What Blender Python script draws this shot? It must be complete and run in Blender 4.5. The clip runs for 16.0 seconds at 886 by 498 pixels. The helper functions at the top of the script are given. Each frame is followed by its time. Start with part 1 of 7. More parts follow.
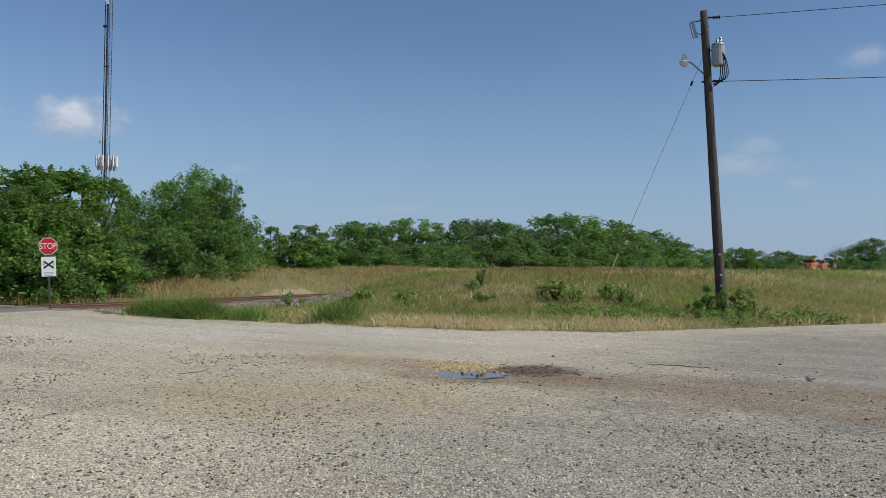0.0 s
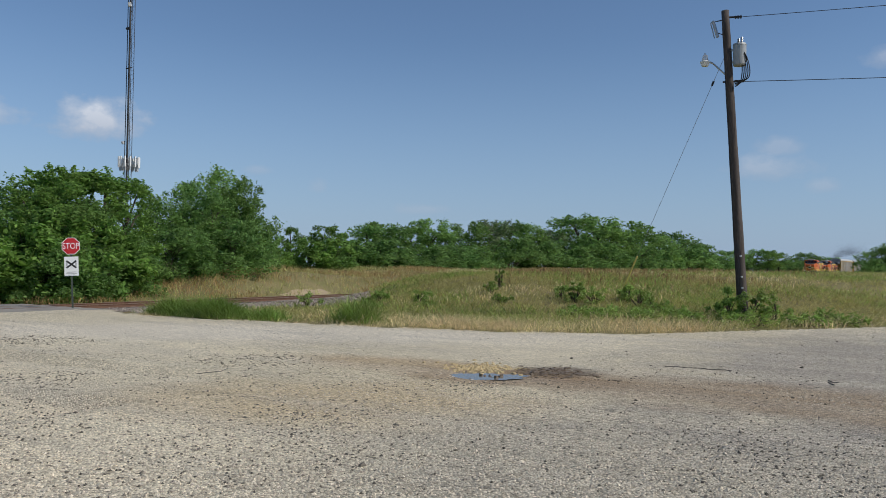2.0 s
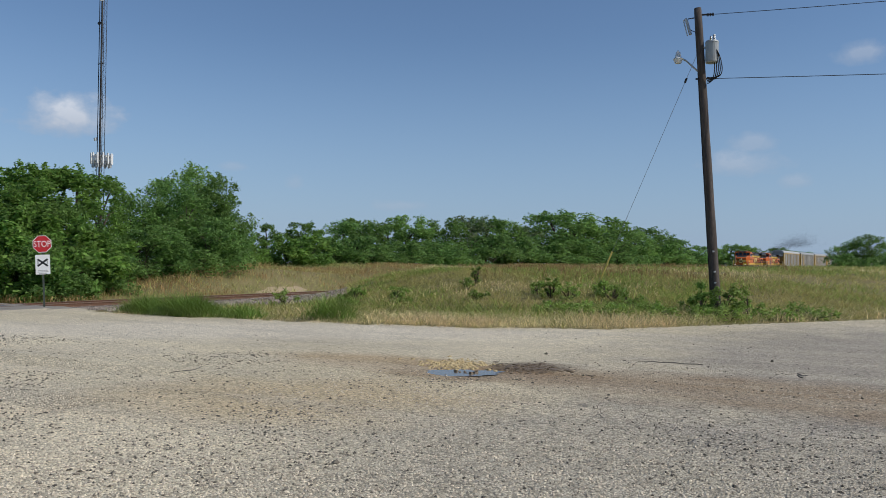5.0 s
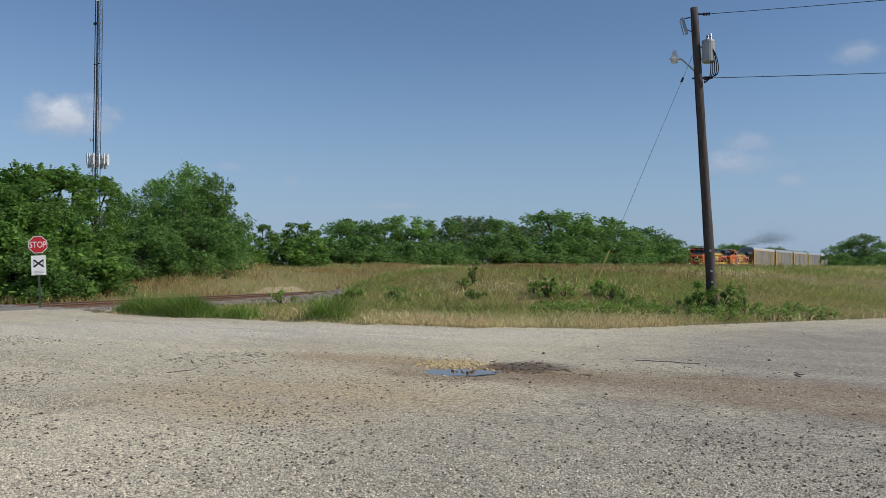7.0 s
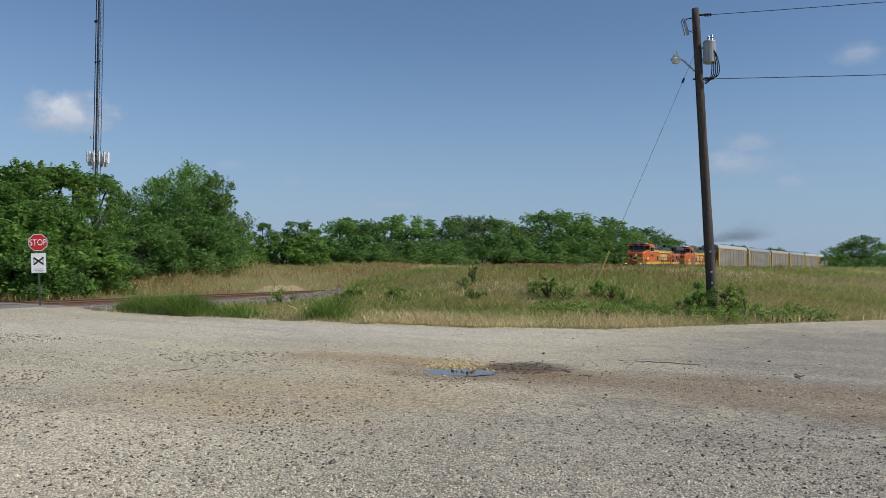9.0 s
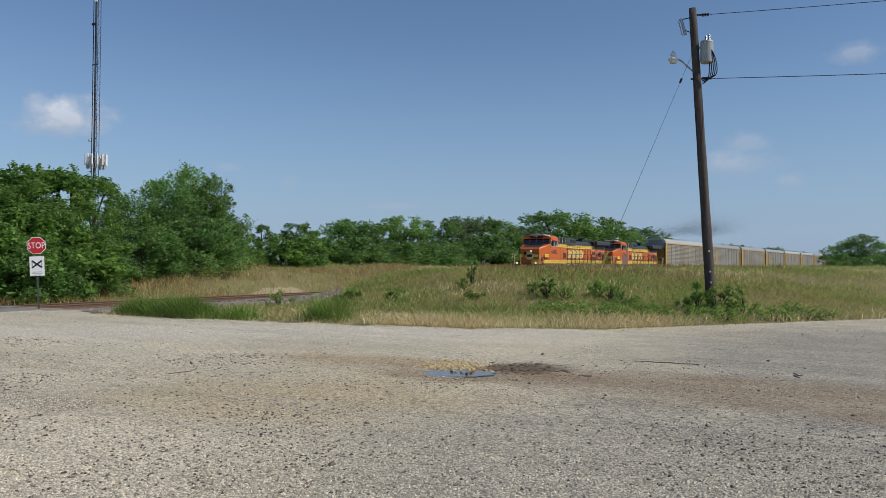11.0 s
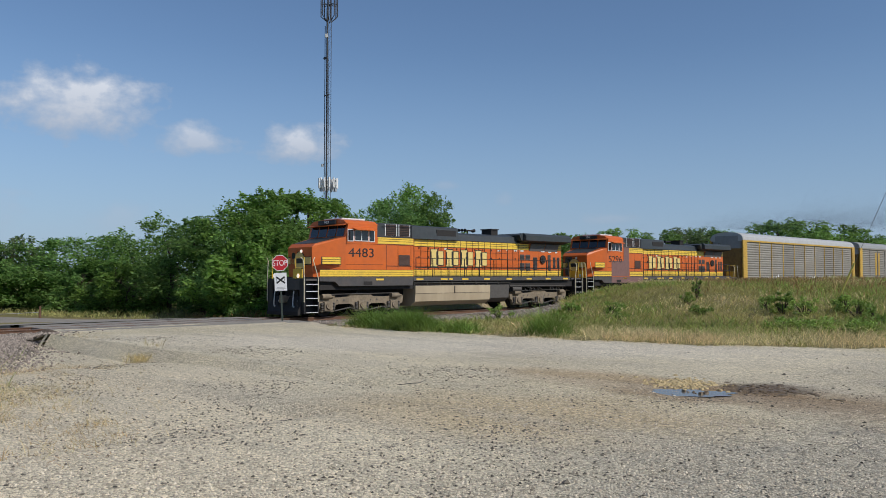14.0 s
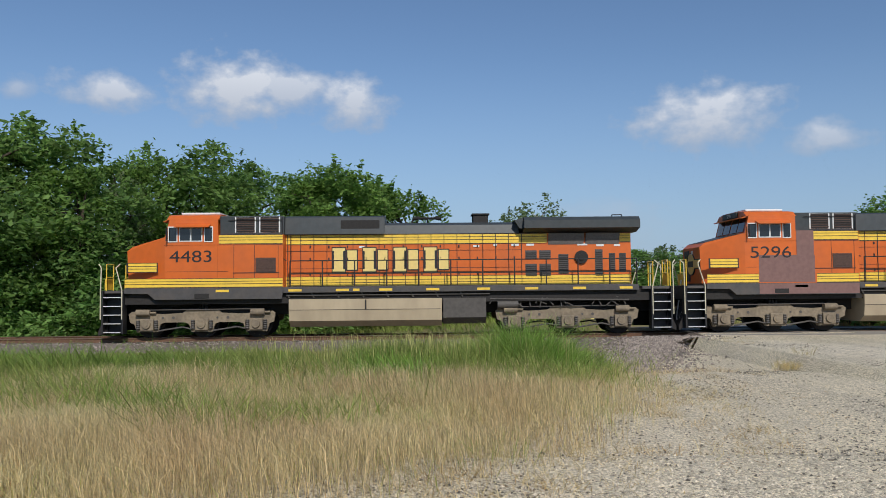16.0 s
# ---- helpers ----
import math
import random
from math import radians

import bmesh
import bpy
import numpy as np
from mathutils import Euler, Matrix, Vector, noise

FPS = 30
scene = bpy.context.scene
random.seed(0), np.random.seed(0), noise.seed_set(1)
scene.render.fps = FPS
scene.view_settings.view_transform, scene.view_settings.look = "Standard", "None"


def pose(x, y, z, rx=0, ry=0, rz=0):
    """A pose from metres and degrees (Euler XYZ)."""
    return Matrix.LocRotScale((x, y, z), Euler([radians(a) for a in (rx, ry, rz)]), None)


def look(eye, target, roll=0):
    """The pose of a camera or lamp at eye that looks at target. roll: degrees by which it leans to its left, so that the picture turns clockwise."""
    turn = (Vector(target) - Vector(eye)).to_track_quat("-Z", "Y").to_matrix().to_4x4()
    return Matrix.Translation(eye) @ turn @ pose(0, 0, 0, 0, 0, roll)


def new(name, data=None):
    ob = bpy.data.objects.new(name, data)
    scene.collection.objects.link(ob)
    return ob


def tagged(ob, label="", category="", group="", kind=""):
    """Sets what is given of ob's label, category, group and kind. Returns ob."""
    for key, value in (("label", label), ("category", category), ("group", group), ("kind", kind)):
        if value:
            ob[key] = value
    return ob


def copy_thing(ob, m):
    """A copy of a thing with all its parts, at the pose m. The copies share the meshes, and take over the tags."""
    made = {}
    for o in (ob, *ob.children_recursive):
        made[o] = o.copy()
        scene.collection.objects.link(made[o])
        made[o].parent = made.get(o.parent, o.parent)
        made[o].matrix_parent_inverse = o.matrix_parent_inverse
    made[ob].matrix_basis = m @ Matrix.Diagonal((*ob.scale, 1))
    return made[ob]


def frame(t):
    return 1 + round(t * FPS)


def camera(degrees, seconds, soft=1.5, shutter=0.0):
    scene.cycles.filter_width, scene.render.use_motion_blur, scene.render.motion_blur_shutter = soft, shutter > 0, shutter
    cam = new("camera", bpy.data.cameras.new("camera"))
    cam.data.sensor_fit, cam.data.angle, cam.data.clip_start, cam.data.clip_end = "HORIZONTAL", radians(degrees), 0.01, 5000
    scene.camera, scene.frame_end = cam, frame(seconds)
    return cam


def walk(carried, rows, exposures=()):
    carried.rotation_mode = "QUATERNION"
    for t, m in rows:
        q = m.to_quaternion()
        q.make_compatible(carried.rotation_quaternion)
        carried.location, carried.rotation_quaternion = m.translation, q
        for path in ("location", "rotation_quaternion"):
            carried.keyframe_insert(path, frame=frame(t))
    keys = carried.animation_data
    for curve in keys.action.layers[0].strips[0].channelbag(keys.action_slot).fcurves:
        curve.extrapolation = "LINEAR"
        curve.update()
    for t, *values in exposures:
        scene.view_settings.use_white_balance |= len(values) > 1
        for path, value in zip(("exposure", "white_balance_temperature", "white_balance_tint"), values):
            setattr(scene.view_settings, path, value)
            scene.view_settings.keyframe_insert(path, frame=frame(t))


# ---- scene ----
# The railway runs along +y at about x = -32.6; the gravel lot lies at z = 0; the viewer stands near the origin.

# ---------------------------------------------------------------- camera
cam = camera(57.9, 16.0, soft=0.7)
EYE_ROWS = [
    (0.0, 0.037, 0.000, 1.594, 30.733, 1.282, -0.677),
    (0.5, 0.030, 0.003, 1.601, 30.811, 1.315, -0.538),
    (1.0, 0.042, 0.015, 1.599, 31.221, 1.345, -0.615),
    (1.5, 0.023, 0.010, 1.592, 32.063, 1.366, -0.793),
    (2.0, 0.037, 0.015, 1.596, 32.080, 1.324, -0.858),
    (2.5, 0.045, 0.008, 1.595, 31.933, 1.368, -1.052),
    (3.0, 0.046, 0.014, 1.601, 31.717, 1.278, -1.194),
    (5.5, 0.087, 0.017, 1.604, 30.227, 1.080, -0.464),
    (6.0, 0.083, 0.023, 1.588, 30.131, 1.104, -0.459),
    (6.5, 0.073, 0.022, 1.595, 30.172, 1.099, -0.420),
    (7.0, 0.071, 0.033, 1.594, 30.221, 1.090, -0.466),
    (7.5, 0.076, 0.033, 1.594, 30.258, 1.098, -0.474),
    (8.0, 0.077, 0.025, 1.599, 30.211, 1.096, -0.573),
    (8.5, 0.062, 0.023, 1.609, 30.157, 1.039, -0.753),
    (9.0, 0.063, 0.026, 1.603, 30.208, 1.045, -0.730),
    (11.5, 0.065, 0.030, 1.605, 30.184, 1.146, -0.326),
    (12.0, 0.032, 0.030, 1.611, 30.298, 1.182, -0.219),
    (12.5, 0.025, 0.035, 1.607, 30.736, 1.273, -0.511),
    (13.0, 0.001, 0.016, 1.609, 33.622, 1.746, -0.538),
    (13.5, -0.017, 0.025, 1.606, 39.024, 2.001, -0.349),
    (14.0, -0.087, 0.026, 1.604, 45.406, 2.062, -0.070),
    (14.5, -0.122, -0.016, 1.598, 53.924, 2.491, 0.041),
    (15.0, -0.131, -0.087, 1.616, 64.172, 2.538, 0.150),
    (15.5, -0.274, -0.097, 1.605, 75.800, 2.597, 0.130),
    (16.0, -0.350, -0.148, 1.600, 88.464, 2.575, 0.330),
]
walk(cam, [(t, pose(x, y, z, 90 + pitch, 0, yaw) @ pose(0, 0, 0, 0, 0, -roll))
           for t, x, y, z, yaw, pitch, roll in EYE_ROWS],
     [(0.0, 0.1, 6170, 11), (16.0, 0.1, 6170, 11)])

# ---------------------------------------------------------------- light
SUN_AZ, SUN_EL = 76.0, 40.0          # degrees from +y towards +x, and above the horizon
world = bpy.data.worlds.new("sky")
scene.world = world
world.use_nodes = True
wn, wl = world.node_tree.nodes, world.node_tree.links
wn.clear()
sky = wn.new("ShaderNodeTexSky")
sky.sky_type = "NISHITA"
sky.sun_disc = False
sky.sun_elevation, sky.sun_rotation = radians(SUN_EL), radians(SUN_AZ)
sky.air_density, sky.dust_density, sky.ozone_density = 1.0, 0.2, 3.8
SKY_STRENGTH = 0.084
# fair-weather clouds: (azimuth to the left of +y, elevation, width, height in degrees, density)
CLOUDS = [
    (55.5, 9.3, 5.0, 2.7, 0.9), (70.1, 11.2, 9.0, 4.2, 0.95), (62.7, 9.3, 5.2, 2.3, 0.75),
    (111.4, 12.7, 5.8, 2.4, 0.9), (103.0, 13.4, 8.0, 4.6, 1.0), (99.6, 13.6, 6.5, 3.4, 0.9), (94.9, 12.9, 5.4, 3.6, 0.95),
    (116.7, 12.6, 2.0, 1.6, 0.6), (2.8, 13.5, 3.0, 1.4, 0.42), (10.0, 6.9, 4.6, 1.7, 0.45),
    (6.6, 5.6, 2.2, 0.9, 0.3), (9.3, 8.2, 2.4, 1.6, 0.35), (45.1, 6.6, 2.0, 0.7, 0.25),
    (33.4, 4.1, 4.0, 0.8, 0.25), (77.0, 4.2, 7.0, 3.6, 0.3), (67.4, 3.8, 4.0, 2.4, 0.25), (41.0, 5.6, 1.2, 0.9, 0.2),
]


def wmath(op, a, b=None, clamp=False):
    n = wn.new("ShaderNodeMath")
    n.operation, n.use_clamp = op, clamp
    for i, v in enumerate((a, b)):
        if v is None:
            continue
        if isinstance(v, (int, float)):
            n.inputs[i].default_value = v
        else:
            wl.new(v, n.inputs[i])
    return n.outputs[0]


tc = wn.new("ShaderNodeTexCoord")
sep = wn.new("ShaderNodeSeparateXYZ")
wl.new(tc.outputs["Generated"], sep.inputs[0])
flat = wmath("SQRT", wmath("ADD", wmath("MULTIPLY", sep.outputs[0], sep.outputs[0]), wmath("MULTIPLY", sep.outputs[1], sep.outputs[1])))
az = wmath("MULTIPLY", wmath("ARCTAN2", wmath("MULTIPLY", sep.outputs[0], -1.0), sep.outputs[1]), 57.2958)
el = wmath("MULTIPLY", wmath("ARCTAN2", sep.outputs[2], flat), 57.2958)
angles = wn.new("ShaderNodeCombineXYZ")
wl.new(az, angles.inputs[0])
wl.new(wmath("MULTIPLY", el, 1.35), angles.inputs[1])
cn = wn.new("ShaderNodeTexNoise")
cn.inputs["Scale"].default_value, cn.inputs["Detail"].default_value, cn.inputs["Roughness"].default_value = 0.5, 6.0, 0.55
wl.new(angles.outputs[0], cn.inputs["Vector"])
puff = wmath("MULTIPLY", wmath("SUBTRACT", cn.outputs[0], 0.5), 1.7)
cover = shade_ = None
for a0, e0, w0, h0, k0 in CLOUDS:
    dx = wmath("DIVIDE", wmath("SUBTRACT", az, a0), w0 * 0.64)
    dy = wmath("DIVIDE", wmath("SUBTRACT", el, e0), h0 * 0.64)
    below = wmath("MULTIPLY", wmath("MINIMUM", dy, 0.0), 0.55)       # flatter bases
    dist = wmath("SQRT", wmath("ADD", wmath("MULTIPLY", dx, dx), wmath("ADD", wmath("MULTIPLY", dy, dy), wmath("MULTIPLY", below, below))))
    m = wmath("ADD", wmath("SUBTRACT", 1.0, dist), puff)
    m = wmath("MULTIPLY", wmath("MULTIPLY", m, 1.35, True), k0)
    s = wmath("MULTIPLY", m, wmath("ADD", wmath("MULTIPLY", dy, 0.5), 0.5, True))
    cover = m if cover is None else wmath("MAXIMUM", cover, m)
    shade_ = s if shade_ is None else wmath("MAXIMUM", shade_, s)
tone = wn.new("ShaderNodeMix")
tone.data_type = "RGBA"
tone.inputs["A"].default_value, tone.inputs["B"].default_value = (4.2, 4.7, 5.5, 1), (9.0, 9.15, 9.4, 1)
wl.new(shade_, tone.inputs["Factor"])
low = wmath("MULTIPLY", wmath("POWER", wmath("SUBTRACT", 1.0, wmath("DIVIDE", el, 16.0), True), 1.4), 0.85)
veil = wn.new("ShaderNodeMix")
veil.data_type = "RGBA"
veil.inputs["B"].default_value = (2.95, 4.15, 6.0, 1)     # summer haze along the horizon
wl.new(low, veil.inputs["Factor"])
wl.new(sky.outputs[0], veil.inputs["A"])
haze = wn.new("ShaderNodeMix")
haze.data_type = "RGBA"
wl.new(cover, haze.inputs["Factor"])
wl.new(veil.outputs["Result"], haze.inputs["A"])
wl.new(tone.outputs["Result"], haze.inputs["B"])
bg = wn.new("ShaderNodeBackground")
bg.inputs["Strength"].default_value = SKY_STRENGTH
wl.new(haze.outputs["Result"], bg.inputs["Color"])
wo = wn.new("ShaderNodeOutputWorld")
wl.new(bg.outputs[0], wo.inputs[0])

sun = new("sun", bpy.data.lights.new("sun", "SUN"))
sun.data.energy, sun.data.angle, sun.data.color = 3.2, radians(0.53), (1.0, 0.93, 0.82)
se, sa = radians(SUN_EL), radians(SUN_AZ)
SUN_DIR = Vector((math.sin(sa) * math.cos(se), math.cos(sa) * math.cos(se), math.sin(se)))
sun.matrix_world = look(SUN_DIR * 80, (0, 0, 0))

# ---------------------------------------------------------------- materials


def material(name, color, rough=0.7, metal=0.0, vary=0.0, scale=3.0, second=None, grime=0.0, grime_scale=1.2,
             grime_color=(0.12, 0.09, 0.06), bump=0.0, bump_scale=40.0, per_object=0.0, per_island=0.0, emit=0.0, stretch=(1, 1, 1), spec=0.5):
    """A surface with colour change at two scales, stains and fine relief, in metres."""
    m = bpy.data.materials.new(name)
    m.use_nodes = True
    n, l = m.node_tree.nodes, m.node_tree.links
    b = n["Principled BSDF"]
    b.inputs["Roughness"].default_value, b.inputs["Metallic"].default_value = rough, metal
    b.inputs["Specular IOR Level"].default_value = spec
    coord = n.new("ShaderNodeTexCoord")
    mp = n.new("ShaderNodeMapping")
    mp.inputs["Scale"].default_value = stretch
    l.new(coord.outputs["Object"], mp.inputs[0])
    rgb = n.new("ShaderNodeRGB")
    rgb.outputs[0].default_value = (*color, 1)
    out = rgb.outputs[0]

    def mixin(fac, other, mode="MIX"):
        nonlocal out
        x = n.new("ShaderNodeMix")
        x.data_type, x.blend_type = "RGBA", mode
        if isinstance(fac, float):
            x.inputs["Factor"].default_value = fac
        else:
            l.new(fac, x.inputs["Factor"])
        l.new(out, x.inputs["A"])
        if isinstance(other, tuple):
            x.inputs["B"].default_value = (*other, 1)
        else:
            l.new(other, x.inputs["B"])
        out = x.outputs["Result"]

    def tex(sc, lo, hi, detail=5.0):
        t = n.new("ShaderNodeTexNoise")
        t.inputs["Scale"].default_value, t.inputs["Detail"].default_value = sc, detail
        l.new(mp.outputs[0], t.inputs["Vector"])
        r = n.new("ShaderNodeMapRange")
        r.inputs["From Min"].default_value, r.inputs["From Max"].default_value = lo, hi
        l.new(t.outputs[0], r.inputs["Value"])
        return r.outputs[0], t.outputs[0]

    if second:
        mixin(tex(scale, 0.4, 0.62)[0], second)
    if vary:
        dark = tuple(c * (1 - vary) for c in color)
        mixin(tex(scale * 7.3, 0.35, 0.75)[0], dark)
    if grime:
        g = tex(grime_scale, 0.45, 0.72)[0]
        k = n.new("ShaderNodeMath")
        k.operation = "MULTIPLY"
        k.inputs[1].default_value = grime
        l.new(g, k.inputs[0])
        mixin(k.outputs[0], grime_color)
    if per_object or per_island:
        src = n.new("ShaderNodeObjectInfo").outputs["Random"] if per_object else n.new("ShaderNodeNewGeometry").outputs["Random Per Island"]
        amount = per_object or per_island
        r = n.new("ShaderNodeMapRange")
        r.inputs["To Min"].default_value, r.inputs["To Max"].default_value = 1 - amount, 1 + amount
        l.new(src, r.inputs["Value"])
        hsv = n.new("ShaderNodeHueSaturation")
        l.new(r.outputs[0], hsv.inputs["Value"])
        l.new(out, hsv.inputs["Color"])
        out = hsv.outputs[0]
    l.new(out, b.inputs["Base Color"])
    if bump:
        bn = n.new("ShaderNodeBump")
        bn.inputs["Strength"].default_value, bn.inputs["Distance"].default_value = bump, 0.5 / bump_scale
        l.new(tex(bump_scale, 0.2, 0.8)[1], bn.inputs["Height"])
        l.new(bn.outputs[0], b.inputs["Normal"])
    if emit:
        b.inputs["Emission Color"].default_value = (*color, 1)
        b.inputs["Emission Strength"].default_value = emit
    return m


def leafy(name, color, second, vary=0.45, through_light=0.6):
    """Leaves and blades: colour differs from leaf to leaf, some light passes through."""
    m = bpy.data.materials.new(name)
    m.use_nodes = True
    n, l = m.node_tree.nodes, m.node_tree.links
    b = n["Principled BSDF"]
    b.inputs["Roughness"].default_value = 0.6
    b.inputs["Specular IOR Level"].default_value = 0.3
    geo = n.new("ShaderNodeNewGeometry")
    coord = n.new("ShaderNodeTexCoord")
    big = n.new("ShaderNodeTexNoise")
    big.inputs["Scale"].default_value, big.inputs["Detail"].default_value = 0.55, 3.0
    l.new(coord.outputs["Object"], big.inputs["Vector"])
    r0 = n.new("ShaderNodeMapRange")
    r0.inputs["From Min"].default_value, r0.inputs["From Max"].default_value = 0.38, 0.62
    l.new(big.outputs[0], r0.inputs["Value"])
    x = n.new("ShaderNodeMix")
    x.data_type = "RGBA"
    x.inputs["A"].default_value, x.inputs["B"].default_value = (*color, 1), (*second, 1)
    l.new(r0.outputs[0], x.inputs["Factor"])
    r = n.new("ShaderNodeMapRange")
    r.inputs["To Min"].default_value, r.inputs["To Max"].default_value = 1 - vary, 1 + vary
    l.new(geo.outputs["Random Per Island"], r.inputs["Value"])
    info = n.new("ShaderNodeObjectInfo")
    r2 = n.new("ShaderNodeMapRange")
    r2.inputs["To Min"].default_value, r2.inputs["To Max"].default_value = 0.8, 1.2
    l.new(info.outputs["Random"], r2.inputs["Value"])
    mul = n.new("ShaderNodeMath")
    mul.operation = "MULTIPLY"
    l.new(r.outputs[0], mul.inputs[0])
    l.new(r2.outputs[0], mul.inputs[1])
    hsv = n.new("ShaderNodeHueSaturation")
    l.new(mul.outputs[0], hsv.inputs["Value"])
    l.new(x.outputs["Result"], hsv.inputs["Color"])
    l.new(hsv.outputs[0], b.inputs["Base Color"])
    tr = n.new("ShaderNodeBsdfTranslucent")
    l.new(hsv.outputs[0], tr.inputs["Color"])
    ms = n.new("ShaderNodeMixShader")
    ms.inputs[0].default_value = through_light
    l.new(b.outputs[0], ms.inputs[1])
    l.new(tr.outputs[0], ms.inputs[2])
    l.new(ms.outputs[0], n["Material Output"].inputs[0])
    return m


M = {}
M["orange"] = material("orange paint", (0.64, 0.135, 0.016), 0.42, vary=0.12, scale=0.5, grime=0.3, grime_scale=0.8, grime_color=(0.40, 0.11, 0.04))
M["faded"] = material("primer patch", (0.21, 0.115, 0.10), 0.7, vary=0.2, scale=1.0)
M["yellow"] = material("yellow paint", (0.88, 0.58, 0.06), 0.45, vary=0.15, scale=0.6, grime=0.25, grime_scale=0.9, grime_color=(0.5, 0.33, 0.1))
M["scrawl"] = material("pink spray paint", (0.55, 0.30, 0.33), 0.6, vary=0.2, scale=4.0)
M["cream_rail"] = material("worn cream rail paint", (0.66, 0.60, 0.42), 0.55, vary=0.25, scale=3.0)
M["cream"] = material("faded cream lettering paint", (0.80, 0.60, 0.20), 0.5, vary=0.1, scale=1.0)
M["black"] = material("black paint", (0.018, 0.018, 0.02), 0.5, vary=0.3, scale=0.8, grime=0.25, grime_color=(0.06, 0.05, 0.04))
M["roof"] = material("dark green black roof paint", (0.042, 0.050, 0.052), 0.5, vary=0.3, scale=0.7, grime=0.35, grime_color=(0.07, 0.065, 0.06))
M["sill"] = material("grey sill paint", (0.075, 0.07, 0.068), 0.65, vary=0.25, scale=1.0, grime=0.4, grime_color=(0.13, 0.10, 0.075))
M["truck"] = material("dusty cast steel", (0.27, 0.215, 0.145), 0.85, vary=0.3, scale=1.3, grime=0.5, grime_scale=2.0, grime_color=(0.08, 0.065, 0.05), bump=0.2)
M["under"] = material("grimy underframe steel", (0.025, 0.022, 0.02), 0.8, vary=0.4, scale=2.0)
M["tank"] = material("dusty fuel tank", (0.47, 0.38, 0.25), 0.75, vary=0.12, scale=0.5, grime=0.4, grime_scale=0.7, grime_color=(0.25, 0.19, 0.13), stretch=(1, 1, 0.35))
M["tank_end"] = material("grey air tank", (0.10, 0.09, 0.08), 0.7, vary=0.3, scale=1.0)
M["white"] = material("white paint", (0.72, 0.72, 0.70), 0.5, vary=0.1, scale=2.0)
M["glass"] = material("cab glass", (0.012, 0.016, 0.02), 0.06, spec=0.8)
M["grille"] = material("louvre steel", (0.10, 0.055, 0.04), 0.7, vary=0.4, scale=2.0)
M["radiator"] = material("radiator mesh", (0.17, 0.155, 0.145), 0.8, vary=0.3, scale=2.0, bump=0.4, bump_scale=30)
M["lamp"] = material("headlight glass", (1.0, 0.86, 0.68), 0.2, emit=0.75)
M["silver"] = material("galvanised rack panel", (0.27, 0.25, 0.21), 0.6, metal=0.1, vary=0.15, scale=0.5, grime=0.5, grime_scale=0.6, grime_color=(0.20, 0.17, 0.13), per_object=0.12)
M["rackroof"] = material("galvanised rack roof", (0.36, 0.36, 0.345), 0.5, vary=0.15, scale=0.4, grime=0.3, grime_color=(0.30, 0.285, 0.26), per_object=0.35)
M["rackyellow"] = material("weathered yellow rack paint", (0.58, 0.36, 0.06), 0.6, vary=0.25, scale=0.7, grime=0.5, grime_scale=1.0, grime_color=(0.28, 0.17, 0.06), per_object=0.1)
M["rackend"] = material("weathered rack end door", (0.30, 0.18, 0.045), 0.7, vary=0.3, scale=0.8, grime=0.5, grime_color=(0.14, 0.09, 0.04))
M["steel"] = material("worn rail head", (0.36, 0.31, 0.27), 0.4, metal=0.5, vary=0.2, scale=3.0)
M["rust"] = material("rusty rail web", (0.16, 0.085, 0.05), 0.9, vary=0.3, scale=2.0, grime=0.4, grime_color=(0.09, 0.055, 0.04))
M["tie"] = material("weathered tie", (0.11, 0.085, 0.065), 0.9, vary=0.4, scale=2.0, bump=0.4, bump_scale=25, per_object=0.3)
M["pole"] = material("weathered pole wood", (0.075, 0.058, 0.047), 0.9, vary=0.4, scale=1.6, second=(0.125, 0.10, 0.085), bump=0.5, bump_scale=20, stretch=(6, 6, 0.5))
M["galv"] = material("galvanised steel", (0.45, 0.46, 0.46), 0.45, metal=0.5, vary=0.15, scale=3.0)
M["transformer"] = material("transformer enamel", (0.36, 0.38, 0.38), 0.45, vary=0.12, scale=2.0, grime=0.2)
M["wire"] = material("black cable", (0.015, 0.015, 0.016), 0.6)
M["guywire"] = material("guy strand", (0.22, 0.22, 0.22), 0.5, metal=0.5)
M["guard"] = material("yellow guy guard", (0.80, 0.66, 0.18), 0.6)
M["signred"] = material("red sign sheeting", (0.50, 0.018, 0.022), 0.4, vary=0.08, scale=4.0)
M["signwhite"] = material("white sign sheeting", (0.78, 0.78, 0.76), 0.4, vary=0.06, scale=4.0)
M["signblack"] = material("black sign legend", (0.02, 0.02, 0.02), 0.5)
M["signgrey"] = material("worn grey legend", (0.42, 0.42, 0.42), 0.6)
M["aluminium"] = material("bare sign back", (0.50, 0.54, 0.52), 0.45, metal=0.4, vary=0.1, scale=3.0)
M["post"] = material("green steel post", (0.05, 0.065, 0.05), 0.6, vary=0.3, scale=4.0)
M["mast"] = material("mast steel", (0.055, 0.06, 0.07), 0.6, vary=0.2, scale=1.0)
M["antenna"] = material("antenna shell", (0.75, 0.75, 0.73), 0.5, vary=0.1, scale=1.0)
M["bark"] = material("bark", (0.10, 0.075, 0.055), 0.95, vary=0.4, scale=3.0, bump=0.5, bump_scale=14)
M["palebark"] = material("pale bark", (0.36, 0.31, 0.25), 0.9, vary=0.3, scale=2.0, bump=0.3, bump_scale=14)
M["stone"] = material("gravel stone", (0.54, 0.465, 0.35), 0.9, per_island=0.5)
M["darkstone"] = material("dark gravel lump", (0.15, 0.13, 0.10), 0.95, per_island=0.5)
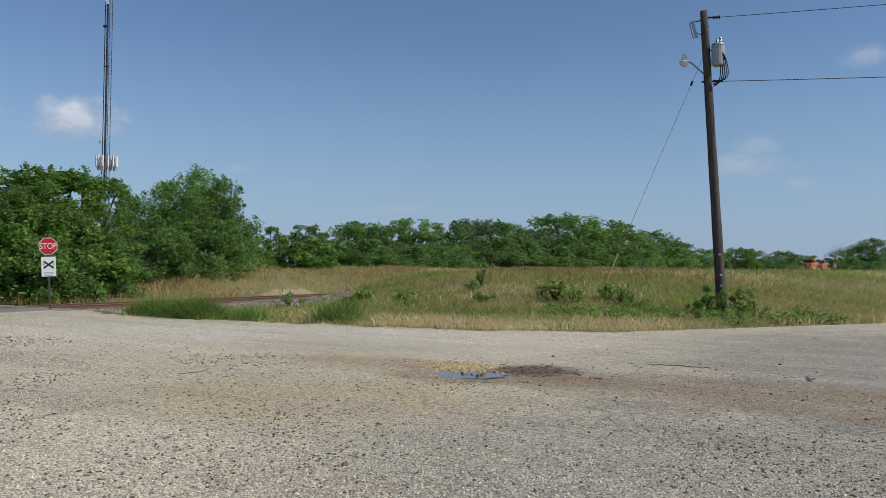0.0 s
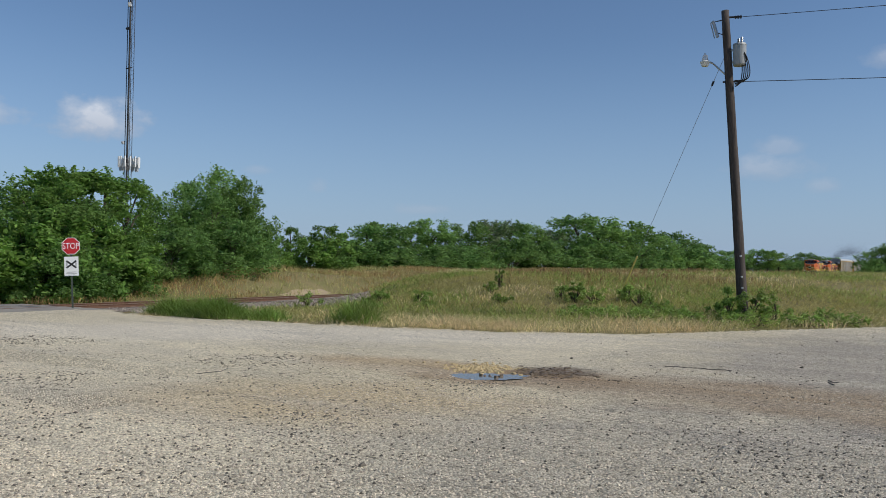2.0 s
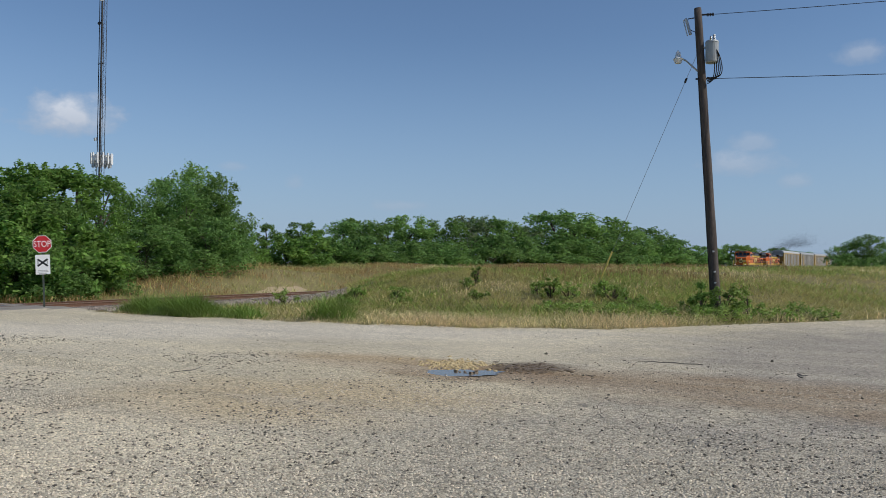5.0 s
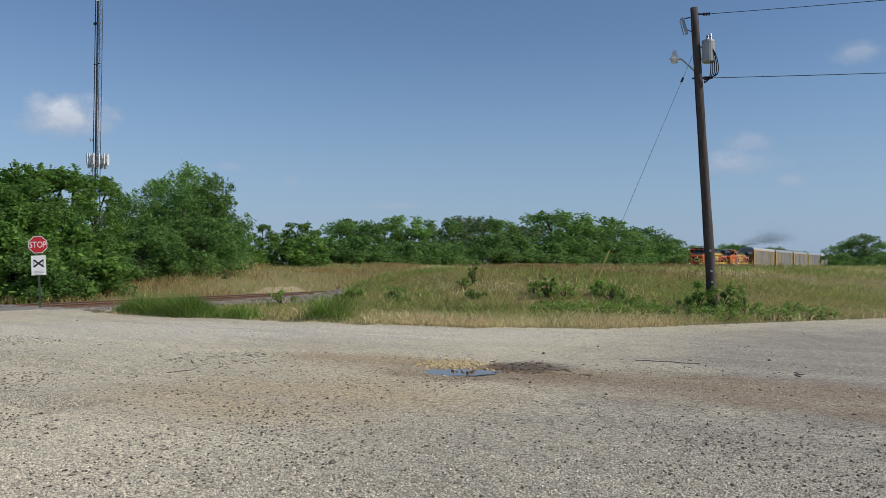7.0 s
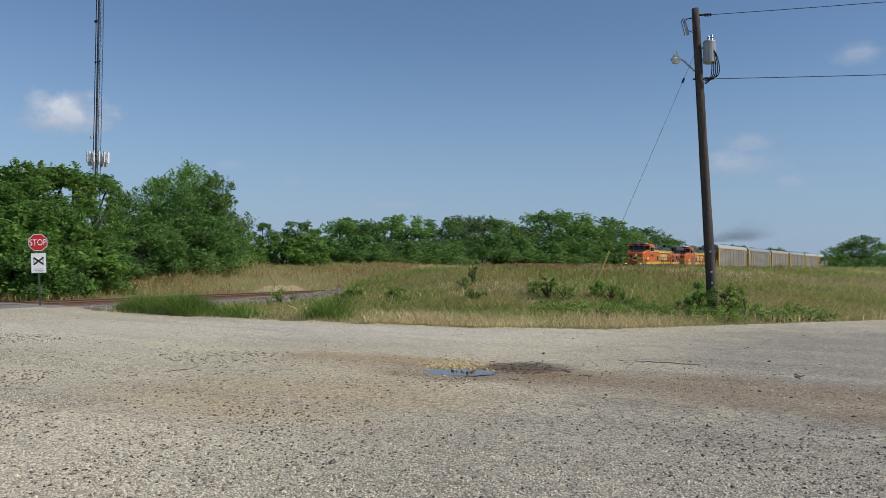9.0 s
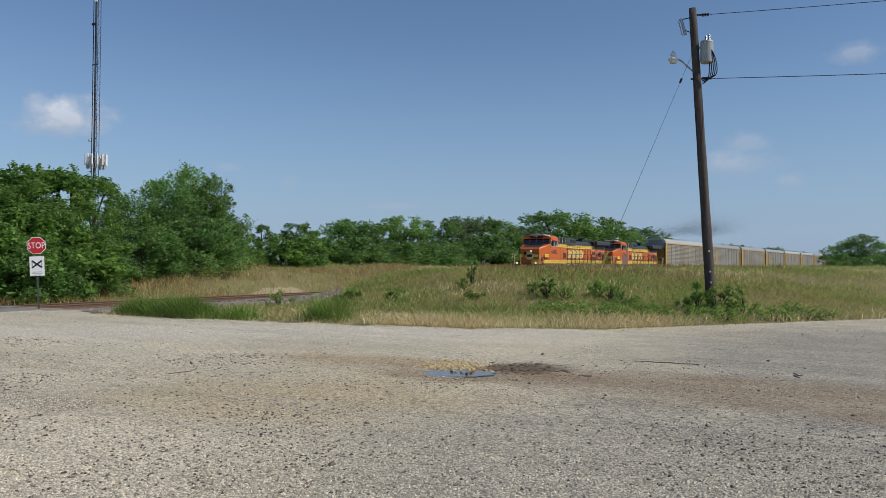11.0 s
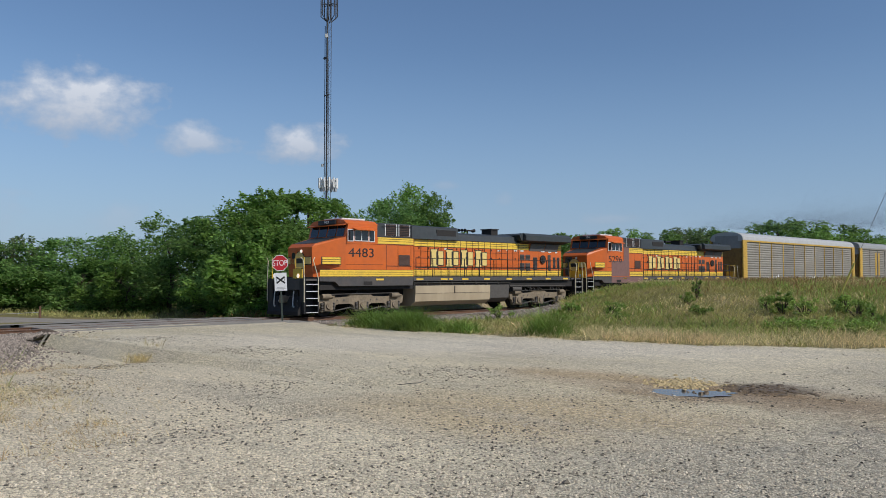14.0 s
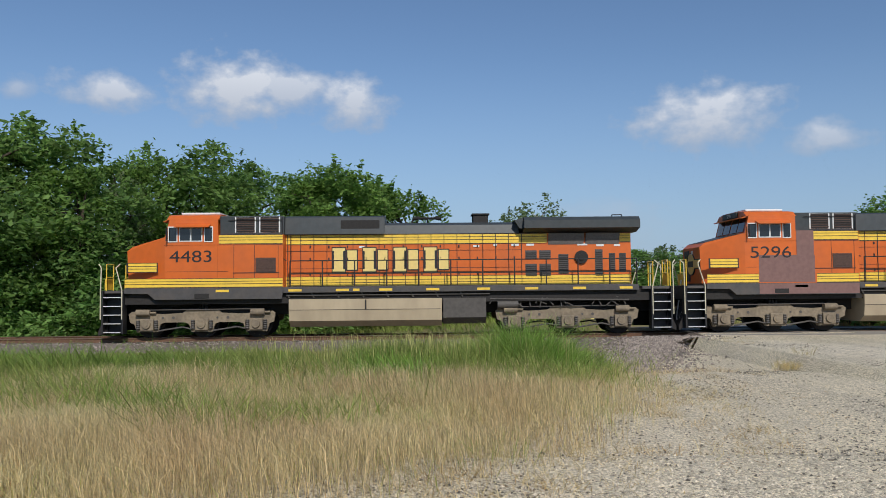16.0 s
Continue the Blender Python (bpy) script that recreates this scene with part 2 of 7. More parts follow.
M["ballaststone"] = material("ballast stone", (0.27, 0.225, 0.185), 0.9, per_island=0.5)
M["leaf_a"] = leafy("leaves mid green", (0.222, 0.356, 0.084), (0.170, 0.292, 0.072))
M["leaf_b"] = leafy("leaves dark green", (0.162, 0.292, 0.076), (0.207, 0.335, 0.091))
M["leaf_c"] = leafy("leaves light green", (0.209, 0.339, 0.068), (0.153, 0.271, 0.060))
M["leaf_d"] = leafy("leaves grey green", (0.22, 0.28, 0.13), (0.17, 0.24, 0.10))
M["dry"] = leafy("dry straw", (0.76, 0.65, 0.34), (0.70, 0.53, 0.29), 0.5, 0.4)
M["drygreen"] = leafy("half dry grass", (0.41, 0.42, 0.14), (0.50, 0.46, 0.18), 0.35, 0.4)
M["green"] = leafy("green grass", (0.23, 0.32, 0.065), (0.31, 0.35, 0.09), 0.4, 0.4)
M["reed"] = leafy("tall green weed", (0.21, 0.34, 0.06), (0.29, 0.37, 0.09), 0.4, 0.4)
M["russet"] = leafy("russet weed heads", (0.42, 0.26, 0.115), (0.46, 0.33, 0.14), 0.4, 0.3)
M["litter"] = leafy("dead grass litter", (0.54, 0.43, 0.20), (0.45, 0.35, 0.16), 0.35, 0.2)
M["field"] = leafy("field grass", (0.34, 0.33, 0.105), (0.44, 0.385, 0.145), 0.4, 0.4)
M["smoke"] = material("soot", (0.05, 0.05, 0.052), 1.0, spec=0.0)


def gravel_material():
    """Crushed limestone lot: pale dust, grey stony wear, a brown damp streak round the pothole, fine stones and cracks."""
    m = bpy.data.materials.new("crushed limestone lot")
    m.use_nodes = True
    n, l = m.node_tree.nodes, m.node_tree.links
    b = n["Principled BSDF"]
    b.inputs["Roughness"].default_value = 0.95
    b.inputs["Specular IOR Level"].default_value = 0.2
    coord = n.new("ShaderNodeTexCoord")
    P = coord.outputs["Object"]

    def noise_tex(sc, lo, hi, detail=6.0, vec=P):
        t = n.new("ShaderNodeTexNoise")
        t.inputs["Scale"].default_value, t.inputs["Detail"].default_value = sc, detail
        l.new(vec, t.inputs["Vector"])
        r = n.new("ShaderNodeMapRange")
        r.inputs["From Min"].default_value, r.inputs["From Max"].default_value = lo, hi
        l.new(t.outputs[0], r.inputs["Value"])
        return r.outputs[0]

    def op(kind, a, b_=None, clamp=False):
        x = n.new("ShaderNodeMath")
        x.operation, x.use_clamp = kind, clamp
        for i, v in enumerate((a, b_)):
            if v is None:
                continue
            if isinstance(v, (int, float)):
                x.inputs[i].default_value = v
            else:
                l.new(v, x.inputs[i])
        return x.outputs[0]

    def mix(fac, a, b_):
        x = n.new("ShaderNodeMix")
        x.data_type = "RGBA"
        if isinstance(fac, float):
            x.inputs["Factor"].default_value = fac
        else:
            l.new(fac, x.inputs["Factor"])
        for k, v in (("A", a), ("B", b_)):
            if isinstance(v, tuple):
                x.inputs[k].default_value = (*v, 1)
            else:
                l.new(v, x.inputs[k])
        return x.outputs["Result"]

    def blob(x0, y0, rx, ry, turn=0.0, edge=0.9):
        """A stain of its own shape round a place in the lot."""
        mp = n.new("ShaderNodeMapping")
        mp.vector_type = "TEXTURE"
        mp.inputs["Location"].default_value = (x0, y0, 0)
        mp.inputs["Rotation"].default_value = (0, 0, radians(turn))
        mp.inputs["Scale"].default_value = (rx, ry, 1000)
        l.new(P, mp.inputs[0])
        ln = n.new("ShaderNodeVectorMath")
        ln.operation = "LENGTH"
        l.new(mp.outputs[0], ln.inputs[0])
        d = op("ADD", ln.outputs["Value"], op("MULTIPLY", op("SUBTRACT", noise_tex(0.9, 0, 1), 0.5), edge))
        r = n.new("ShaderNodeMapRange")
        r.inputs["From Min"].default_value, r.inputs["From Max"].default_value = 1.15, 0.55
        l.new(d, r.inputs["Value"])
        return r.outputs[0]

    c = mix(noise_tex(0.16, 0.38, 0.62, 4), (0.56, 0.485, 0.325), (0.66, 0.58, 0.41))
    c = mix(op("MULTIPLY", noise_tex(0.5, 0.42, 0.70), 0.5), c, (0.47, 0.41, 0.305))
    # grey stony wear in front of the viewer and along the near side
    c = mix(op("MULTIPLY", blob(-1.0, 6.0, 4.2, 4.2, 20), 0.8), c, (0.375, 0.335, 0.255))
    c = mix(op("MULTIPLY", blob(1.0, 16.0, 6.0, 10.0, 0), 0.85), c, (0.31, 0.275, 0.225))
    # tan washed soil and brown damp streak
    c = mix(op("MULTIPLY", blob(-6.4, 7.2, 3.0, 1.7, 30), 0.8), c, (0.50, 0.395, 0.235))
    c = mix(op("MULTIPLY", blob(-7.3, 10.7, 2.2, 1.0, 0), 0.75), c, (0.40, 0.29, 0.165))
    c = mix(op("MULTIPLY", blob(-1.4, 10.8, 4.6, 1.5, 3), 0.8), c, (0.29, 0.21, 0.125))
    c = mix(op("MULTIPLY", blob(-5.4, 10.6, 1.7, 1.2, 10, 0.6), 0.9), c, (0.29, 0.20, 0.11))
    c = mix(op("MULTIPLY", blob(-5.05, 11.5, 0.7, 0.5, 10, 0.8), 0.95), c, (0.085, 0.06, 0.04))
    c = mix(op("MULTIPLY", blob(-6.2, 11.2, 0.6, 0.4, 30, 0.7), 0.7), c, (0.45, 0.36, 0.21))
    # pale dusty track across the lot
    c = mix(op("MULTIPLY", blob(-13.7, 13.5, 9.5, 2.6, 30), 0.85), c, (0.66, 0.59, 0.46))
    # sandy rim by the meadow
    c = mix(op("MULTIPLY", blob(-11.0, 3.6, 9.5, 3.6, -16), 0.85), c, (0.64, 0.55, 0.39))
    # wheel-worn streaks across the lot
    for turn, amount, tone_ in ((28, 0.35, (0.58, 0.51, 0.385)), (-8, 0.30, (0.35, 0.315, 0.25))):
        mp = n.new("ShaderNodeMapping")
        mp.inputs["Rotation"].default_value = (0, 0, radians(turn))
        mp.inputs["Scale"].default_value = (0.14, 1.1, 1.0)
        l.new(P, mp.inputs[0])
        c = mix(op("MULTIPLY", noise_tex(1.0, 0.48, 0.68, 5, mp.outputs[0]), amount), c, tone_)
    # stones and specks
    vo = n.new("ShaderNodeTexVoronoi")
    vo.inputs["Scale"].default_value = 42.0
    l.new(P, vo.inputs["Vector"])
    gate = n.new("ShaderNodeSeparateColor")
    l.new(vo.outputs["Color"], gate.inputs[0])
    r = n.new("ShaderNodeMapRange")
    r.inputs["To Min"].default_value, r.inputs["To Max"].default_value = 0.58, 1.46
    l.new(gate.outputs[0], r.inputs["Value"])
    fine = noise_tex(120, 0.3, 0.7, 2)
    r2 = n.new("ShaderNodeMapRange")
    r2.inputs["To Min"].default_value, r2.inputs["To Max"].default_value = 0.62, 1.38
    l.new(fine, r2.inputs["Value"])
    hsv = n.new("ShaderNodeHueSaturation")
    l.new(op("MULTIPLY", r.outputs[0], r2.outputs[0]), hsv.inputs["Value"])
    l.new(c, hsv.inputs["Color"])
    c = hsv.outputs[0]
    vo2 = n.new("ShaderNodeTexVoronoi")
    vo2.inputs["Scale"].default_value = 14.0
    l.new(P, vo2.inputs["Vector"])
    speck = n.new("ShaderNodeMapRange")
    speck.inputs["From Min"].default_value, speck.inputs["From Max"].default_value = 0.20, 0.10
    l.new(vo2.outputs["Distance"], speck.inputs["Value"])
    sp2 = op("MULTIPLY", speck.outputs[0], noise_tex(0.55, 0.48, 0.66))
    c = mix(op("MULTIPLY", sp2, 0.55), c, (0.12, 0.105, 0.085))
    # cracks of dried mud
    vo3 = n.new("ShaderNodeTexVoronoi")
    vo3.feature = "DISTANCE_TO_EDGE"
    vo3.inputs["Scale"].default_value = 2.6
    wv = n.new("ShaderNodeVectorMath")
    wv.operation = "ADD"
    l.new(P, wv.inputs[0])
    nn = n.new("ShaderNodeTexNoise")
    nn.inputs["Scale"].default_value = 3.0
    l.new(P, nn.inputs["Vector"])
    sc3 = n.new("ShaderNodeVectorMath")
    sc3.operation = "SCALE"
    sc3.inputs["Scale"].default_value = 0.25
    l.new(nn.outputs["Color"], sc3.inputs[0])
    l.new(sc3.outputs[0], wv.inputs[1])
    l.new(wv.outputs[0], vo3.inputs["Vector"])
    cr = n.new("ShaderNodeMapRange")
    cr.inputs["From Min"].default_value, cr.inputs["From Max"].default_value = 0.022, 0.0
    l.new(vo3.outputs["Distance"], cr.inputs["Value"])
    crack = op("MULTIPLY", cr.outputs[0], blob(-1.8, 8.4, 3.4, 1.7, 10, 1.2))
    c = mix(op("MULTIPLY", crack, 0.5), c, (0.17, 0.15, 0.125))
    l.new(c, b.inputs["Base Color"])
    bn = n.new("ShaderNodeBump")
    bn.inputs["Strength"].default_value, bn.inputs["Distance"].default_value = 0.8, 0.017
    hgt = op("ADD", op("MULTIPLY", vo.outputs["Distance"], -1.2), op("ADD", op("MULTIPLY", noise_tex(5, 0.2, 0.8), 1.5), op("MULTIPLY", crack, -1.5)))
    l.new(hgt, bn.inputs["Height"])
    l.new(bn.outputs[0], b.inputs["Normal"])
    return m


M["gravel"] = gravel_material()
M["earth"] = material("grassy earth", (0.24, 0.20, 0.095), 0.95, vary=0.35, scale=0.8, second=(0.17, 0.175, 0.06), grime=0.5, grime_scale=0.12, grime_color=(0.29, 0.235, 0.12), bump=0.8, bump_scale=6, spec=0.1)
M["ballast"] = material("ballast bed", (0.24, 0.20, 0.165), 0.95, vary=0.6, scale=4.0, second=(0.19, 0.165, 0.15), grime=0.4, grime_scale=0.5, grime_color=(0.15, 0.12, 0.10), bump=1.0, bump_scale=14, spec=0.2)
M["asphalt"] = material("worn crossing surface", (0.33, 0.295, 0.245), 0.9, vary=0.35, scale=1.5, second=(0.25, 0.225, 0.19), grime=0.3, grime_color=(0.34, 0.31, 0.26), bump=0.4, bump_scale=25)
M["sand"] = material("pale spoil heap", (0.40, 0.31, 0.19), 0.95, vary=0.2, scale=1.0, bump=0.5, bump_scale=8)
M["clod"] = material("dry yellow clods", (0.56, 0.43, 0.22), 0.95, vary=0.2, scale=3.0)
M["water"] = material("muddy puddle water", (0.19, 0.175, 0.15), 0.14, spec=0.26)
M["mud"] = material("wet mud", (0.16, 0.108, 0.055), 0.55, vary=0.4, scale=3.0, bump=0.8, bump_scale=12)
M["rubber"] = material("old rubber strip", (0.09, 0.08, 0.07), 0.8)

# ---------------------------------------------------------------- mesh tools


def finish(bm, material_, smooth=False):
    me = bpy.data.meshes.new("mesh")
    bmesh.ops.recalc_face_normals(bm, faces=bm.faces)
    bm.to_mesh(me)
    bm.free()
    me.materials.append(material_)
    if smooth:
        for p in me.polygons:
            p.use_smooth = True
    return me


def part(name, bm, material_, parent=None, label="", smooth=False):
    ob = new(name, finish(bm, material_, smooth))
    ob.parent = parent
    return tagged(ob, label) if label else ob


def thing(name, label, category, group="", at=(0, 0, 0), turn=0.0):
    ob = new(name)
    ob.empty_display_size = 0.2
    ob.matrix_basis = pose(*at, 0, 0, turn)
    return tagged(ob, label, category, group)


def box(bm, x0, x1, y0, y1, z0, z1, bevel=0.0):
    r = bmesh.ops.create_cube(bm, size=1.0, matrix=Matrix.Translation(((x0 + x1) / 2, (y0 + y1) / 2, (z0 + z1) / 2)) @ Matrix.Diagonal((abs(x1 - x0), abs(y1 - y0), abs(z1 - z0), 1)))
    if bevel:
        es = list({e for v in r["verts"] for e in v.link_edges})
        bmesh.ops.bevel(bm, geom=es, offset=bevel, segments=2, affect="EDGES", profile=0.6)
    return bm


def rod(bm, p, q, r0, r1=None, n=8):
    """A round bar from p to q."""
    p, q = Vector(p), Vector(q)
    d = q - p
    m = Matrix.Translation((p + q) / 2) @ d.to_track_quat("Z", "Y").to_matrix().to_4x4()
    bmesh.ops.create_cone(bm, cap_ends=True, segments=n, radius1=r0, radius2=r0 if r1 is None else r1, depth=d.length, matrix=m)
    return bm


def tube(bm, pts, radii, n=8):
    """One closed round tube along points, with a radius at each."""
    rings = []
    for i, p in enumerate(pts):
        p = Vector(p)
        d = (Vector(pts[min(i + 1, len(pts) - 1)]) - Vector(pts[max(i - 1, 0)])).normalized()
        q = d.to_track_quat("Z", "Y")
        rings.append([bm.verts.new(p + q @ Vector((radii[i] * math.cos(2 * math.pi * k / n), radii[i] * math.sin(2 * math.pi * k / n), 0))) for k in range(n)])
    for a, b in zip(rings, rings[1:]):
        for k in range(n):
            bm.faces.new((a[k], a[(k + 1) % n], b[(k + 1) % n], b[k]))
    bm.faces.new(list(reversed(rings[0])))
    bm.faces.new(rings[-1])
    return bm


def extrude_profile(bm, profile, axis, a, b):
    """A closed outline of (u, v) drawn out along an axis: 'x' takes (y, z), 'y' takes (x, z), 'z' takes (x, y)."""
    def put(u, v, w):
        return {"x": (w, u, v), "y": (u, w, v), "z": (u, v, w)}[axis]
    va = [bm.verts.new(put(u, v, a)) for u, v in profile]
    vb = [bm.verts.new(put(u, v, b)) for u, v in profile]
    bm.faces.new(va)
    bm.faces.new(list(reversed(vb)))
    for i in range(len(profile)):
        j = (i + 1) % len(profile)
        bm.faces.new((va[i], vb[i], vb[j], va[j]))
    return bm


def raw(name, verts, faces, material_, smooth=False):
    me = bpy.data.meshes.new(name)
    me.from_pydata([tuple(v) for v in verts], [], faces)
    me.materials.append(material_)
    if smooth:
        me.polygons.foreach_set("use_smooth", [True] * len(me.polygons))
    me.update()
    return new(name, me)


def soup(name, V, k, material_):
    """Many loose triangles or quads: V holds k corners after one another."""
    me = bpy.data.meshes.new(name)
    n = len(V) // k
    me.vertices.add(len(V))
    me.vertices.foreach_set("co", np.asarray(V, np.float32).ravel())
    me.loops.add(len(V))
    me.loops.foreach_set("vertex_index", np.arange(len(V), dtype=np.int32))
    me.polygons.add(n)
    me.polygons.foreach_set("loop_start", np.arange(n, dtype=np.int32) * k)
    me.polygons.foreach_set("loop_total", np.full(n, k, np.int32))
    me.materials.append(material_)
    me.update(calc_edges=True)
    return me


def text_mesh(words, size, material_, depth=0.004, align="CENTER"):
    cu = bpy.data.curves.new("legend", "FONT")
    cu.body, cu.size, cu.align_x, cu.align_y, cu.extrude = words, size, align, "CENTER", depth
    tmp = bpy.data.objects.new("legend", cu)
    scene.collection.objects.link(tmp)
    dg = bpy.context.evaluated_depsgraph_get()
    me = bpy.data.meshes.new_from_object(tmp.evaluated_get(dg))
    bpy.data.objects.remove(tmp)
    me.materials.clear()
    me.materials.append(material_)
    return me


# ---------------------------------------------------------------- the lie of the land


def smooth(a, b, v):
    t = np.clip((v - a) / (b - a), 0, 1)
    return t * t * (3 - 2 * t)


def track_x(y):
    """Centre line of the railway: straight, bending slowly beyond y = 30."""
    return -32.6 + 7.2e-5 * np.maximum(0, np.asarray(y, float) - 30) ** 2


def rail_z(y):
    return np.clip(-0.35 + 0.0029 * np.asarray(y, float), -0.6, 1.2)


EDGE_X = np.array([-60, -27, -20, -16, -13, -9.3, -6.3, -4.3, -0.85, 4.0, 12.0, 60.0])
EDGE_Y = np.array([17, 16.2, 15.7, 16.2, 16.7, 17.6, 19.4, 22.6, 28.0, 35.0, 46.0, 80.0])


def field_edge(x):
    """Where the lot ends and the field begins."""
    return np.interp(x, EDGE_X, EDGE_Y)


_rng = np.random.RandomState(5)
_waves = [(_rng.uniform(0.05, 0.5), _rng.uniform(0, 6.28), _rng.uniform(0, 6.28)) for _ in range(14)]


def rough(x, y):
    z = 0
    for f, a, ph in _waves:
        z = z + np.sin((x * math.cos(a) + y * math.sin(a)) * f * 2 + ph) * 0.035 / (0.4 + f * 2)
    return z


def land(x, y):
    """Height of the ground."""
    x, y = np.asarray(x, float), np.asarray(y, float)
    d = y - field_edge(x)
    side = x - track_x(y)
    rail = rail_z(y)
    # the grassy mound beyond the lot, falling to the railway and to the far field
    mound = (1.42 + 0.12 * np.sin(x * 0.16 + 1) + 0.1 * np.sin(y * 0.13)) * smooth(3, 23, d) * smooth(2.6, 8.5, side + 0.06 * np.maximum(0, y - 44)) * (0.35 + 0.65 * smooth(4, -6, x - 0.1 * (y - 30)))
    mound = mound * (0.06 + 0.94 * smooth(-4.5, 5.0, x + 0.71 * y))
    mound = mound * (1 - 0.45 * smooth(70, 150, y))
    low = smooth(60, 200, y) * 0.55
    bed = rail - 0.42
    z = low + mound
    # meadow by the track dips a little
    z = np.where((y < 8) & (x < -6), -0.12 * smooth(-6, -14, x) - 0.68 * smooth(-14, -24, x), z)
    near = smooth(9.0, 3.6, np.abs(side))
    z = z * (1 - near) + bed * near
    far = smooth(-4.5, -9.0, side)
    bank = -0.75 + 0.25 * np.sin(y * 0.21) + (1.65 * smooth(27, 44, y)) + 0.3 * smooth(60, 200, y)
    z = z * (1 - far) + bank * far
    z = z + rough(x, y) * np.clip(smooth(0, 6, np.abs(d)) * (d > 0) + (y < 6) * (x < -8) * 0.5, 0, 1) * (1 - near) * 0.8
    return z


def ground():
    """One sheet of earth out to the horizon, finer near the viewer."""
    def steps(a, b, fine, limit):
        v, out = a, []
        while v < b:
            out.append(v)
            v += fine if abs(v) < limit else fine * (1 + (abs(v) - limit) / 12)
        out.append(b)
        return np.array(out)
    xs = np.concatenate([-steps(0.0, 2600, 0.6, 45)[::-1], steps(0.6, 2600, 0.8, 14)])
    ys = np.concatenate([-steps(0.0, 2600, 0.9, 20)[::-1], steps(0.9, 2600, 0.7, 62)])
    X, Y = np.meshgrid(xs, ys)
    Z = land(X, Y) - 0.06 * in_lot(X, Y)
    V = np.stack([X, Y, Z], -1).reshape(-1, 3)
    w = len(xs)
    i = (np.arange(len(ys) - 1)[:, None] * w + np.arange(w - 1)[None]).ravel()
    F = np.stack([i, i + 1, i + w + 1, i + w], -1)
    ob = raw("ground", V, F.tolist(), M["earth"], True)
    tagged(ob, "grassy earth sheet with a low mound beside the railway", "ground", kind="structure")
    return ob


LOT = [(-31.0, 10.6), (-27.0, 9.0), (-23.0, 7.4), (-21.0, 4.6), (-17.0, 2.6), (-13.5, 1.2), (-11.6, 0.0), (-10.0, -1.6), (-9.0, -3.2), (-8.0, -4.6), (-7.0, -6.0), (-5.2, -8), (-2, -14), (12, -40), (60, -40), (60, 79.9),
       (12.0, 46.0), (4.0, 35.0), (-0.85, 28.2), (-4.3, 22.8), (-6.3, 19.6), (-9.3, 17.8), (-13, 16.9), (-16, 16.4), (-20, 15.9), (-23.5, 16.6), (-26.5, 17.8), (-29.0, 19.3), (-31.0, 20.6)]


def in_lot(x, y, grow=0.0):
    """True inside the lot's ragged outline."""
    x, y = np.asarray(x, float), np.asarray(y, float)
    w = 0.22 * np.sin(x * 1.9 + 2.3 * np.sin(y * 1.1)) + 0.16 * np.sin(y * 3.7 + x * 2.9) + 0.09 * np.sin(x * 9.1 + y * 7.3)
    px, py = x + w * 0.6, y + w
    inside = np.zeros(x.shape, bool)
    for (x0, y0), (x1, y1) in zip(LOT, LOT[1:] + LOT[:1]):
        if y0 == y1:
            continue
        inside ^= ((y0 > py) != (y1 > py)) & (px < (x1 - x0) * (py - y0) / (y1 - y0) + x0)
    return inside


def lot_z(x, y):
    x, y = np.asarray(x, float), np.asarray(y, float)
    dish = 0.05 * np.exp(-(((x + 5.6) / 0.9) ** 2 + ((y - 10.5) / 0.6) ** 2))
    return np.maximum(land(x, y), -0.34) + 0.022 + 0.015 * rough(x * 1.3, y * 1.3) - dish


def gravel_lot():
    """The lot: a sheet with a ragged rim, a little over the earth, dished at the pothole."""
    V, F = [], []
    for x0, x1, y0, y1, st in ((-31.2, 4, -8, 30, 0.2), (4, 60, -40, 80, 4.0), (-6, 4, -40, -8, 1.0), (-1, 4, 30, 36, 0.5)):
        xs, ys = np.arange(x0, x1 + st * 0.5, st), np.arange(y0, y1 + st * 0.5, st)
        X, Y = np.meshgrid(xs, ys)
        base = len(V)
        Z = lot_z(X, Y)
        V += np.stack([X, Y, Z], -1).reshape(-1, 3).tolist()
        w = len(xs)
        keep = in_lot(X[:-1, :-1] + st / 2, Y[:-1, :-1] + st / 2)
        i = (np.arange(len(ys) - 1)[:, None] * w + np.arange(w - 1)[None])[keep] + base
        F += np.stack([i, i + 1, i + w + 1, i + w], -1).tolist()
    ob = raw("gravel_lot", V, F, M["gravel"], True)
    tagged(ob, "pale crushed limestone lot with brown stains and loose stones", "gravel lot", kind="structure")


ground()
gravel_lot()


def ring(n, rx, ry, seed, amount, x0, y0, turn=0.0):
    c, s = math.cos(radians(turn)), math.sin(radians(turn))
    out = []
    for i in range(n):
        a = 2 * math.pi * i / n
        k = 1 + amount * noise.noise((math.cos(a) * 1.7, math.sin(a) * 1.7, seed)) + amount * 0.4 * noise.noise((math.cos(a) * 5, math.sin(a) * 5, seed))
        u, v = rx * k * math.cos(a), ry * k * math.sin(a)
        out.append((x0 + c * u - s * v, y0 + s * u + c * v))
    return out


def patch(name, outline, z, material_, label, category, kind="structure"):
    bm = bmesh.new()
    bm.faces.new([bm.verts.new((x, y, z)) for x, y in outline])
    bmesh.ops.triangulate(bm, faces=bm.faces[:])
    return tagged(part(name, bm, material_), label, category, kind=kind)


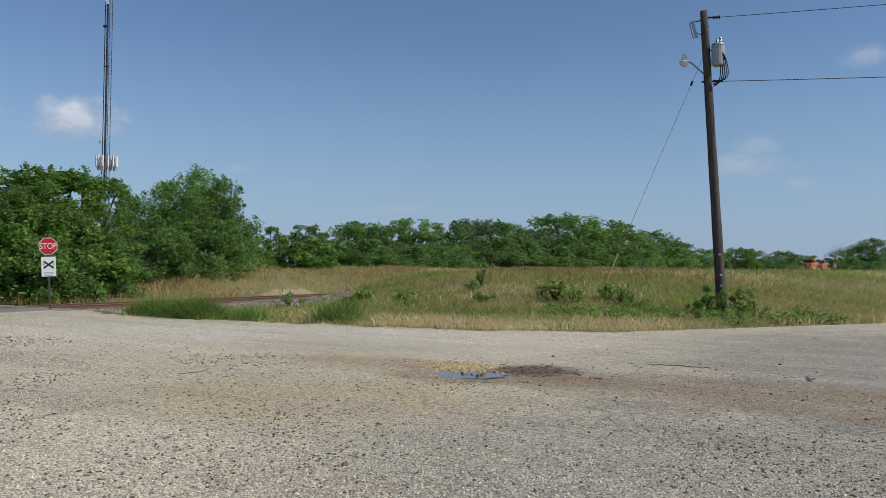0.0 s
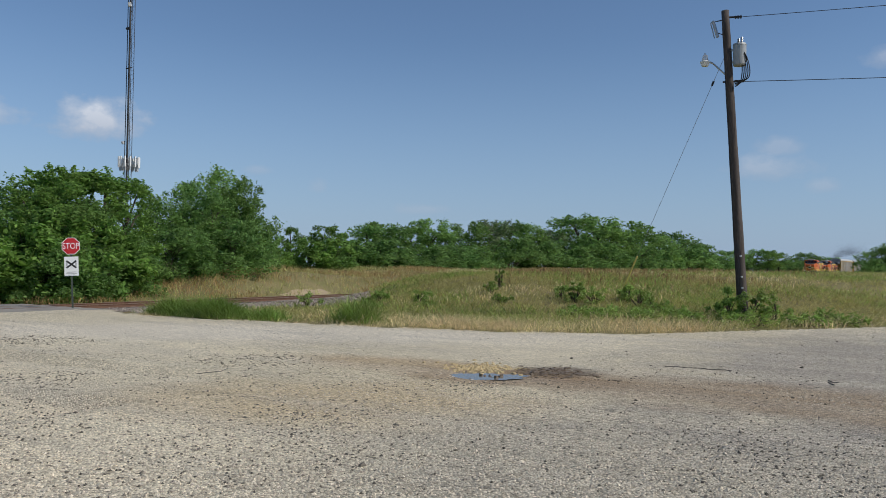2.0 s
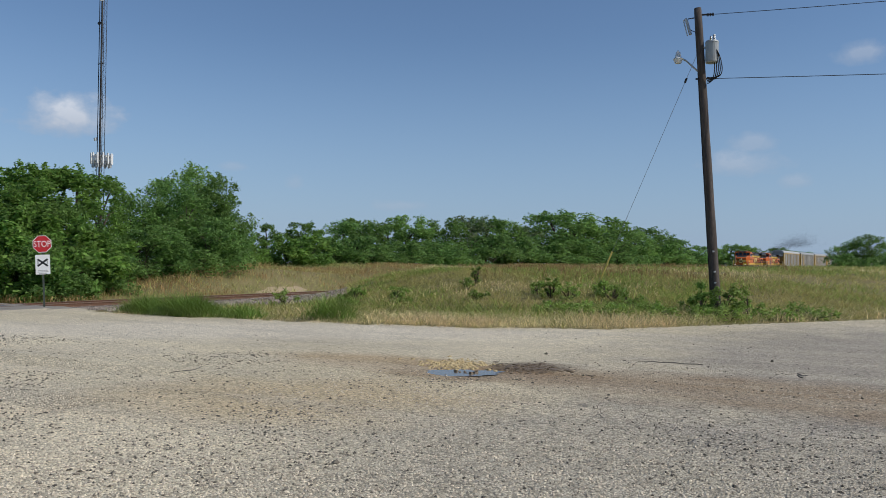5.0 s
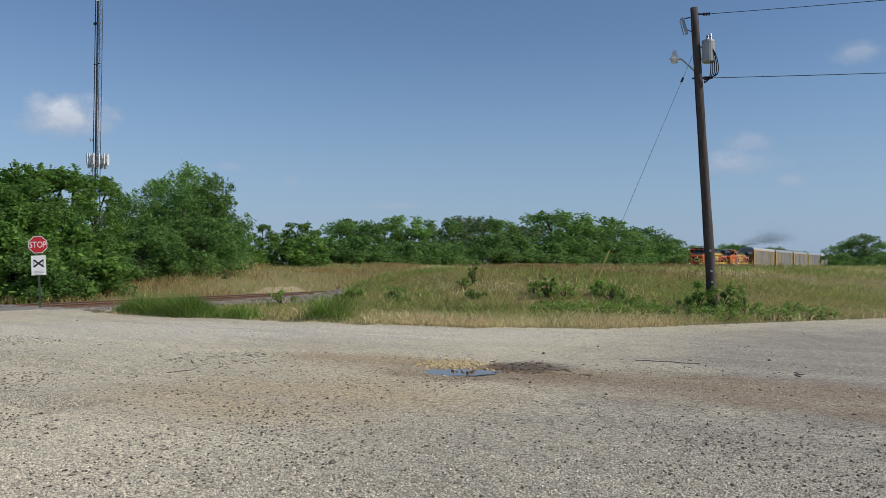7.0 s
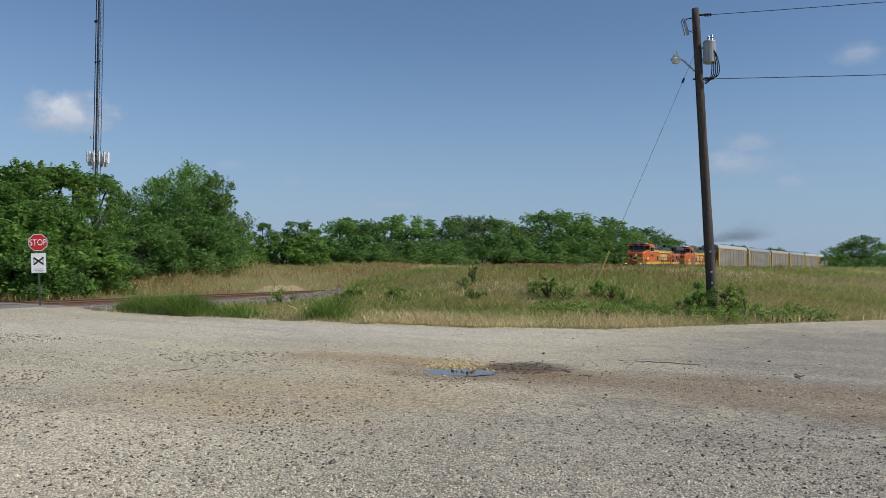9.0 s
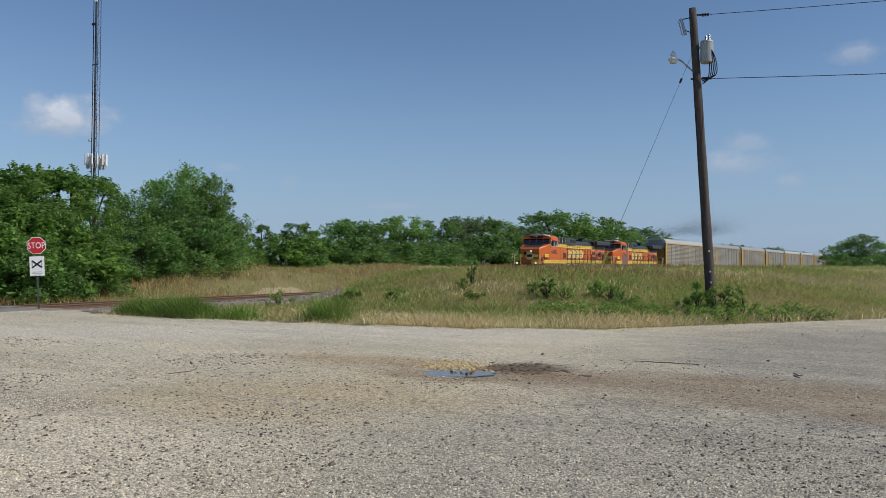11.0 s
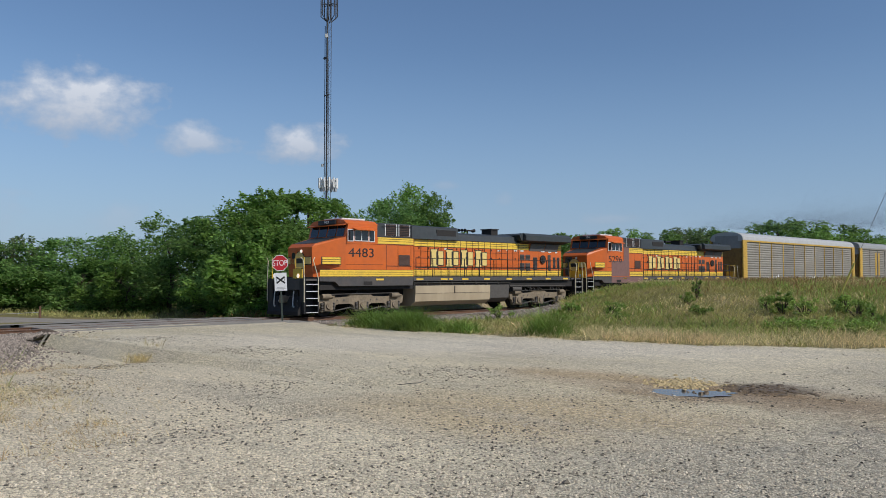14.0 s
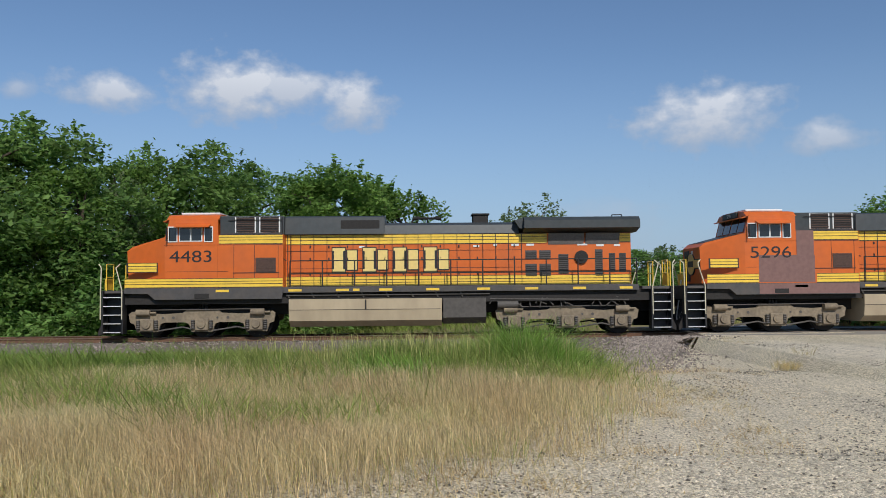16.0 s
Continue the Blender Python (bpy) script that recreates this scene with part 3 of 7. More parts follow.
def lumps(name, n, spread, material_, seed, label, category, size, height):
    """Low clods heaped round a place."""
    rng = random.Random(seed)
    V, F = [], []
    for _ in range(n):
        x, y = spread(rng)
        s = size * rng.uniform(0.4, 1.3)
        z0 = float(lot_z(x, y))
        base = len(V)
        k = 6
        for j in range(k):
            a = j * 2 * math.pi / k + rng.uniform(-0.3, 0.3)
            V.append((x + s * math.cos(a) * rng.uniform(0.8, 1.2), y + s * math.sin(a) * rng.uniform(0.8, 1.2), z0 - 0.01))
        for j in range(k):
            a = j * 2 * math.pi / k
            V.append((x + 0.55 * s * math.cos(a), y + 0.55 * s * math.sin(a), z0 + height * rng.uniform(0.5, 1.1)))
        for j in range(k):
            q = (j + 1) % k
            F.append((base + j, base + q, base + k + q, base + k + j))
        F.append(tuple(base + k + j for j in range(k)))
    return tagged(raw(name, V, F, material_), label, category, kind="stuff")


patch("puddle", ring(64, 0.62, 0.34, 2.0, 0.42, -5.68, 10.45, 42), -0.006, M["water"], "shallow muddy puddle in a pothole of the lot", "puddle")
lumps("mud_clods", 110, lambda r: (-5.05 + r.gauss(0, 0.36), 11.4 + r.gauss(0, 0.26)), M["mud"], 3, "dark wet mud clods beside the puddle", "mud", 0.075, 0.012)
lumps("tan_clods", 220, lambda r: (-6.25 + r.gauss(0, 0.28), 11.1 + r.gauss(0, 0.25)), M["clod"], 4, "pale tan clods round the pothole", "clods", 0.045, 0.02)
lumps("puddle_stones", 8, lambda r: (-5.6 + r.gauss(0, 0.1), 10.5 + r.gauss(0, 0.06)), M["mud"], 9, "mud lumps standing in the puddle", "mud", 0.06, 0.05)

# ---------------------------------------------------------------- the railway
TRACK_Y = np.concatenate([np.arange(-220, -40, 12.0), np.arange(-40, 70, 2.0), np.arange(70, 620, 8.0)])


def sweep(name, profile, offset, material_, parent=None, lift=0.0, wobble=0.0):
    """A bar of that outline (across, up) laid along the railway."""
    V, F = [], []
    k = len(profile)
    for y in TRACK_Y:
        h = float(track_x(y + 0.5) - track_x(y - 0.5))
        for u, w in profile:
            dz = wobble * noise.noise((u * 2, y * 0.7, 4.0)) if wobble else 0
            V.append((float(track_x(y)) + offset + u, y - h * (offset + u), float(rail_z(y)) + lift + w + dz))
    for i in range(len(TRACK_Y) - 1):
        for j in range(k - 1):
            a = i * k + j
            F.append((a, a + 1, a + k + 1, a + k))
    ob = raw(name, V, F, material_)
    ob.parent = parent
    return ob


track = thing("railway_track", "single railway track on grey ballast with rusty rails", "railway track")
tagged(track, kind="structure")
tagged(sweep("ballast_bed", [(-3.7, -0.62), (-2.6, -0.42), (-1.75, -0.19), (-0.85, -0.17), (0, -0.18), (0.85, -0.17), (1.75, -0.19), (2.7, -0.42), (4.2, -0.60)], 0, M["ballast"], track, 0, 0.05), "grey crushed stone ballast")
for side in (-0.755, 0.755):
    sweep("rail", [(-0.07, -0.172), (-0.07, -0.15), (-0.014, -0.13), (-0.014, -0.05), (-0.037, -0.035), (-0.037, -0.004), (0.037, -0.004), (0.037, -0.035), (0.014, -0.05), (0.014, -0.13), (0.07, -0.15), (0.07, -0.172)], side, M["rust"], track)
    sweep("rail_head", [(-0.03, -0.003), (-0.026, 0.0), (0.026, 0.0), (0.03, -0.003)], side, M["steel"], track)


def gated(bm_maker, n, name, material_, parent):
    me = finish(bm_maker(), material_)
    for i in range(n):
        ob = new(name, me)
        ob.parent = parent
        yield i, ob


for i, ob in gated(lambda: box(bmesh.new(), -1.3, 1.3, -0.11, 0.11, -0.33, -0.155, 0.012), 230, "tie", M["tie"], track):
    y = -42 + i * 0.5
    ob.matrix_basis = pose(float(track_x(y)) + random.uniform(-0.05, 0.05), y, float(rail_z(y)), 0, 0, random.uniform(-1, 1))
    if 10.4 < y < 20.6:
        ob.matrix_basis = pose(float(track_x(y)), y, float(rail_z(y)) - 0.02)


def crossing():
    """The road over the rails: panels between and beside the rails, ramps on both sides."""
    cr = thing("level_crossing", "worn grey road surface across the rails", "level crossing")
    tagged(cr, kind="structure")
    for x0, x1 in ((-34.9, -33.405), (-33.305, -31.895), (-31.795, -30.2)):
        bm = bmesh.new()
        for j in range(5):
            y0 = 10.5 + j * 2.0
            z = float(rail_z(y0)) - 0.012
            box(bm, x0, x1, y0, y0 + 1.985, z - 0.12, z, 0.012)
        part("panel", bm, M["asphalt"], cr)
    bm = bmesh.new()
    for (xa, za), (xb, zb) in (((-30.2, -0.33), (-28.6, -0.39)), ((-34.9, -0.33), (-37.5, -0.45)), ((-37.5, -0.45), (-43.0, -0.62)), ((-43.0, -0.62), (-60.0, -0.7)), ((-60.0, -0.7), (-110.0, -0.6))):
        n0, n1 = 10.4 - max(0, -34 - xa) * 0.22, 10.4 - max(0, -34 - xb) * 0.22
        f0, f1 = 20.6 - max(0, -34 - xa) * 0.5, 20.6 - max(0, -34 - xb) * 0.5
        f0, f1 = max(f0, n0 + 6), max(f1, n1 + 6)
        vs = [bm.verts.new(p) for p in ((xa, n0, za + 0.03), (xb, n1, zb + 0.03), (xb, f1, zb + 0.03), (xa, f0, za + 0.03), (xa, n0, za - 0.6), (xb, n1, zb - 0.6), (xb, f1, zb - 0.6), (xa, f0, za - 0.6))]
        for q in ((0, 1, 2, 3), (0, 4, 5, 1), (3, 2, 6, 7)):
            bm.faces.new([vs[i] for i in q])
    part("road_approach", bm, M["asphalt"], cr, "dusty grey gravel road approach")


crossing()


def chunk_bar(name, label, a, b, r):
    """A bent scrap bar that lies on the ballast."""
    bm = bmesh.new()
    a, b = Vector(a), Vector(b)
    mid = (a + b) / 2 + Vector((0, 0, 0.22))
    rod(bm, a, mid, r, r, 7)
    rod(bm, mid, b, r, r * 0.8, 7)
    tagged(part(name, bm, M["tie"]), label, "scrap")


chunk_bar("scrap_tie", "short broken tie end lying beside the rails", (-29.9, 9.3, -0.52), (-29.6, 10.4, -0.45), 0.09)
chunk_bar("bent_bar", "bent grey bar half buried in the ballast", (-28.6, 8.2, -0.50), (-28.9, 9.2, -0.5), 0.05)


# ---------------------------------------------------------------- trees


def leaf_cloud(rng, centres, radii, count, size, drop=0.15):
    """Leaf sprays on and inside clumps: one bent quad each, turned at random, denser towards the rim."""
    c = np.asarray(centres)
    r = np.asarray(radii)
    pick = rng.choice(len(c), count, p=r ** 2 / (r ** 2).sum())
    d = rng.normal(size=(count, 3))
    d /= np.linalg.norm(d, axis=1)[:, None]
    rad = r[pick] * (0.35 + 0.65 * rng.uniform(0, 1, count) ** 0.45) * (1 + 0.26 * np.clip(rng.normal(size=count), -2, 1.6))
    p = c[pick] + d * rad[:, None] * [1, 1, 0.8]
    u = rng.normal(size=(count, 3))
    u[:, 2] *= 0.6
    u /= np.linalg.norm(u, axis=1)[:, None]
    w = np.cross(u, d + (0, 0, 0.25) + 0.45 * rng.normal(size=(count, 3)))
    w /= np.linalg.norm(w, axis=1)[:, None] + 1e-6
    s = size * rng.uniform(0.55, 1.35, count)[:, None]
    q = np.empty((count, 4, 3))
    q[:, 0] = p - u * s
    q[:, 1] = p - w * s * 0.45 + u * s * 0.1
    q[:, 2] = p + u * s - [0, 0, drop * size]
    q[:, 3] = p + w * s * 0.45 + u * s * 0.1
    return q.reshape(-1, 3)


def tree(name, label, height, width, leaf, bark, seed, count, size, crown_from=0.12, clumps=44, trunks=1, spiky=0.0, group="trees along the railway"):
    """A tree of about that height: tapered trunk, limbs that run to clumps, and a loose crown."""
    rng = np.random.RandomState(seed)
    root = thing(name, label, "tree", group)
    centres, radii = [], []
    for i in range(clumps):
        t = rng.uniform(0, 1) ** 0.8
        z = height * (crown_from + (0.93 - crown_from) * t)
        prof = math.sin(min(0.92, 0.22 + 0.70 * t) * math.pi) ** 0.55
        a, rr = rng.uniform(0, 6.283), width * 0.5 * prof * rng.uniform(0.05, 1.0) ** 0.6
        rad = width * rng.uniform(0.085, 0.17) * (1.1 - 0.4 * t)
        centres.append((rr * math.cos(a), rr * math.sin(a), z))
        radii.append(rad)
    # twigs' own small clumps round each main one, and upright shoots that fringe the crown
    twig_c, twig_r = [], []
    for c, rad in zip(centres, radii):
        for _ in range(4):
            d = rng.normal(size=3) * (1, 1, 0.9)
            d /= np.linalg.norm(d)
            twig_c.append(tuple(np.array(c) + d * rad * rng.uniform(0.75, 1.15)))
            twig_r.append(rad * rng.uniform(0.24, 0.46))
        if spiky and rng.uniform() < spiky and c[2] > height * 0.45:
            d = np.array((c[0] * 0.5 / width, c[1] * 0.5 / width, 0.55)) + rng.normal(size=3) * 0.16
            d /= np.linalg.norm(d)
            reach = height * rng.uniform(0.05, 0.10) * (1.5 if spiky > 1 else 1.0)
            for k in range(1, 7):
                twig_c.append(tuple(np.array(c) + d * (rad * 0.5 + reach * k / 6) + (0, 0, -0.012 * height * (k / 6) ** 2)))
                twig_r.append(rad * (0.26 - 0.033 * k))
    bones = list(centres)
    centres, radii = bones + twig_c, [r * 0.95 for r in radii] + twig_r
    bm = bmesh.new()
    for k in range(trunks):
        a = rng.uniform(0, 6.283)
        lean = Vector((math.cos(a), math.sin(a), 0)) * (0.0 if trunks == 1 else 0.22 * height * rng.uniform(0.4, 1))
        p, r = Vector((0.2 * math.cos(a) * (trunks > 1), 0.2 * math.sin(a) * (trunks > 1), -0.3)), 0.022 * height * (1 if trunks == 1 else 0.6)
        top = lean + Vector((rng.uniform(-0.3, 0.3), rng.uniform(-0.3, 0.3), height * 0.75))
        prev = p
        for s in range(1, 6):
            q = p.lerp(top, s / 5) + Vector((rng.uniform(-0.12, 0.12), rng.uniform(-0.12, 0.12), 0))
            rod(bm, prev, q, r * (1 - 0.17 * (s - 1)), r * (1 - 0.17 * s), 6)
            prev = q
        for i in rng.choice(len(bones), min(9, len(bones)), replace=False):
            c = Vector(bones[i])
            h = max(0.12 * height, min(c.z * 0.7, height * 0.6))
            base = p.lerp(top, h / (height * 0.75))
            mid = base.lerp(c, 0.55) + Vector((0, 0, 0.06 * height))
            rod(bm, base, mid, r * 0.42, r * 0.28, 5)
            rod(bm, mid, c, r * 0.28, r * 0.08, 5)
    part("trunk", bm, bark, root)
    me = soup("crown", leaf_cloud(rng, centres, radii, count, size), 4, leaf)
    ob = new("crown", me)
    ob.parent = root
    return root


def place_tree(src, x, y, s=1.0, turn=0.0, wide=1.0):
    ob = copy_thing(src, pose(x, y, float(land(x, y)) - 0.1, 0, 0, turn))
    ob.scale = (s * wide * 0.92, s * wide * 0.92, s * 0.84)
    return ob


PATTERNS = (
    ("broadleaf_tree", "full green broadleaf tree beyond the railway", 9.0, 7.5, "leaf_a", "bark", 11, 0.12, 46, 1, 1.0, "trees along the railway", 0.35),
    ("broadleaf_tree", "dense dark green tree in the row beyond the railway", 8.5, 8.0, "leaf_b", "bark", 12, 0.10, 50, 1, 1.0, "trees along the railway", 0.15),
    ("elm_tree", "light green tree with loose sprays in the row", 9.0, 6.4, "leaf_c", "bark", 13, 0.12, 40, 1, 0.85, "trees along the railway", 0.9),
    ("willow_tree", "thin grey-green tree with pale bare trunks", 8.5, 6.5, "leaf_d", "palebark", 14, 0.36, 30, 4, 0.38, "trees along the railway", 0.5),
    ("feathery_tree", "tree with long feathery upright sprays of leaves", 9.0, 7.5, "leaf_c", "bark", 17, 0.2, 26, 3, 0.75, "trees along the railway", 2.0),
    ("bush", "low dense green bush under the trees", 4.2, 6.0, "leaf_b", "bark", 15, 0.05, 34, 3, 0.6, "bushes along the railway", 0.2),
    ("bush", "light green bush under the trees", 4.0, 5.0, "leaf_c", "bark", 16, 0.05, 30, 3, 0.55, "bushes along the railway", 0.4),
)
NEAR, FAR = [], []
for i, (nm, lab, h, w, leaf, bark, seed, cf, cl, tr, much, grp, spiky) in enumerate(PATTERNS):
    near = tree(nm, lab, h, w, M[leaf], M[bark], seed, int(12500 * much), 0.125, cf, cl, tr, spiky, grp)
    far = tree(nm, lab, h, w, M[leaf], M[bark], seed + 50, int(6200 * much), 0.18, cf, cl, tr, spiky * 0.6, grp)
    for k, src in enumerate((near, far)):
        y = 306 + i * 9 + k * 4
        src.matrix_basis = pose(-92 - 3 * k, y, float(land(-90, y)) - 0.1)
    NEAR.append(near)
    FAR.append(far)
T_A, T_B, T_C, T_D, T_G, T_E, T_F = range(7)

# pattern, bearing to the left of +y in degrees, distance, height scale, widening
TREES = [
    # tall clump beyond the crossing
    (T_A, 60.0, 55, 1.02, 1.1), (T_C, 58.3, 54, 1.06, 1.25), (T_C, 56.6, 53, 1.08, 1.2), (T_C, 55.3, 53, 1.02, 1.2), (T_A, 57.4, 50, 0.86, 1.2), (T_C, 53.6, 55, 0.95, 1.0), (T_F, 54.9, 50, 1.25, 1.1),
    (T_B, 59.5, 49, 0.8, 1.1), (T_E, 57.5, 47, 0.85, 1.1), (T_E, 54.2, 50, 0.95, 1.1), (T_B, 62.2, 56, 0.96, 1.25), (T_A, 64.2, 60, 0.92, 1.25),
    (T_F, 59.2, 48, 1.45, 1.1), (T_F, 56.2, 49, 1.6, 1.0), (T_C, 59.0, 50, 0.9, 1.0), (T_B, 56.8, 51, 0.85, 1.1),
    # the second clump
    (T_B, 49.8, 62, 0.98, 0.95), (T_A, 48.0, 66, 1.12, 0.95), (T_A, 46.3, 64, 1.0, 0.9), (T_B, 48.2, 60, 0.88, 1.0), (T_B, 51.8, 60, 0.8, 0.9), (T_E, 50.8, 56, 1.0, 1.1), (T_E, 47.0, 58, 1.1, 1.1), (T_E, 45.4, 60, 1.0, 0.9), (T_B, 46.2, 62, 0.85, 0.8),
    # the gap with young trees
    (T_C, 42.9, 92, 0.98, 0.7), (T_C, 40.6, 90, 1.0, 0.9), (T_F, 41.8, 84, 1.25, 1.1), (T_F, 43.6, 80, 1.05, 1.0), (T_C, 39.6, 92, 0.9, 1.0), (T_F, 44.4, 84, 1.1, 1.0), (T_F, 40.2, 82, 1.2, 1.1),
    # the long row
    (T_B, 37.6, 96, 1.0, 1.0), (T_A, 36.2, 100, 1.08, 1.0), (T_B, 35.4, 96, 0.96, 1.0), (T_C, 34.4, 104, 1.02, 1.15), (T_A, 33.0, 104, 1.05, 1.05), (T_B, 31.8, 106, 0.98, 1.1), (T_A, 30.2, 110, 1.12, 1.1),
    (T_D, 28.6, 114, 1.2, 1.1), (T_B, 27.4, 116, 1.12, 1.1), (T_A, 26.2, 120, 1.18, 1.1), (T_D, 25.0, 122, 1.2, 1.1), (T_B, 23.8, 126, 1.15, 1.1), (T_B, 22.4, 124, 1.36, 1.15), (T_A, 21.3, 128, 1.3, 1.1),
    (T_B, 20.2, 134, 1.15, 1.2), (T_A, 19.0, 140, 1.25, 1.2), (T_B, 18.0, 146, 1.2, 1.2), (T_A, 17.0, 152, 1.15, 1.2), (T_B, 16.0, 160, 1.15, 1.2), (T_A, 15.1, 168, 1.1, 1.2), (T_B, 14.3, 176, 1.05, 1.2), (T_E, 13.6, 176, 1.6, 1.2),
    (T_E, 38.2, 88, 1.1, 1.2), (T_E, 36.6, 90, 1.2, 1.2), (T_E, 34.8, 92, 1.2, 1.2), (T_E, 32.8, 96, 1.2, 1.2), (T_E, 31.0, 98, 1.3, 1.2), (T_E, 29.2, 102, 1.3, 1.2), (T_E, 27.0, 108, 1.3, 1.2), (T_E, 24.8, 114, 1.3, 1.2), (T_E, 22.6, 118, 1.3, 1.2), (T_E, 20.4, 124, 1.4, 1.2), (T_E, 18.4, 132, 1.4, 1.2), (T_E, 16.6, 144, 1.5, 1.2), (T_E, 15.0, 156, 1.6, 1.2),
    # far groups behind the railway
    (T_B, 11.4, 330, 1.2, 1.3), (T_B, 10.7, 330, 1.35, 1.3), (T_A, 10.0, 330, 1.3, 1.3), (T_B, 9.3, 335, 1.15, 1.3), (T_B, 12.3, 320, 1.1, 1.4), (T_B, 13.2, 300, 1.1, 1.5),
    (T_B, 7.6, 390, 1.3, 1.3), (T_A, 7.0, 390, 1.2, 1.3), (T_B, 6.2, 395, 1.2, 1.3), (T_B, 8.2, 390, 1.0, 1.3), (T_E, 5.4, 380, 1.6, 1.6), (T_E, 9.0, 360, 1.6, 1.6), (T_E, 8.0, 360, 1.4, 1.6),
    # clump in front of the line, where the train comes out
    (T_B, 3.4, 190, 0.85, 1.0), (T_A, 2.4, 188, 0.92, 1.0), (T_B, 1.2, 192, 0.85, 1.2), (T_A, -0.2, 195, 0.9, 1.2), (T_E, 3.9, 180, 0.95, 1.0), (T_E, 2.4, 178, 0.9, 1.2), (T_E, 0.9, 180, 1.0, 1.2), (T_B, -2.0, 200, 0.9, 1.2), (T_E, -1.4, 184, 1.0, 1.3), (T_B, 4.2, 196, 0.7, 0.9),
    # beyond the far road, seen as the view swings on
    (T_A, 66.5, 66, 0.70, 1.5), (T_B, 68.6, 70, 0.74, 1.6), (T_F, 67.2, 60, 0.95, 1.2), (T_E, 69.6, 66, 1.0, 1.2), (T_B, 71.4, 70, 0.72, 1.6), (T_E, 73.2, 70, 0.95, 1.3), (T_D, 73.4, 72, 0.78, 1.0), (T_B, 74.6, 70, 0.68, 1.6), (T_E, 76.8, 68, 0.95, 1.2), (T_D, 79.4, 62, 0.82, 1.0), (T_D, 81.4, 55, 0.98, 1.0), (T_D, 83.0, 52, 0.92, 1.0), (T_E, 78.8, 66, 1.0, 1.2), (T_E, 82.0, 60, 1.0, 1.2),
    # the row behind the passing train, with a gap towards the crossing
    (T_D, 84.6, 52, 0.95, 0.9), (T_D, 82.8, 50, 0.9, 0.9), (T_E, 84.2, 50, 0.9, 1.2), (T_E, 86.6, 52, 0.85, 1.2), (T_F, 88.6, 50, 1.25, 1.0), (T_G, 90.0, 49, 0.86, 0.7),
    (T_G, 92.4, 48, 1.21, 1.0), (T_G, 95.2, 47, 1.30, 1.1), (T_C, 97.4, 47, 1.21, 0.9), (T_F, 93.6, 46, 1.3, 1.2), (T_F, 96.6, 45, 1.3, 1.2),
    (T_A, 100.2, 50, 1.28, 1.0), (T_B, 102.8, 50, 1.41, 1.1), (T_A, 105.2, 49, 1.46, 1.1), (T_A, 107.8, 48, 1.35, 1.0), (T_C, 110.2, 46, 1.23, 0.9), (T_D, 111.8, 45, 1.25, 0.8),
    (T_A, 114.8, 43, 1.34, 1.05), (T_B, 116.8, 43, 1.42, 1.1), (T_A, 119.4, 43, 1.5, 1.1), (T_B, 122.5, 44, 1.4, 1.1), (T_A, 126, 46, 1.35, 1.2), (T_C, 113.2, 41, 1.1, 0.9),
    (T_E, 99.4, 44, 1.1, 1.2), (T_E, 102.2, 43.5, 1.1, 1.2), (T_E, 104.6, 43, 1.1, 1.2), (T_E, 107.0, 42, 1.1, 1.2), (T_E, 109.6, 41, 1.1, 1.2), (T_E, 112.2, 40.5, 1.1, 1.2), (T_E, 115.0, 41, 1.1, 1.2), (T_E, 118.0, 42, 1.1, 1.2), (T_E, 91.2, 46, 1.0, 1.2),
]
_r = random.Random(21)
for kind_, bearing, d, s, wide in TREES:
    a = radians(bearing)
    s *= 1.18 if 65 < bearing < 82 else 0.76 if 38.5 < bearing < 45 else 0.82 if 29 < bearing <= 38.5 else 0.92 if 13 < bearing <= 29 else 1.0
    if d > 72:
        s, wide = s * _r.uniform(0.88, 1.1), wide * _r.uniform(1.0, 1.25)
    place_tree((NEAR if d < 72 else FAR)[kind_], -d * math.sin(a), d * math.cos(a), s, _r.uniform(0, 360), wide)


def far_woods():
    """Low woods on the horizon all round, too far to tell tree from tree."""
    rng = np.random.RandomState(8)
    cs, rs = [], []
    for b in np.arange(-180, 180, 1.0):
        d = rng.uniform(520, 640)
        a = math.radians(b)
        for _ in range(3):
            cs.append((-d * math.sin(a) + rng.uniform(-9, 9), d * math.cos(a) + rng.uniform(-9, 9), 0.7 + rng.uniform(1, 4.0)))
            rs.append(rng.uniform(3.2, 5.5))
    ob = new("far_woods", soup("far_woods", leaf_cloud(rng, cs, rs, 20000, 1.8), 4, M["leaf_b"]))
    tagged(ob, "distant low green woods along the horizon", "woods", kind="stuff")


far_woods()

# ---------------------------------------------------------------- pole, mast, signs


def cable(name, pts, r, material_, parent=None, sag=0.0):
    cu = bpy.data.curves.new(name, "CURVE")
    cu.dimensions, cu.bevel_depth, cu.bevel_resolution = "3D", r, 1
    sp = cu.splines.new("POLY")
    p = [Vector(q) for q in pts]
    if sag:
        a, b = p[0], p[-1]
        p = [a.lerp(b, i / 24) - Vector((0, 0, sag * 4 * (i / 24) * (1 - i / 24))) for i in range(25)]
    sp.points.add(len(p) - 1)
    for q, s in zip(p, sp.points):
        s.co = (*q, 1)
    cu.materials.append(material_)
    ob = new(name, cu)
    ob.parent = parent
    return ob


POLE = Vector((-5.36, 26.6, 0.0))
TOP = Vector((-5.98, 26.55, 10.02))


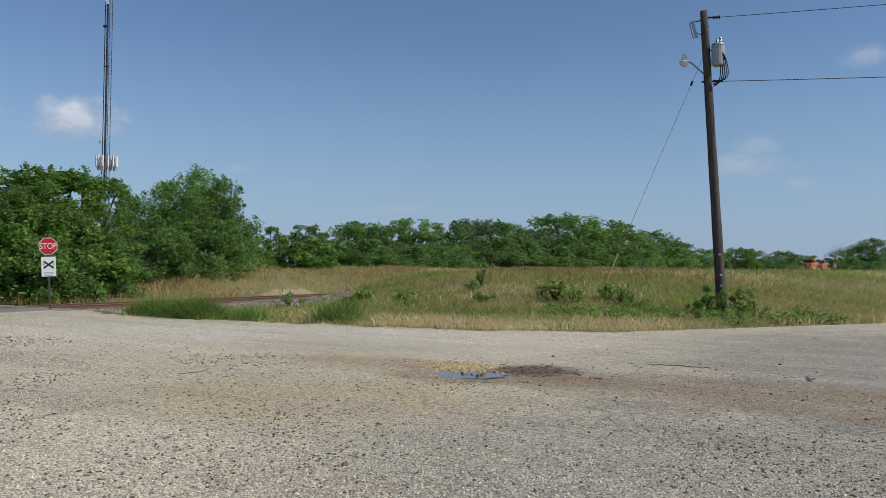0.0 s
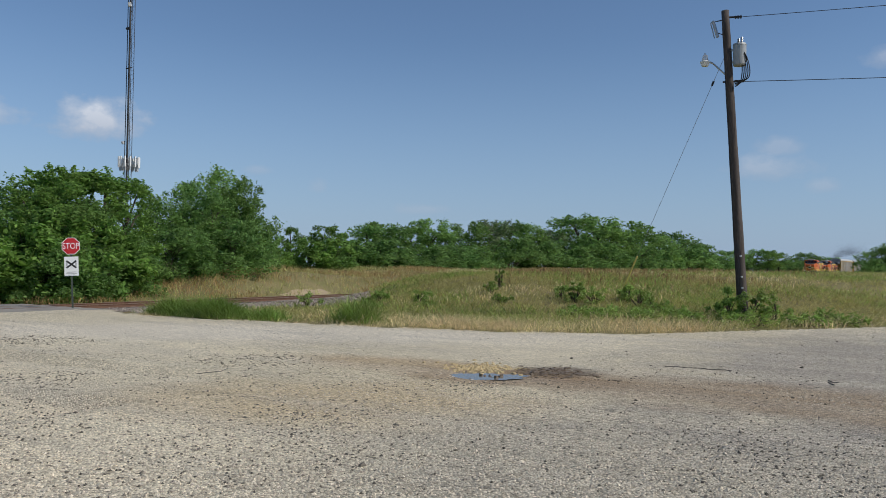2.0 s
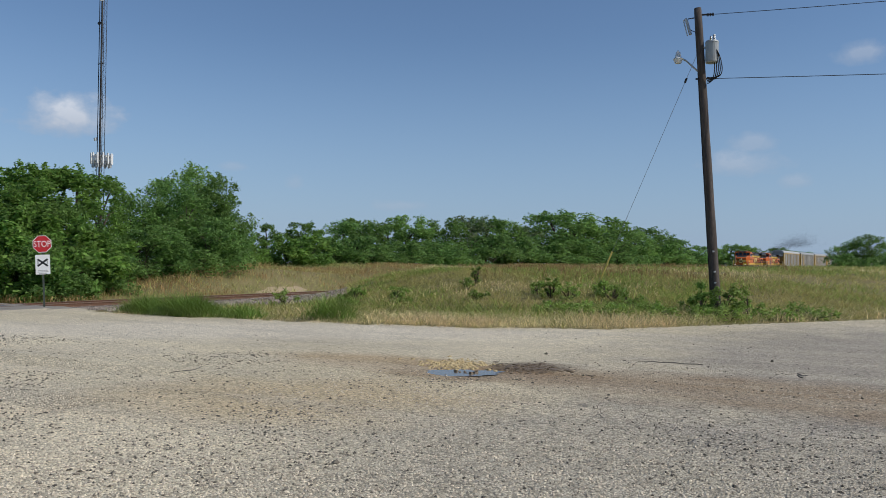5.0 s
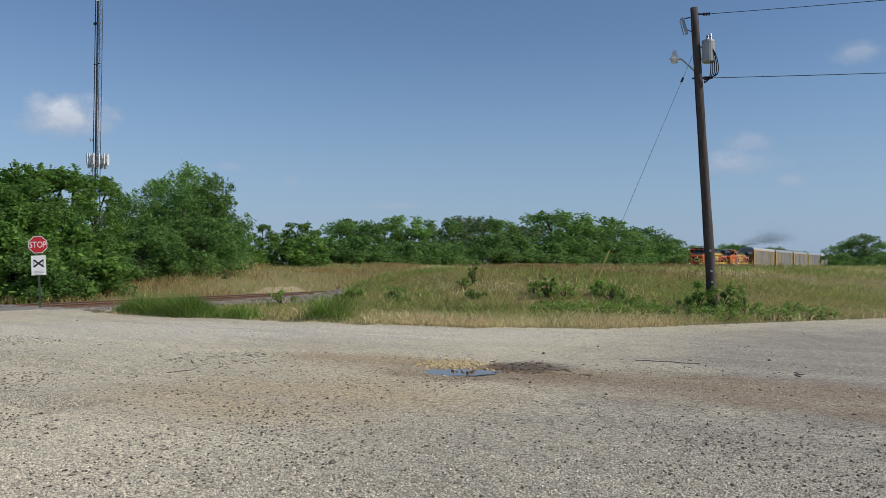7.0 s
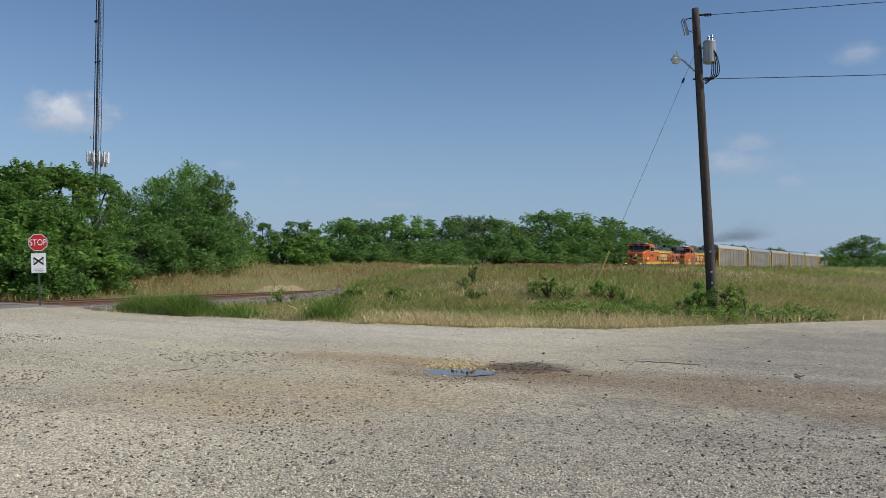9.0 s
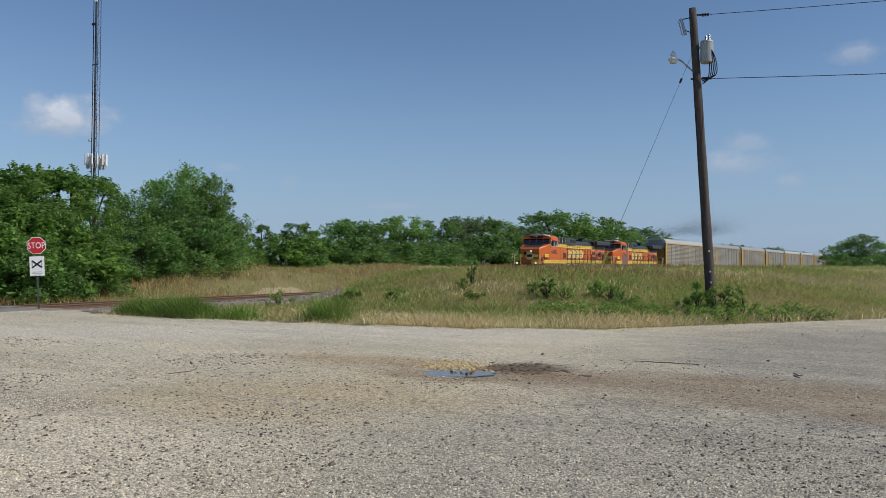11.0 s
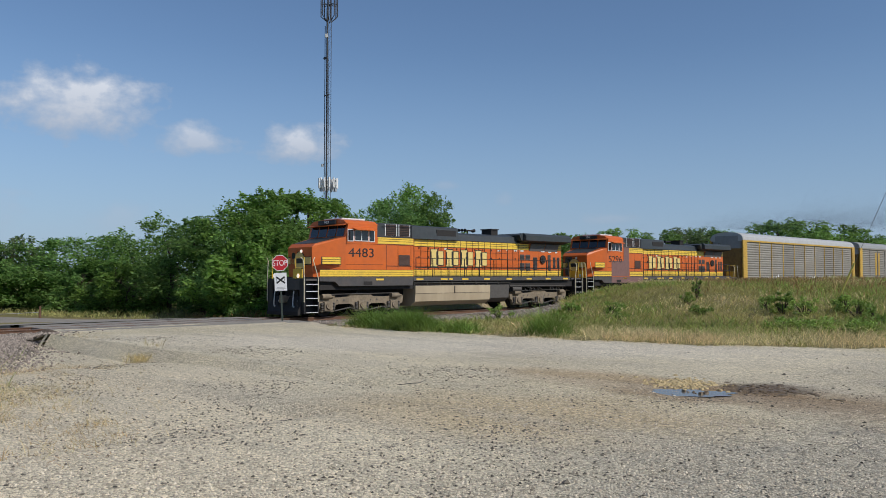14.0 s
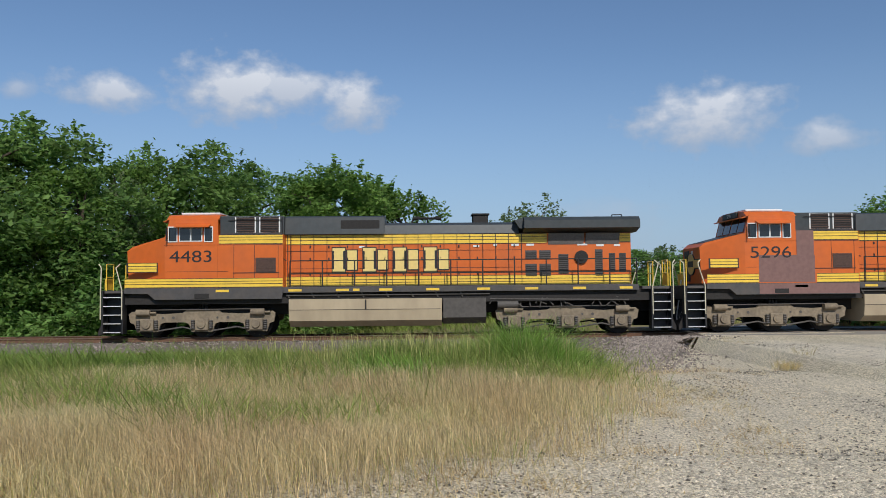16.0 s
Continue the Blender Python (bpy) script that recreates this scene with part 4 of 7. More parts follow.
def utility_pole():
    root = thing("utility_pole", "leaning weathered wooden utility pole with transformer and lamp", "utility pole")
    bm = bmesh.new()
    tube(bm, [POLE.lerp(TOP, i / 14 - 0.03 * (i == 0)) for i in range(15)], [0.168 - 0.05 * i / 14 + 0.004 * math.sin(i * 2.1) for i in range(15)], 16)
    part("pole", bm, M["pole"], root, "brown weathered wooden pole", True)
    ax = (TOP - POLE).normalized()

    def up(h):
        return POLE + ax * h
    right = Vector((0.97, 0.22, 0))
    # transformer can with bushings
    c = up(8.22) + right * 0.36 - Vector((0, 0.1, 0))
    bm = bmesh.new()
    rod(bm, c, c + Vector((0, 0, 0.62)), 0.205, 0.205, 20)
    rod(bm, c + Vector((0, 0, 0.62)), c + Vector((0, 0, 0.68)), 0.215, 0.19, 20)
    rod(bm, c - Vector((0, 0, 0.03)), c, 0.18, 0.205, 20)
    tf = part("transformer", bm, M["transformer"], root, "grey cylindrical transformer can")
    for dx, dy in ((0.08, -0.06), (-0.05, 0.08)):
        bm = bmesh.new()
        for k in range(4):
            z = 0.68 + 0.05 * k
            rod(bm, c + Vector((dx, dy, z)), c + Vector((dx, dy, z + 0.04)), 0.045, 0.03, 10)
        part("bushing", bm, M["galv"], tf)
    for h in (0.12, 0.5):
        bm = bmesh.new()
        rod(bm, up(8.22 + h), c + Vector((0, 0, h)), 0.035, 0.035, 6)
        part("bracket", bm, M["galv"], root)
    # fuse cutout
    f = up(9.55) - right * 0.33
    bm = bmesh.new()
    rod(bm, f + Vector((-0.06, 0, 0.16)), f + Vector((0.08, 0, -0.36)), 0.05, 0.05, 10)
    rod(bm, f + Vector((-0.14, 0, 0.1)), f + Vector((-0.02, 0, -0.38)), 0.018, 0.018, 8)
    rod(bm, f + Vector((-0.15, 0, 0.12)), f + Vector((-0.05, 0, 0.2)), 0.02, 0.02, 6)
    part("fuse_cutout", bm, M["galv"], root, "grey porcelain fuse cutout")
    bm = bmesh.new()
    rod(bm, up(9.75), f + Vector((0, 0, 0.16)), 0.018, 0.018, 6)
    part("cutout_arm", bm, M["wire"], root)
    bm = bmesh.new()
    rod(bm, up(9.2), f + Vector((0.05, 0, -0.2)), 0.014, 0.014, 6)
    part("cutout_arm", bm, M["wire"], root)
    # area lamp on its arm
    l0 = up(7.85)
    l1 = l0 - right * 0.5 + Vector((0, 0, 0.5))
    lh = l0 - right * 0.74 + Vector((0, 0, 0.62))
    bm = bmesh.new()
    rod(bm, l0, l1, 0.028, 0.028, 8)
    rod(bm, l1, lh, 0.028, 0.03, 8)
    part("lamp_arm", bm, M["galv"], root)
    bm = bmesh.new()
    rod(bm, lh + Vector((0, 0, -0.02)), lh + Vector((0, 0, 0.16)), 0.11, 0.07, 12)
    rod(bm, lh + Vector((0, 0, -0.06)), lh + Vector((0, 0, -0.02)), 0.17, 0.12, 12)
    rod(bm, lh + Vector((0, 0, -0.2)), lh + Vector((0, 0, -0.06)), 0.10, 0.165, 12)
    rod(bm, lh + Vector((0, 0, 0.16)), lh + Vector((0, 0, 0.22)), 0.03, 0.03, 8)
    part("lamp_head", bm, M["antenna"], root, "white area lamp head")
    # secondary rack and drop leads
    bm = bmesh.new()
    rod(bm, up(7.72) - right * 0.2, up(7.7) + right * 0.45, 0.03, 0.03, 8)
    part("secondary_rack", bm, M["wire"], root)
    bm = bmesh.new()
    rod(bm, up(9.82), up(9.8) + right * 0.5, 0.035, 0.025, 8)
    for k in range(3):
        rod(bm, up(9.8) + right * (0.28 + 0.08 * k), up(9.8) + right * (0.33 + 0.08 * k), 0.055, 0.055, 10)
    part("insulator", bm, M["wire"], root, "dark dead-end insulator")
    for k in range(5):
        a = c + Vector((0.05 + 0.03 * k, -0.12, 0.55 - 0.05 * k))
        w = 0.2 + 0.07 * k
        b = up(7.55 + 0.05 * k) + right * 0.16
        pts = []
        for i in range(15):
            t = i / 14
            p = a.lerp(b, t) + right * (w * 0.62 * math.sin(math.pi * t) ** 0.8) + Vector((0, 0, -0.32 * math.sin(math.pi * t)))
            pts.append(p)
        cable("lead", pts, 0.016, M["wire"], root)
    cable("ground_lead", [up(h) + Vector((-0.13 + 0.004 * h, -0.1, 0)) for h in (0.2, 3, 6, 7.9)], 0.012, M["wire"], root)
    for h in (0.75, 1.1, 1.45, 2.1):
        bm = bmesh.new()
        box(bm, *(v for k in range(3) for v in ((up(h) + Vector((0.06, -0.155, 0)))[k] - 0.025, (up(h) + Vector((0.06, -0.155, 0)))[k] + 0.025)))
        part("tag", bm, M["white"], root, "small white pole tag")
    return up, right


up, right = utility_pole()
w1 = cable("overhead_wire", [up(9.8) + right * 0.52, (30, 32.5, 10.2)], 0.010, M["wire"], None, 0.35)
tagged(w1, "thin black overhead power line from the pole", "power line", "overhead wires")
w2 = cable("overhead_wire", [up(7.7) + right * 0.45, (30, 32.5, 6.9)], 0.011, M["wire"], None, 0.25)
tagged(w2, "thin black overhead service cable from the pole", "power line", "overhead wires")


def guy():
    root = thing("guy_wire", "steel guy wire with a yellow guard running to the ground", "guy wire")
    a, b = up(8.75), Vector((-10.15, 28.4, float(land(-10.15, 28.4))))
    cable("strand", [a, b], 0.0065, M["guywire"], root)
    k = a.lerp(b, 0.11)
    bm = bmesh.new()
    rod(bm, k, k + (b - a).normalized() * 0.16, 0.035, 0.035, 8)
    part("strain_insulator", bm, M["wire"], root)
    g0, g1 = a.lerp(b, 0.80), a.lerp(b, 0.995)
    bm = bmesh.new()
    rod(bm, g0, g1, 0.032, 0.032, 8)
    part("guard", bm, M["guard"], root, "faded yellow plastic guard")


guy()


def radio_mast():
    """Guyed lattice mast with an antenna ring."""
    root = thing("radio_mast", "tall slender lattice radio mast with white panel antennas", "radio mast", at=(-148.3, 109.3, -0.6))
    H = 84.0
    legs = [(0.55 * math.cos(a), 0.55 * math.sin(a)) for a in (0.5, 0.5 + 2.094, 0.5 + 4.189)]
    for x, y in legs:
        bm = bmesh.new()
        rod(bm, (x, y, 0), (x, y, H), 0.07, 0.06, 6)
        part("mast_leg", bm, M["mast"], root)
    bm = bmesh.new()
    z = 0.0
    while z < H - 1:
        for i in range(3):
            (x0, y0), (x1, y1) = legs[i], legs[(i + 1) % 3]
            rod(bm, (x0, y0, z), (x1, y1, z + 1.0), 0.018, 0.018, 4)
            rod(bm, (x1, y1, z + 1.0), (x0, y0, z + 2.0), 0.018, 0.018, 4)
        z += 2.0
    part("lattice", bm, M["mast"], root)
    bm = bmesh.new()
    rod(bm, (-0.55, -0.72, 0), (-0.55, -0.72, 60), 0.09, 0.09, 6)
    rod(bm, (0.1, -0.6, 0), (0.1, -0.6, 64), 0.2, 0.2, 8)
    part("feed_cable", bm, M["wire"], root)
    for k in range(12):
        a = k * 2 * math.pi / 12
        r = 2.05
        bm = bmesh.new()
        x, y = r * math.cos(a), r * math.sin(a)
        box(bm, x - 0.16, x + 0.16, y - 0.16, y + 0.16, 22.6, 24.9, 0.04)
        part("panel_antenna", bm, M["antenna"], root)
        bm = bmesh.new()
        rod(bm, (x * 0.92, y * 0.92, 22.0), (x * 0.92, y * 0.92, 24.6), 0.06, 0.06, 6)
        box(bm, x * 0.86 - 0.15, x * 0.86 + 0.15, y * 0.86 - 0.15, y * 0.86 + 0.15, 21.9, 22.9)
        part("antenna_mount", bm, M["galv"], root)
    bm = bmesh.new()
    rod(bm, (1.9, 0, 23.2), (1.9, 0, 24.3), 0.05, 0.05, 5)
    for i in range(12):
        a, b = i * math.pi / 6, (i + 1) * math.pi / 6
        for h in (23.2, 24.3):
            rod(bm, (1.9 * math.cos(a), 1.9 * math.sin(a), h), (1.9 * math.cos(b), 1.9 * math.sin(b), h), 0.05, 0.05, 5)
        rod(bm, (0.5 * math.cos(a), 0.5 * math.sin(a), 23.2), (1.9 * math.cos(a), 1.9 * math.sin(a), 23.2), 0.04, 0.04, 5)
    part("antenna_ring", bm, M["galv"], root)
    bm = bmesh.new()
    rod(bm, (-0.9, -0.8, 27.6), (-0.9, -1.0, 28.2), 0.35, 0.35, 10)
    part("dish", bm, M["antenna"], root, "small white dish")
    bm = bmesh.new()
    rod(bm, (0.2, -0.75, 57.2), (0.2, -0.95, 58.0), 0.42, 0.42, 4)
    part("dish", bm, M["antenna"], root, "small white dish")
    bm = bmesh.new()
    rod(bm, (-1.0, -0.6, 52.6), (-0.4, -0.6, 52.6), 0.3, 0.3, 8)
    part("beacon", bm, M["mast"], root, "dark side beacon")
    bm = bmesh.new()
    rod(bm, (-1.2, -0.4, 44.0), (0.8, -0.4, 44.0), 0.12, 0.12, 6)
    part("cross_arm", bm, M["mast"], root)
    for k in range(8):
        bm = bmesh.new()
        a = k * math.pi / 4
        rod(bm, (0.5 * math.cos(a), 0.5 * math.sin(a), 61.0), (1.9 * math.cos(a), 1.9 * math.sin(a), 62.2), 0.1, 0.1, 5)
        rod(bm, (1.9 * math.cos(a), 1.9 * math.sin(a), 62.1), (1.9 * math.cos(a), 1.9 * math.sin(a), 67.0), 0.14, 0.14, 5)
        rod(bm, (0, 0, 65.0), (1.9 * math.cos(a), 1.9 * math.sin(a), 65.0), 0.09, 0.09, 5)
        part("side_mount", bm, M["mast"], root)


radio_mast()


def octagon(r):
    k = r / math.cos(math.pi / 8)
    return [(k * math.cos(math.pi / 8 + i * math.pi / 4), k * math.sin(math.pi / 8 + i * math.pi / 4)) for i in range(8)]


def plate(bm, outline, y0, y1):
    return extrude_profile(bm, outline, "y", y0, y1)


def stop_plate(parent, z, s=0.38, name="stop_sign_plate"):
    """Octagon facing local -y, centred at height z."""
    bm = bmesh.new()
    plate(bm, [(x, y + z) for x, y in octagon(s)], 0.0, 0.004)
    p = part(name, bm, M["aluminium"], parent, "bare metal sign back")
    bm = bmesh.new()
    plate(bm, [(x, y + z) for x, y in octagon(s)], -0.004, -0.001)
    part("border", bm, M["signwhite"], p, "white octagon border")
    bm = bmesh.new()
    plate(bm, [(x, y + z) for x, y in octagon(s * 0.935)], -0.007, -0.0045)
    part("face", bm, M["signred"], p, "red octagon face")
    ob = new("legend", text_mesh("STOP", s * 0.94, M["signwhite"]))
    ob.parent = p
    ob.matrix_basis = pose(0, -0.012, z - 0.01, 90, 0, 0) @ Matrix.Diagonal((0.82, 1.1, 1, 1))
    tagged(ob, "white word STOP")
    return p


def crossing_sign(at, turn, lean, side_lean, group):
    """Stop sign over a square crossing plate with a black X, on a leaning steel post; faces local -y."""
    root = thing("stop_sign", "red stop sign over a white X plate on a leaning post", "stop sign", group)
    root.matrix_basis = pose(*at, lean, side_lean, turn)
    bm = bmesh.new()
    box(bm, -0.035, 0.035, 0.008, 0.03, -0.3, 2.9)
    box(bm, -0.035, -0.028, 0.03, 0.05, -0.3, 2.9)
    box(bm, 0.028, 0.035, 0.03, 0.05, -0.3, 2.9)
    part("post", bm, M["post"], root, "dark green steel channel post")
    stop_plate(root, 2.50, 0.345)
    bm = bmesh.new()
    box(bm, -0.27, 0.27, 0.0, 0.004, 1.26, 2.06)
    p = part("crossing_plate", bm, M["aluminium"], root, "bare metal plate back")
    bm = bmesh.new()
    box(bm, -0.27, 0.27, -0.004, -0.001, 1.26, 2.06)
    part("face", bm, M["signwhite"], p, "white plate face")
    for a in (38, -38):
        bm = bmesh.new()
        box(bm, -0.235, 0.235, -0.001, 0.001, -0.035, 0.035)
        ob = part("stroke", bm, M["signblack"], p)
        ob.matrix_basis = pose(0, -0.0075, 1.74, 0, a, 0)
    for dx, dz, w, h in ((-0.17, 1.75, 0.025, 0.08), (0.17, 1.75, 0.025, 0.08), (0, 1.42, 0.17, 0.014), (0, 1.36, 0.20, 0.014), (0, 1.30, 0.14, 0.014)):
        bm = bmesh.new()
        box(bm, dx - w, dx + w, -0.0085, -0.0055, dz - h, dz + h)
        part("legend_bar", bm, M["signgrey"], p, "small unreadable legend")
    return root


# the near sign faces the lot; the far one shows its back
crossing_sign((-30.49, 19.98, -0.24), 52, -2, -3.0, "crossing stop signs")
crossing_sign((-47.7, 10.15, -0.75), 235, 2, 6, "crossing stop signs")


def cable_gate():
    """Low cable barrier with a stop sign and white plates."""
    root = thing("cable_gate", "low cable barrier with a stop sign and white plates", "gate")
    a, b = Vector((-50.5, 7.5, -0.35)), Vector((-47.9, 15.5, -0.35))
    for p in (a, b):
        bm = bmesh.new()
        rod(bm, p - Vector((0, 0, 0.7)), p + Vector((0, 0, 0.35)), 0.07, 0.065, 8)
        part("gate_post", bm, M["rust"], root, "rusty gate post")
    cable("barrier_cable", [a, b], 0.015, M["galv"], root, 0.1)
    d = (b - a).normalized()
    for t in (0.13, 0.28, 0.53, 0.66):
        c = a.lerp(b, t) + Vector((0.03, 0, -0.1))
        bm = bmesh.new()
        bmesh.ops.create_cube(bm, size=1, matrix=Matrix.Translation(c) @ pose(0, 0, 0, 0, 0, -18) @ Matrix.Diagonal((0.02, 0.28, 0.2, 1)))
        part("reflector_plate", bm, M["signwhite"], root, "white rectangular plate")
    bm = bmesh.new()
    c = a.lerp(b, 0.36) + Vector((0.03, 0, -0.18))
    extrude_profile(bm, [(c.y - 0.16, c.z - 0.1), (c.y + 0.16, c.z - 0.1), (c.y + 0.13, c.z + 0.06), (c.y, c.z + 0.14), (c.y - 0.13, c.z + 0.06)], "x", c.x - 0.05, c.x + 0.05)
    part("marker", bm, M["guard"], root, "small yellow marker")
    sign = stop_plate(root, 0.0, 0.38)
    sign.matrix_basis = pose(*(a.lerp(b, 0.46) + Vector((0.06, 0, 0.0))), 0, 0, 72)
    return root


cable_gate()


# ---------------------------------------------------------------- the train
# In a vehicle's own space y runs from its front coupler to its rear, z from the rail head, +x is the side that faces the lot.
LOCO_LENGTH, RACK_LENGTH = 22.3, 28.35
SPIN = []      # wheelsets, with their wheel radius


def wheelset(parent, y, r=0.53):
    bm = bmesh.new()
    for s in (-1, 1):
        rod(bm, (s * 0.69, 0, 0), (s * 0.83, 0, 0), r, r - 0.012, 28)
        rod(bm, (s * 0.66, 0, 0), (s * 0.69, 0, 0), r + 0.025, r + 0.025, 28)
        for k in range(5):
            a = k * 2 * math.pi / 5
            rod(bm, (s * 0.83, 0.28 * math.cos(a), 0.28 * math.sin(a)), (s * 0.838, 0.28 * math.cos(a), 0.28 * math.sin(a)), 0.07, 0.07, 8)
    rod(bm, (-1.0, 0, 0), (1.0, 0, 0), 0.09, 0.09, 10)
    me = finish(bm, M["under"])
    ob = new("wheelset", me)
    ob.parent = parent
    ob.matrix_basis = pose(0, y, r)
    SPIN.append((ob, y, r))
    return ob


def loco_truck(parent, axles, front):
    """Three-axle truck: swept cast frames with pedestals, journal boxes, springs, brake cylinders and sand pipes."""
    c = axles[1]
    bm = bmesh.new()
    for s in (-1, 1):
        prof = []
        for a in axles:
            prof += [(a - 0.66, 0.60), (a - 0.50, 0.54), (a - 0.40, 0.24), (a + 0.40, 0.24), (a + 0.50, 0.54), (a + 0.66, 0.60)]
        top = [(axles[2] + 0.72, 0.92), (axles[2] + 0.60, 1.02), (axles[2] + 0.25, 0.98), (axles[2] - 0.6, 0.92), (c + 0.75, 0.96), (c + 0.55, 1.10), (c - 0.55, 1.10), (c - 0.75, 0.96), (axles[0] + 0.6, 0.92), (axles[0] - 0.25, 0.98), (axles[0] - 0.60, 1.02), (axles[0] - 0.72, 0.92)]
        extrude_profile(bm, prof + top, "x", s * 0.98, s * 1.14)
    part_ = part("truck_frame", bm, M["truck"], parent, "dusty cast steel truck frame")
    for a in axles:
        wheelset(part_, a)
        for s in (-1, 1):
            bm = bmesh.new()
            box(bm, s * 1.14, s * 1.27, a - 0.25, a + 0.25, 0.30, 0.74, 0.03)
            rod(bm, (s * 1.27, a, 0.53), (s * 1.335, a, 0.53), 0.17, 0.15, 16)
            rod(bm, (s * 1.335, a, 0.53), (s * 1.35, a, 0.53), 0.08, 0.08, 10)
            part("journal_box", bm, M["truck"], part_)
            for o in (-0.34, 0.34):
                bm = bmesh.new()
                tube(bm, [(s * 1.19, a + o, 0.34 + 0.035 * k) for k in range(11)], [0.085 if k % 2 else 0.055 for k in range(11)], 10)
                part("coil_spring", bm, M["tank_end"], part_)
    for s in (-1, 1):
        for a in (axles[0] - 0.1, axles[2] + 0.1):
            bm = bmesh.new()
            rod(bm, (s * 1.22, a - 0.30, 0.98), (s * 1.22, a + 0.22, 0.98), 0.125, 0.125, 14)
            rod(bm, (s * 1.22, a + 0.22, 0.98), (s * 1.22, a + 0.45, 0.98), 0.04, 0.04, 8)
            part("brake_cylinder", bm, M["truck"], part_)
        bm = bmesh.new()
        for i in (0, 1):
            m = (axles[i] + axles[i + 1]) / 2
            rod(bm, (s * 1.17, m - 0.62, 0.28), (s * 1.17, m + 0.30, 0.42), 0.032, 0.032, 6)
            rod(bm, (s * 1.17, m + 0.30, 0.42), (s * 1.17, m + 0.66, 0.34), 0.028, 0.028, 6)
            rod(bm, (s * 1.145, m - 0.05, 0.78), (s * 1.16, m - 0.05, 0.78), 0.055, 0.055, 10)
            rod(bm, (s * 1.145, m - 0.45, 0.78), (s * 1.16, m - 0.45, 0.78), 0.04, 0.04, 10)
        rod(bm, (s * 1.2, axles[0] - 0.3, 1.08), (s * 1.2, axles[2] + 0.3, 1.10), 0.02, 0.02, 6)
        part("brake_rigging", bm, M["tank_end"], part_)
    bm = bmesh.new()
    box(bm, -0.9, 0.9, axles[0] - 0.5, axles[2] + 0.5, 0.75, 1.05, 0.05)
    for k in range(3):
        box(bm, 0.55, 0.98, c - 0.18 + 0.13 * k, c - 0.09 + 0.13 * k, 1.08, 1.26)
    part("bolster", bm, M["under"], part_)
    return part_


def side_panel(bm, x, y0, y1, z0, z1, t=0.004):
    box(bm, x, x + t, y0, y1, z0, z1)


def letter_blocks(parent, x, y0, y1, z0, z1):
    """The road's emblem as four plain outlined blocks in its colours."""
    n, gap = 4, 0.26
    w = (y1 - y0 - gap * (n - 1)) / n
    for i in range(n):
        a = y0 + i * (w + gap)
        bm = bmesh.new()
        box(bm, x, x + 0.006, a - 0.07, a + w * 0.52, z0 - 0.04, z1 + 0.04)
        box(bm, x + 0.0005, x + 0.0058, a + w * 0.53, a + w + 0.02, z0 + 0.055, z1 - 0.055)
        e = part("emblem_outline", bm, M["black"], parent)
        bm = bmesh.new()
        h = (z1 - z0)
        # plain bars of two heights
        box(bm, x + 0.006, x + 0.012, a + 0.02, a + w * 0.40, z0, z1)
        box(bm, x + 0.006, x + 0.012, a + w * 0.58, a + w - 0.02, z0 + h * 0.1, z1 - h * 0.1)
        box(bm, x + 0.0062, x + 0.0118, a - 0.04, a + w * 0.48, z0 - 0.001, z0 + h * 0.12)
        box(bm, x + 0.0062, x + 0.0118, a - 0.04, a + w * 0.48, z1 - h * 0.12, z1 + 0.001)
        part("emblem_block", bm, M["cream"], e, "faded cream block with dark outline")


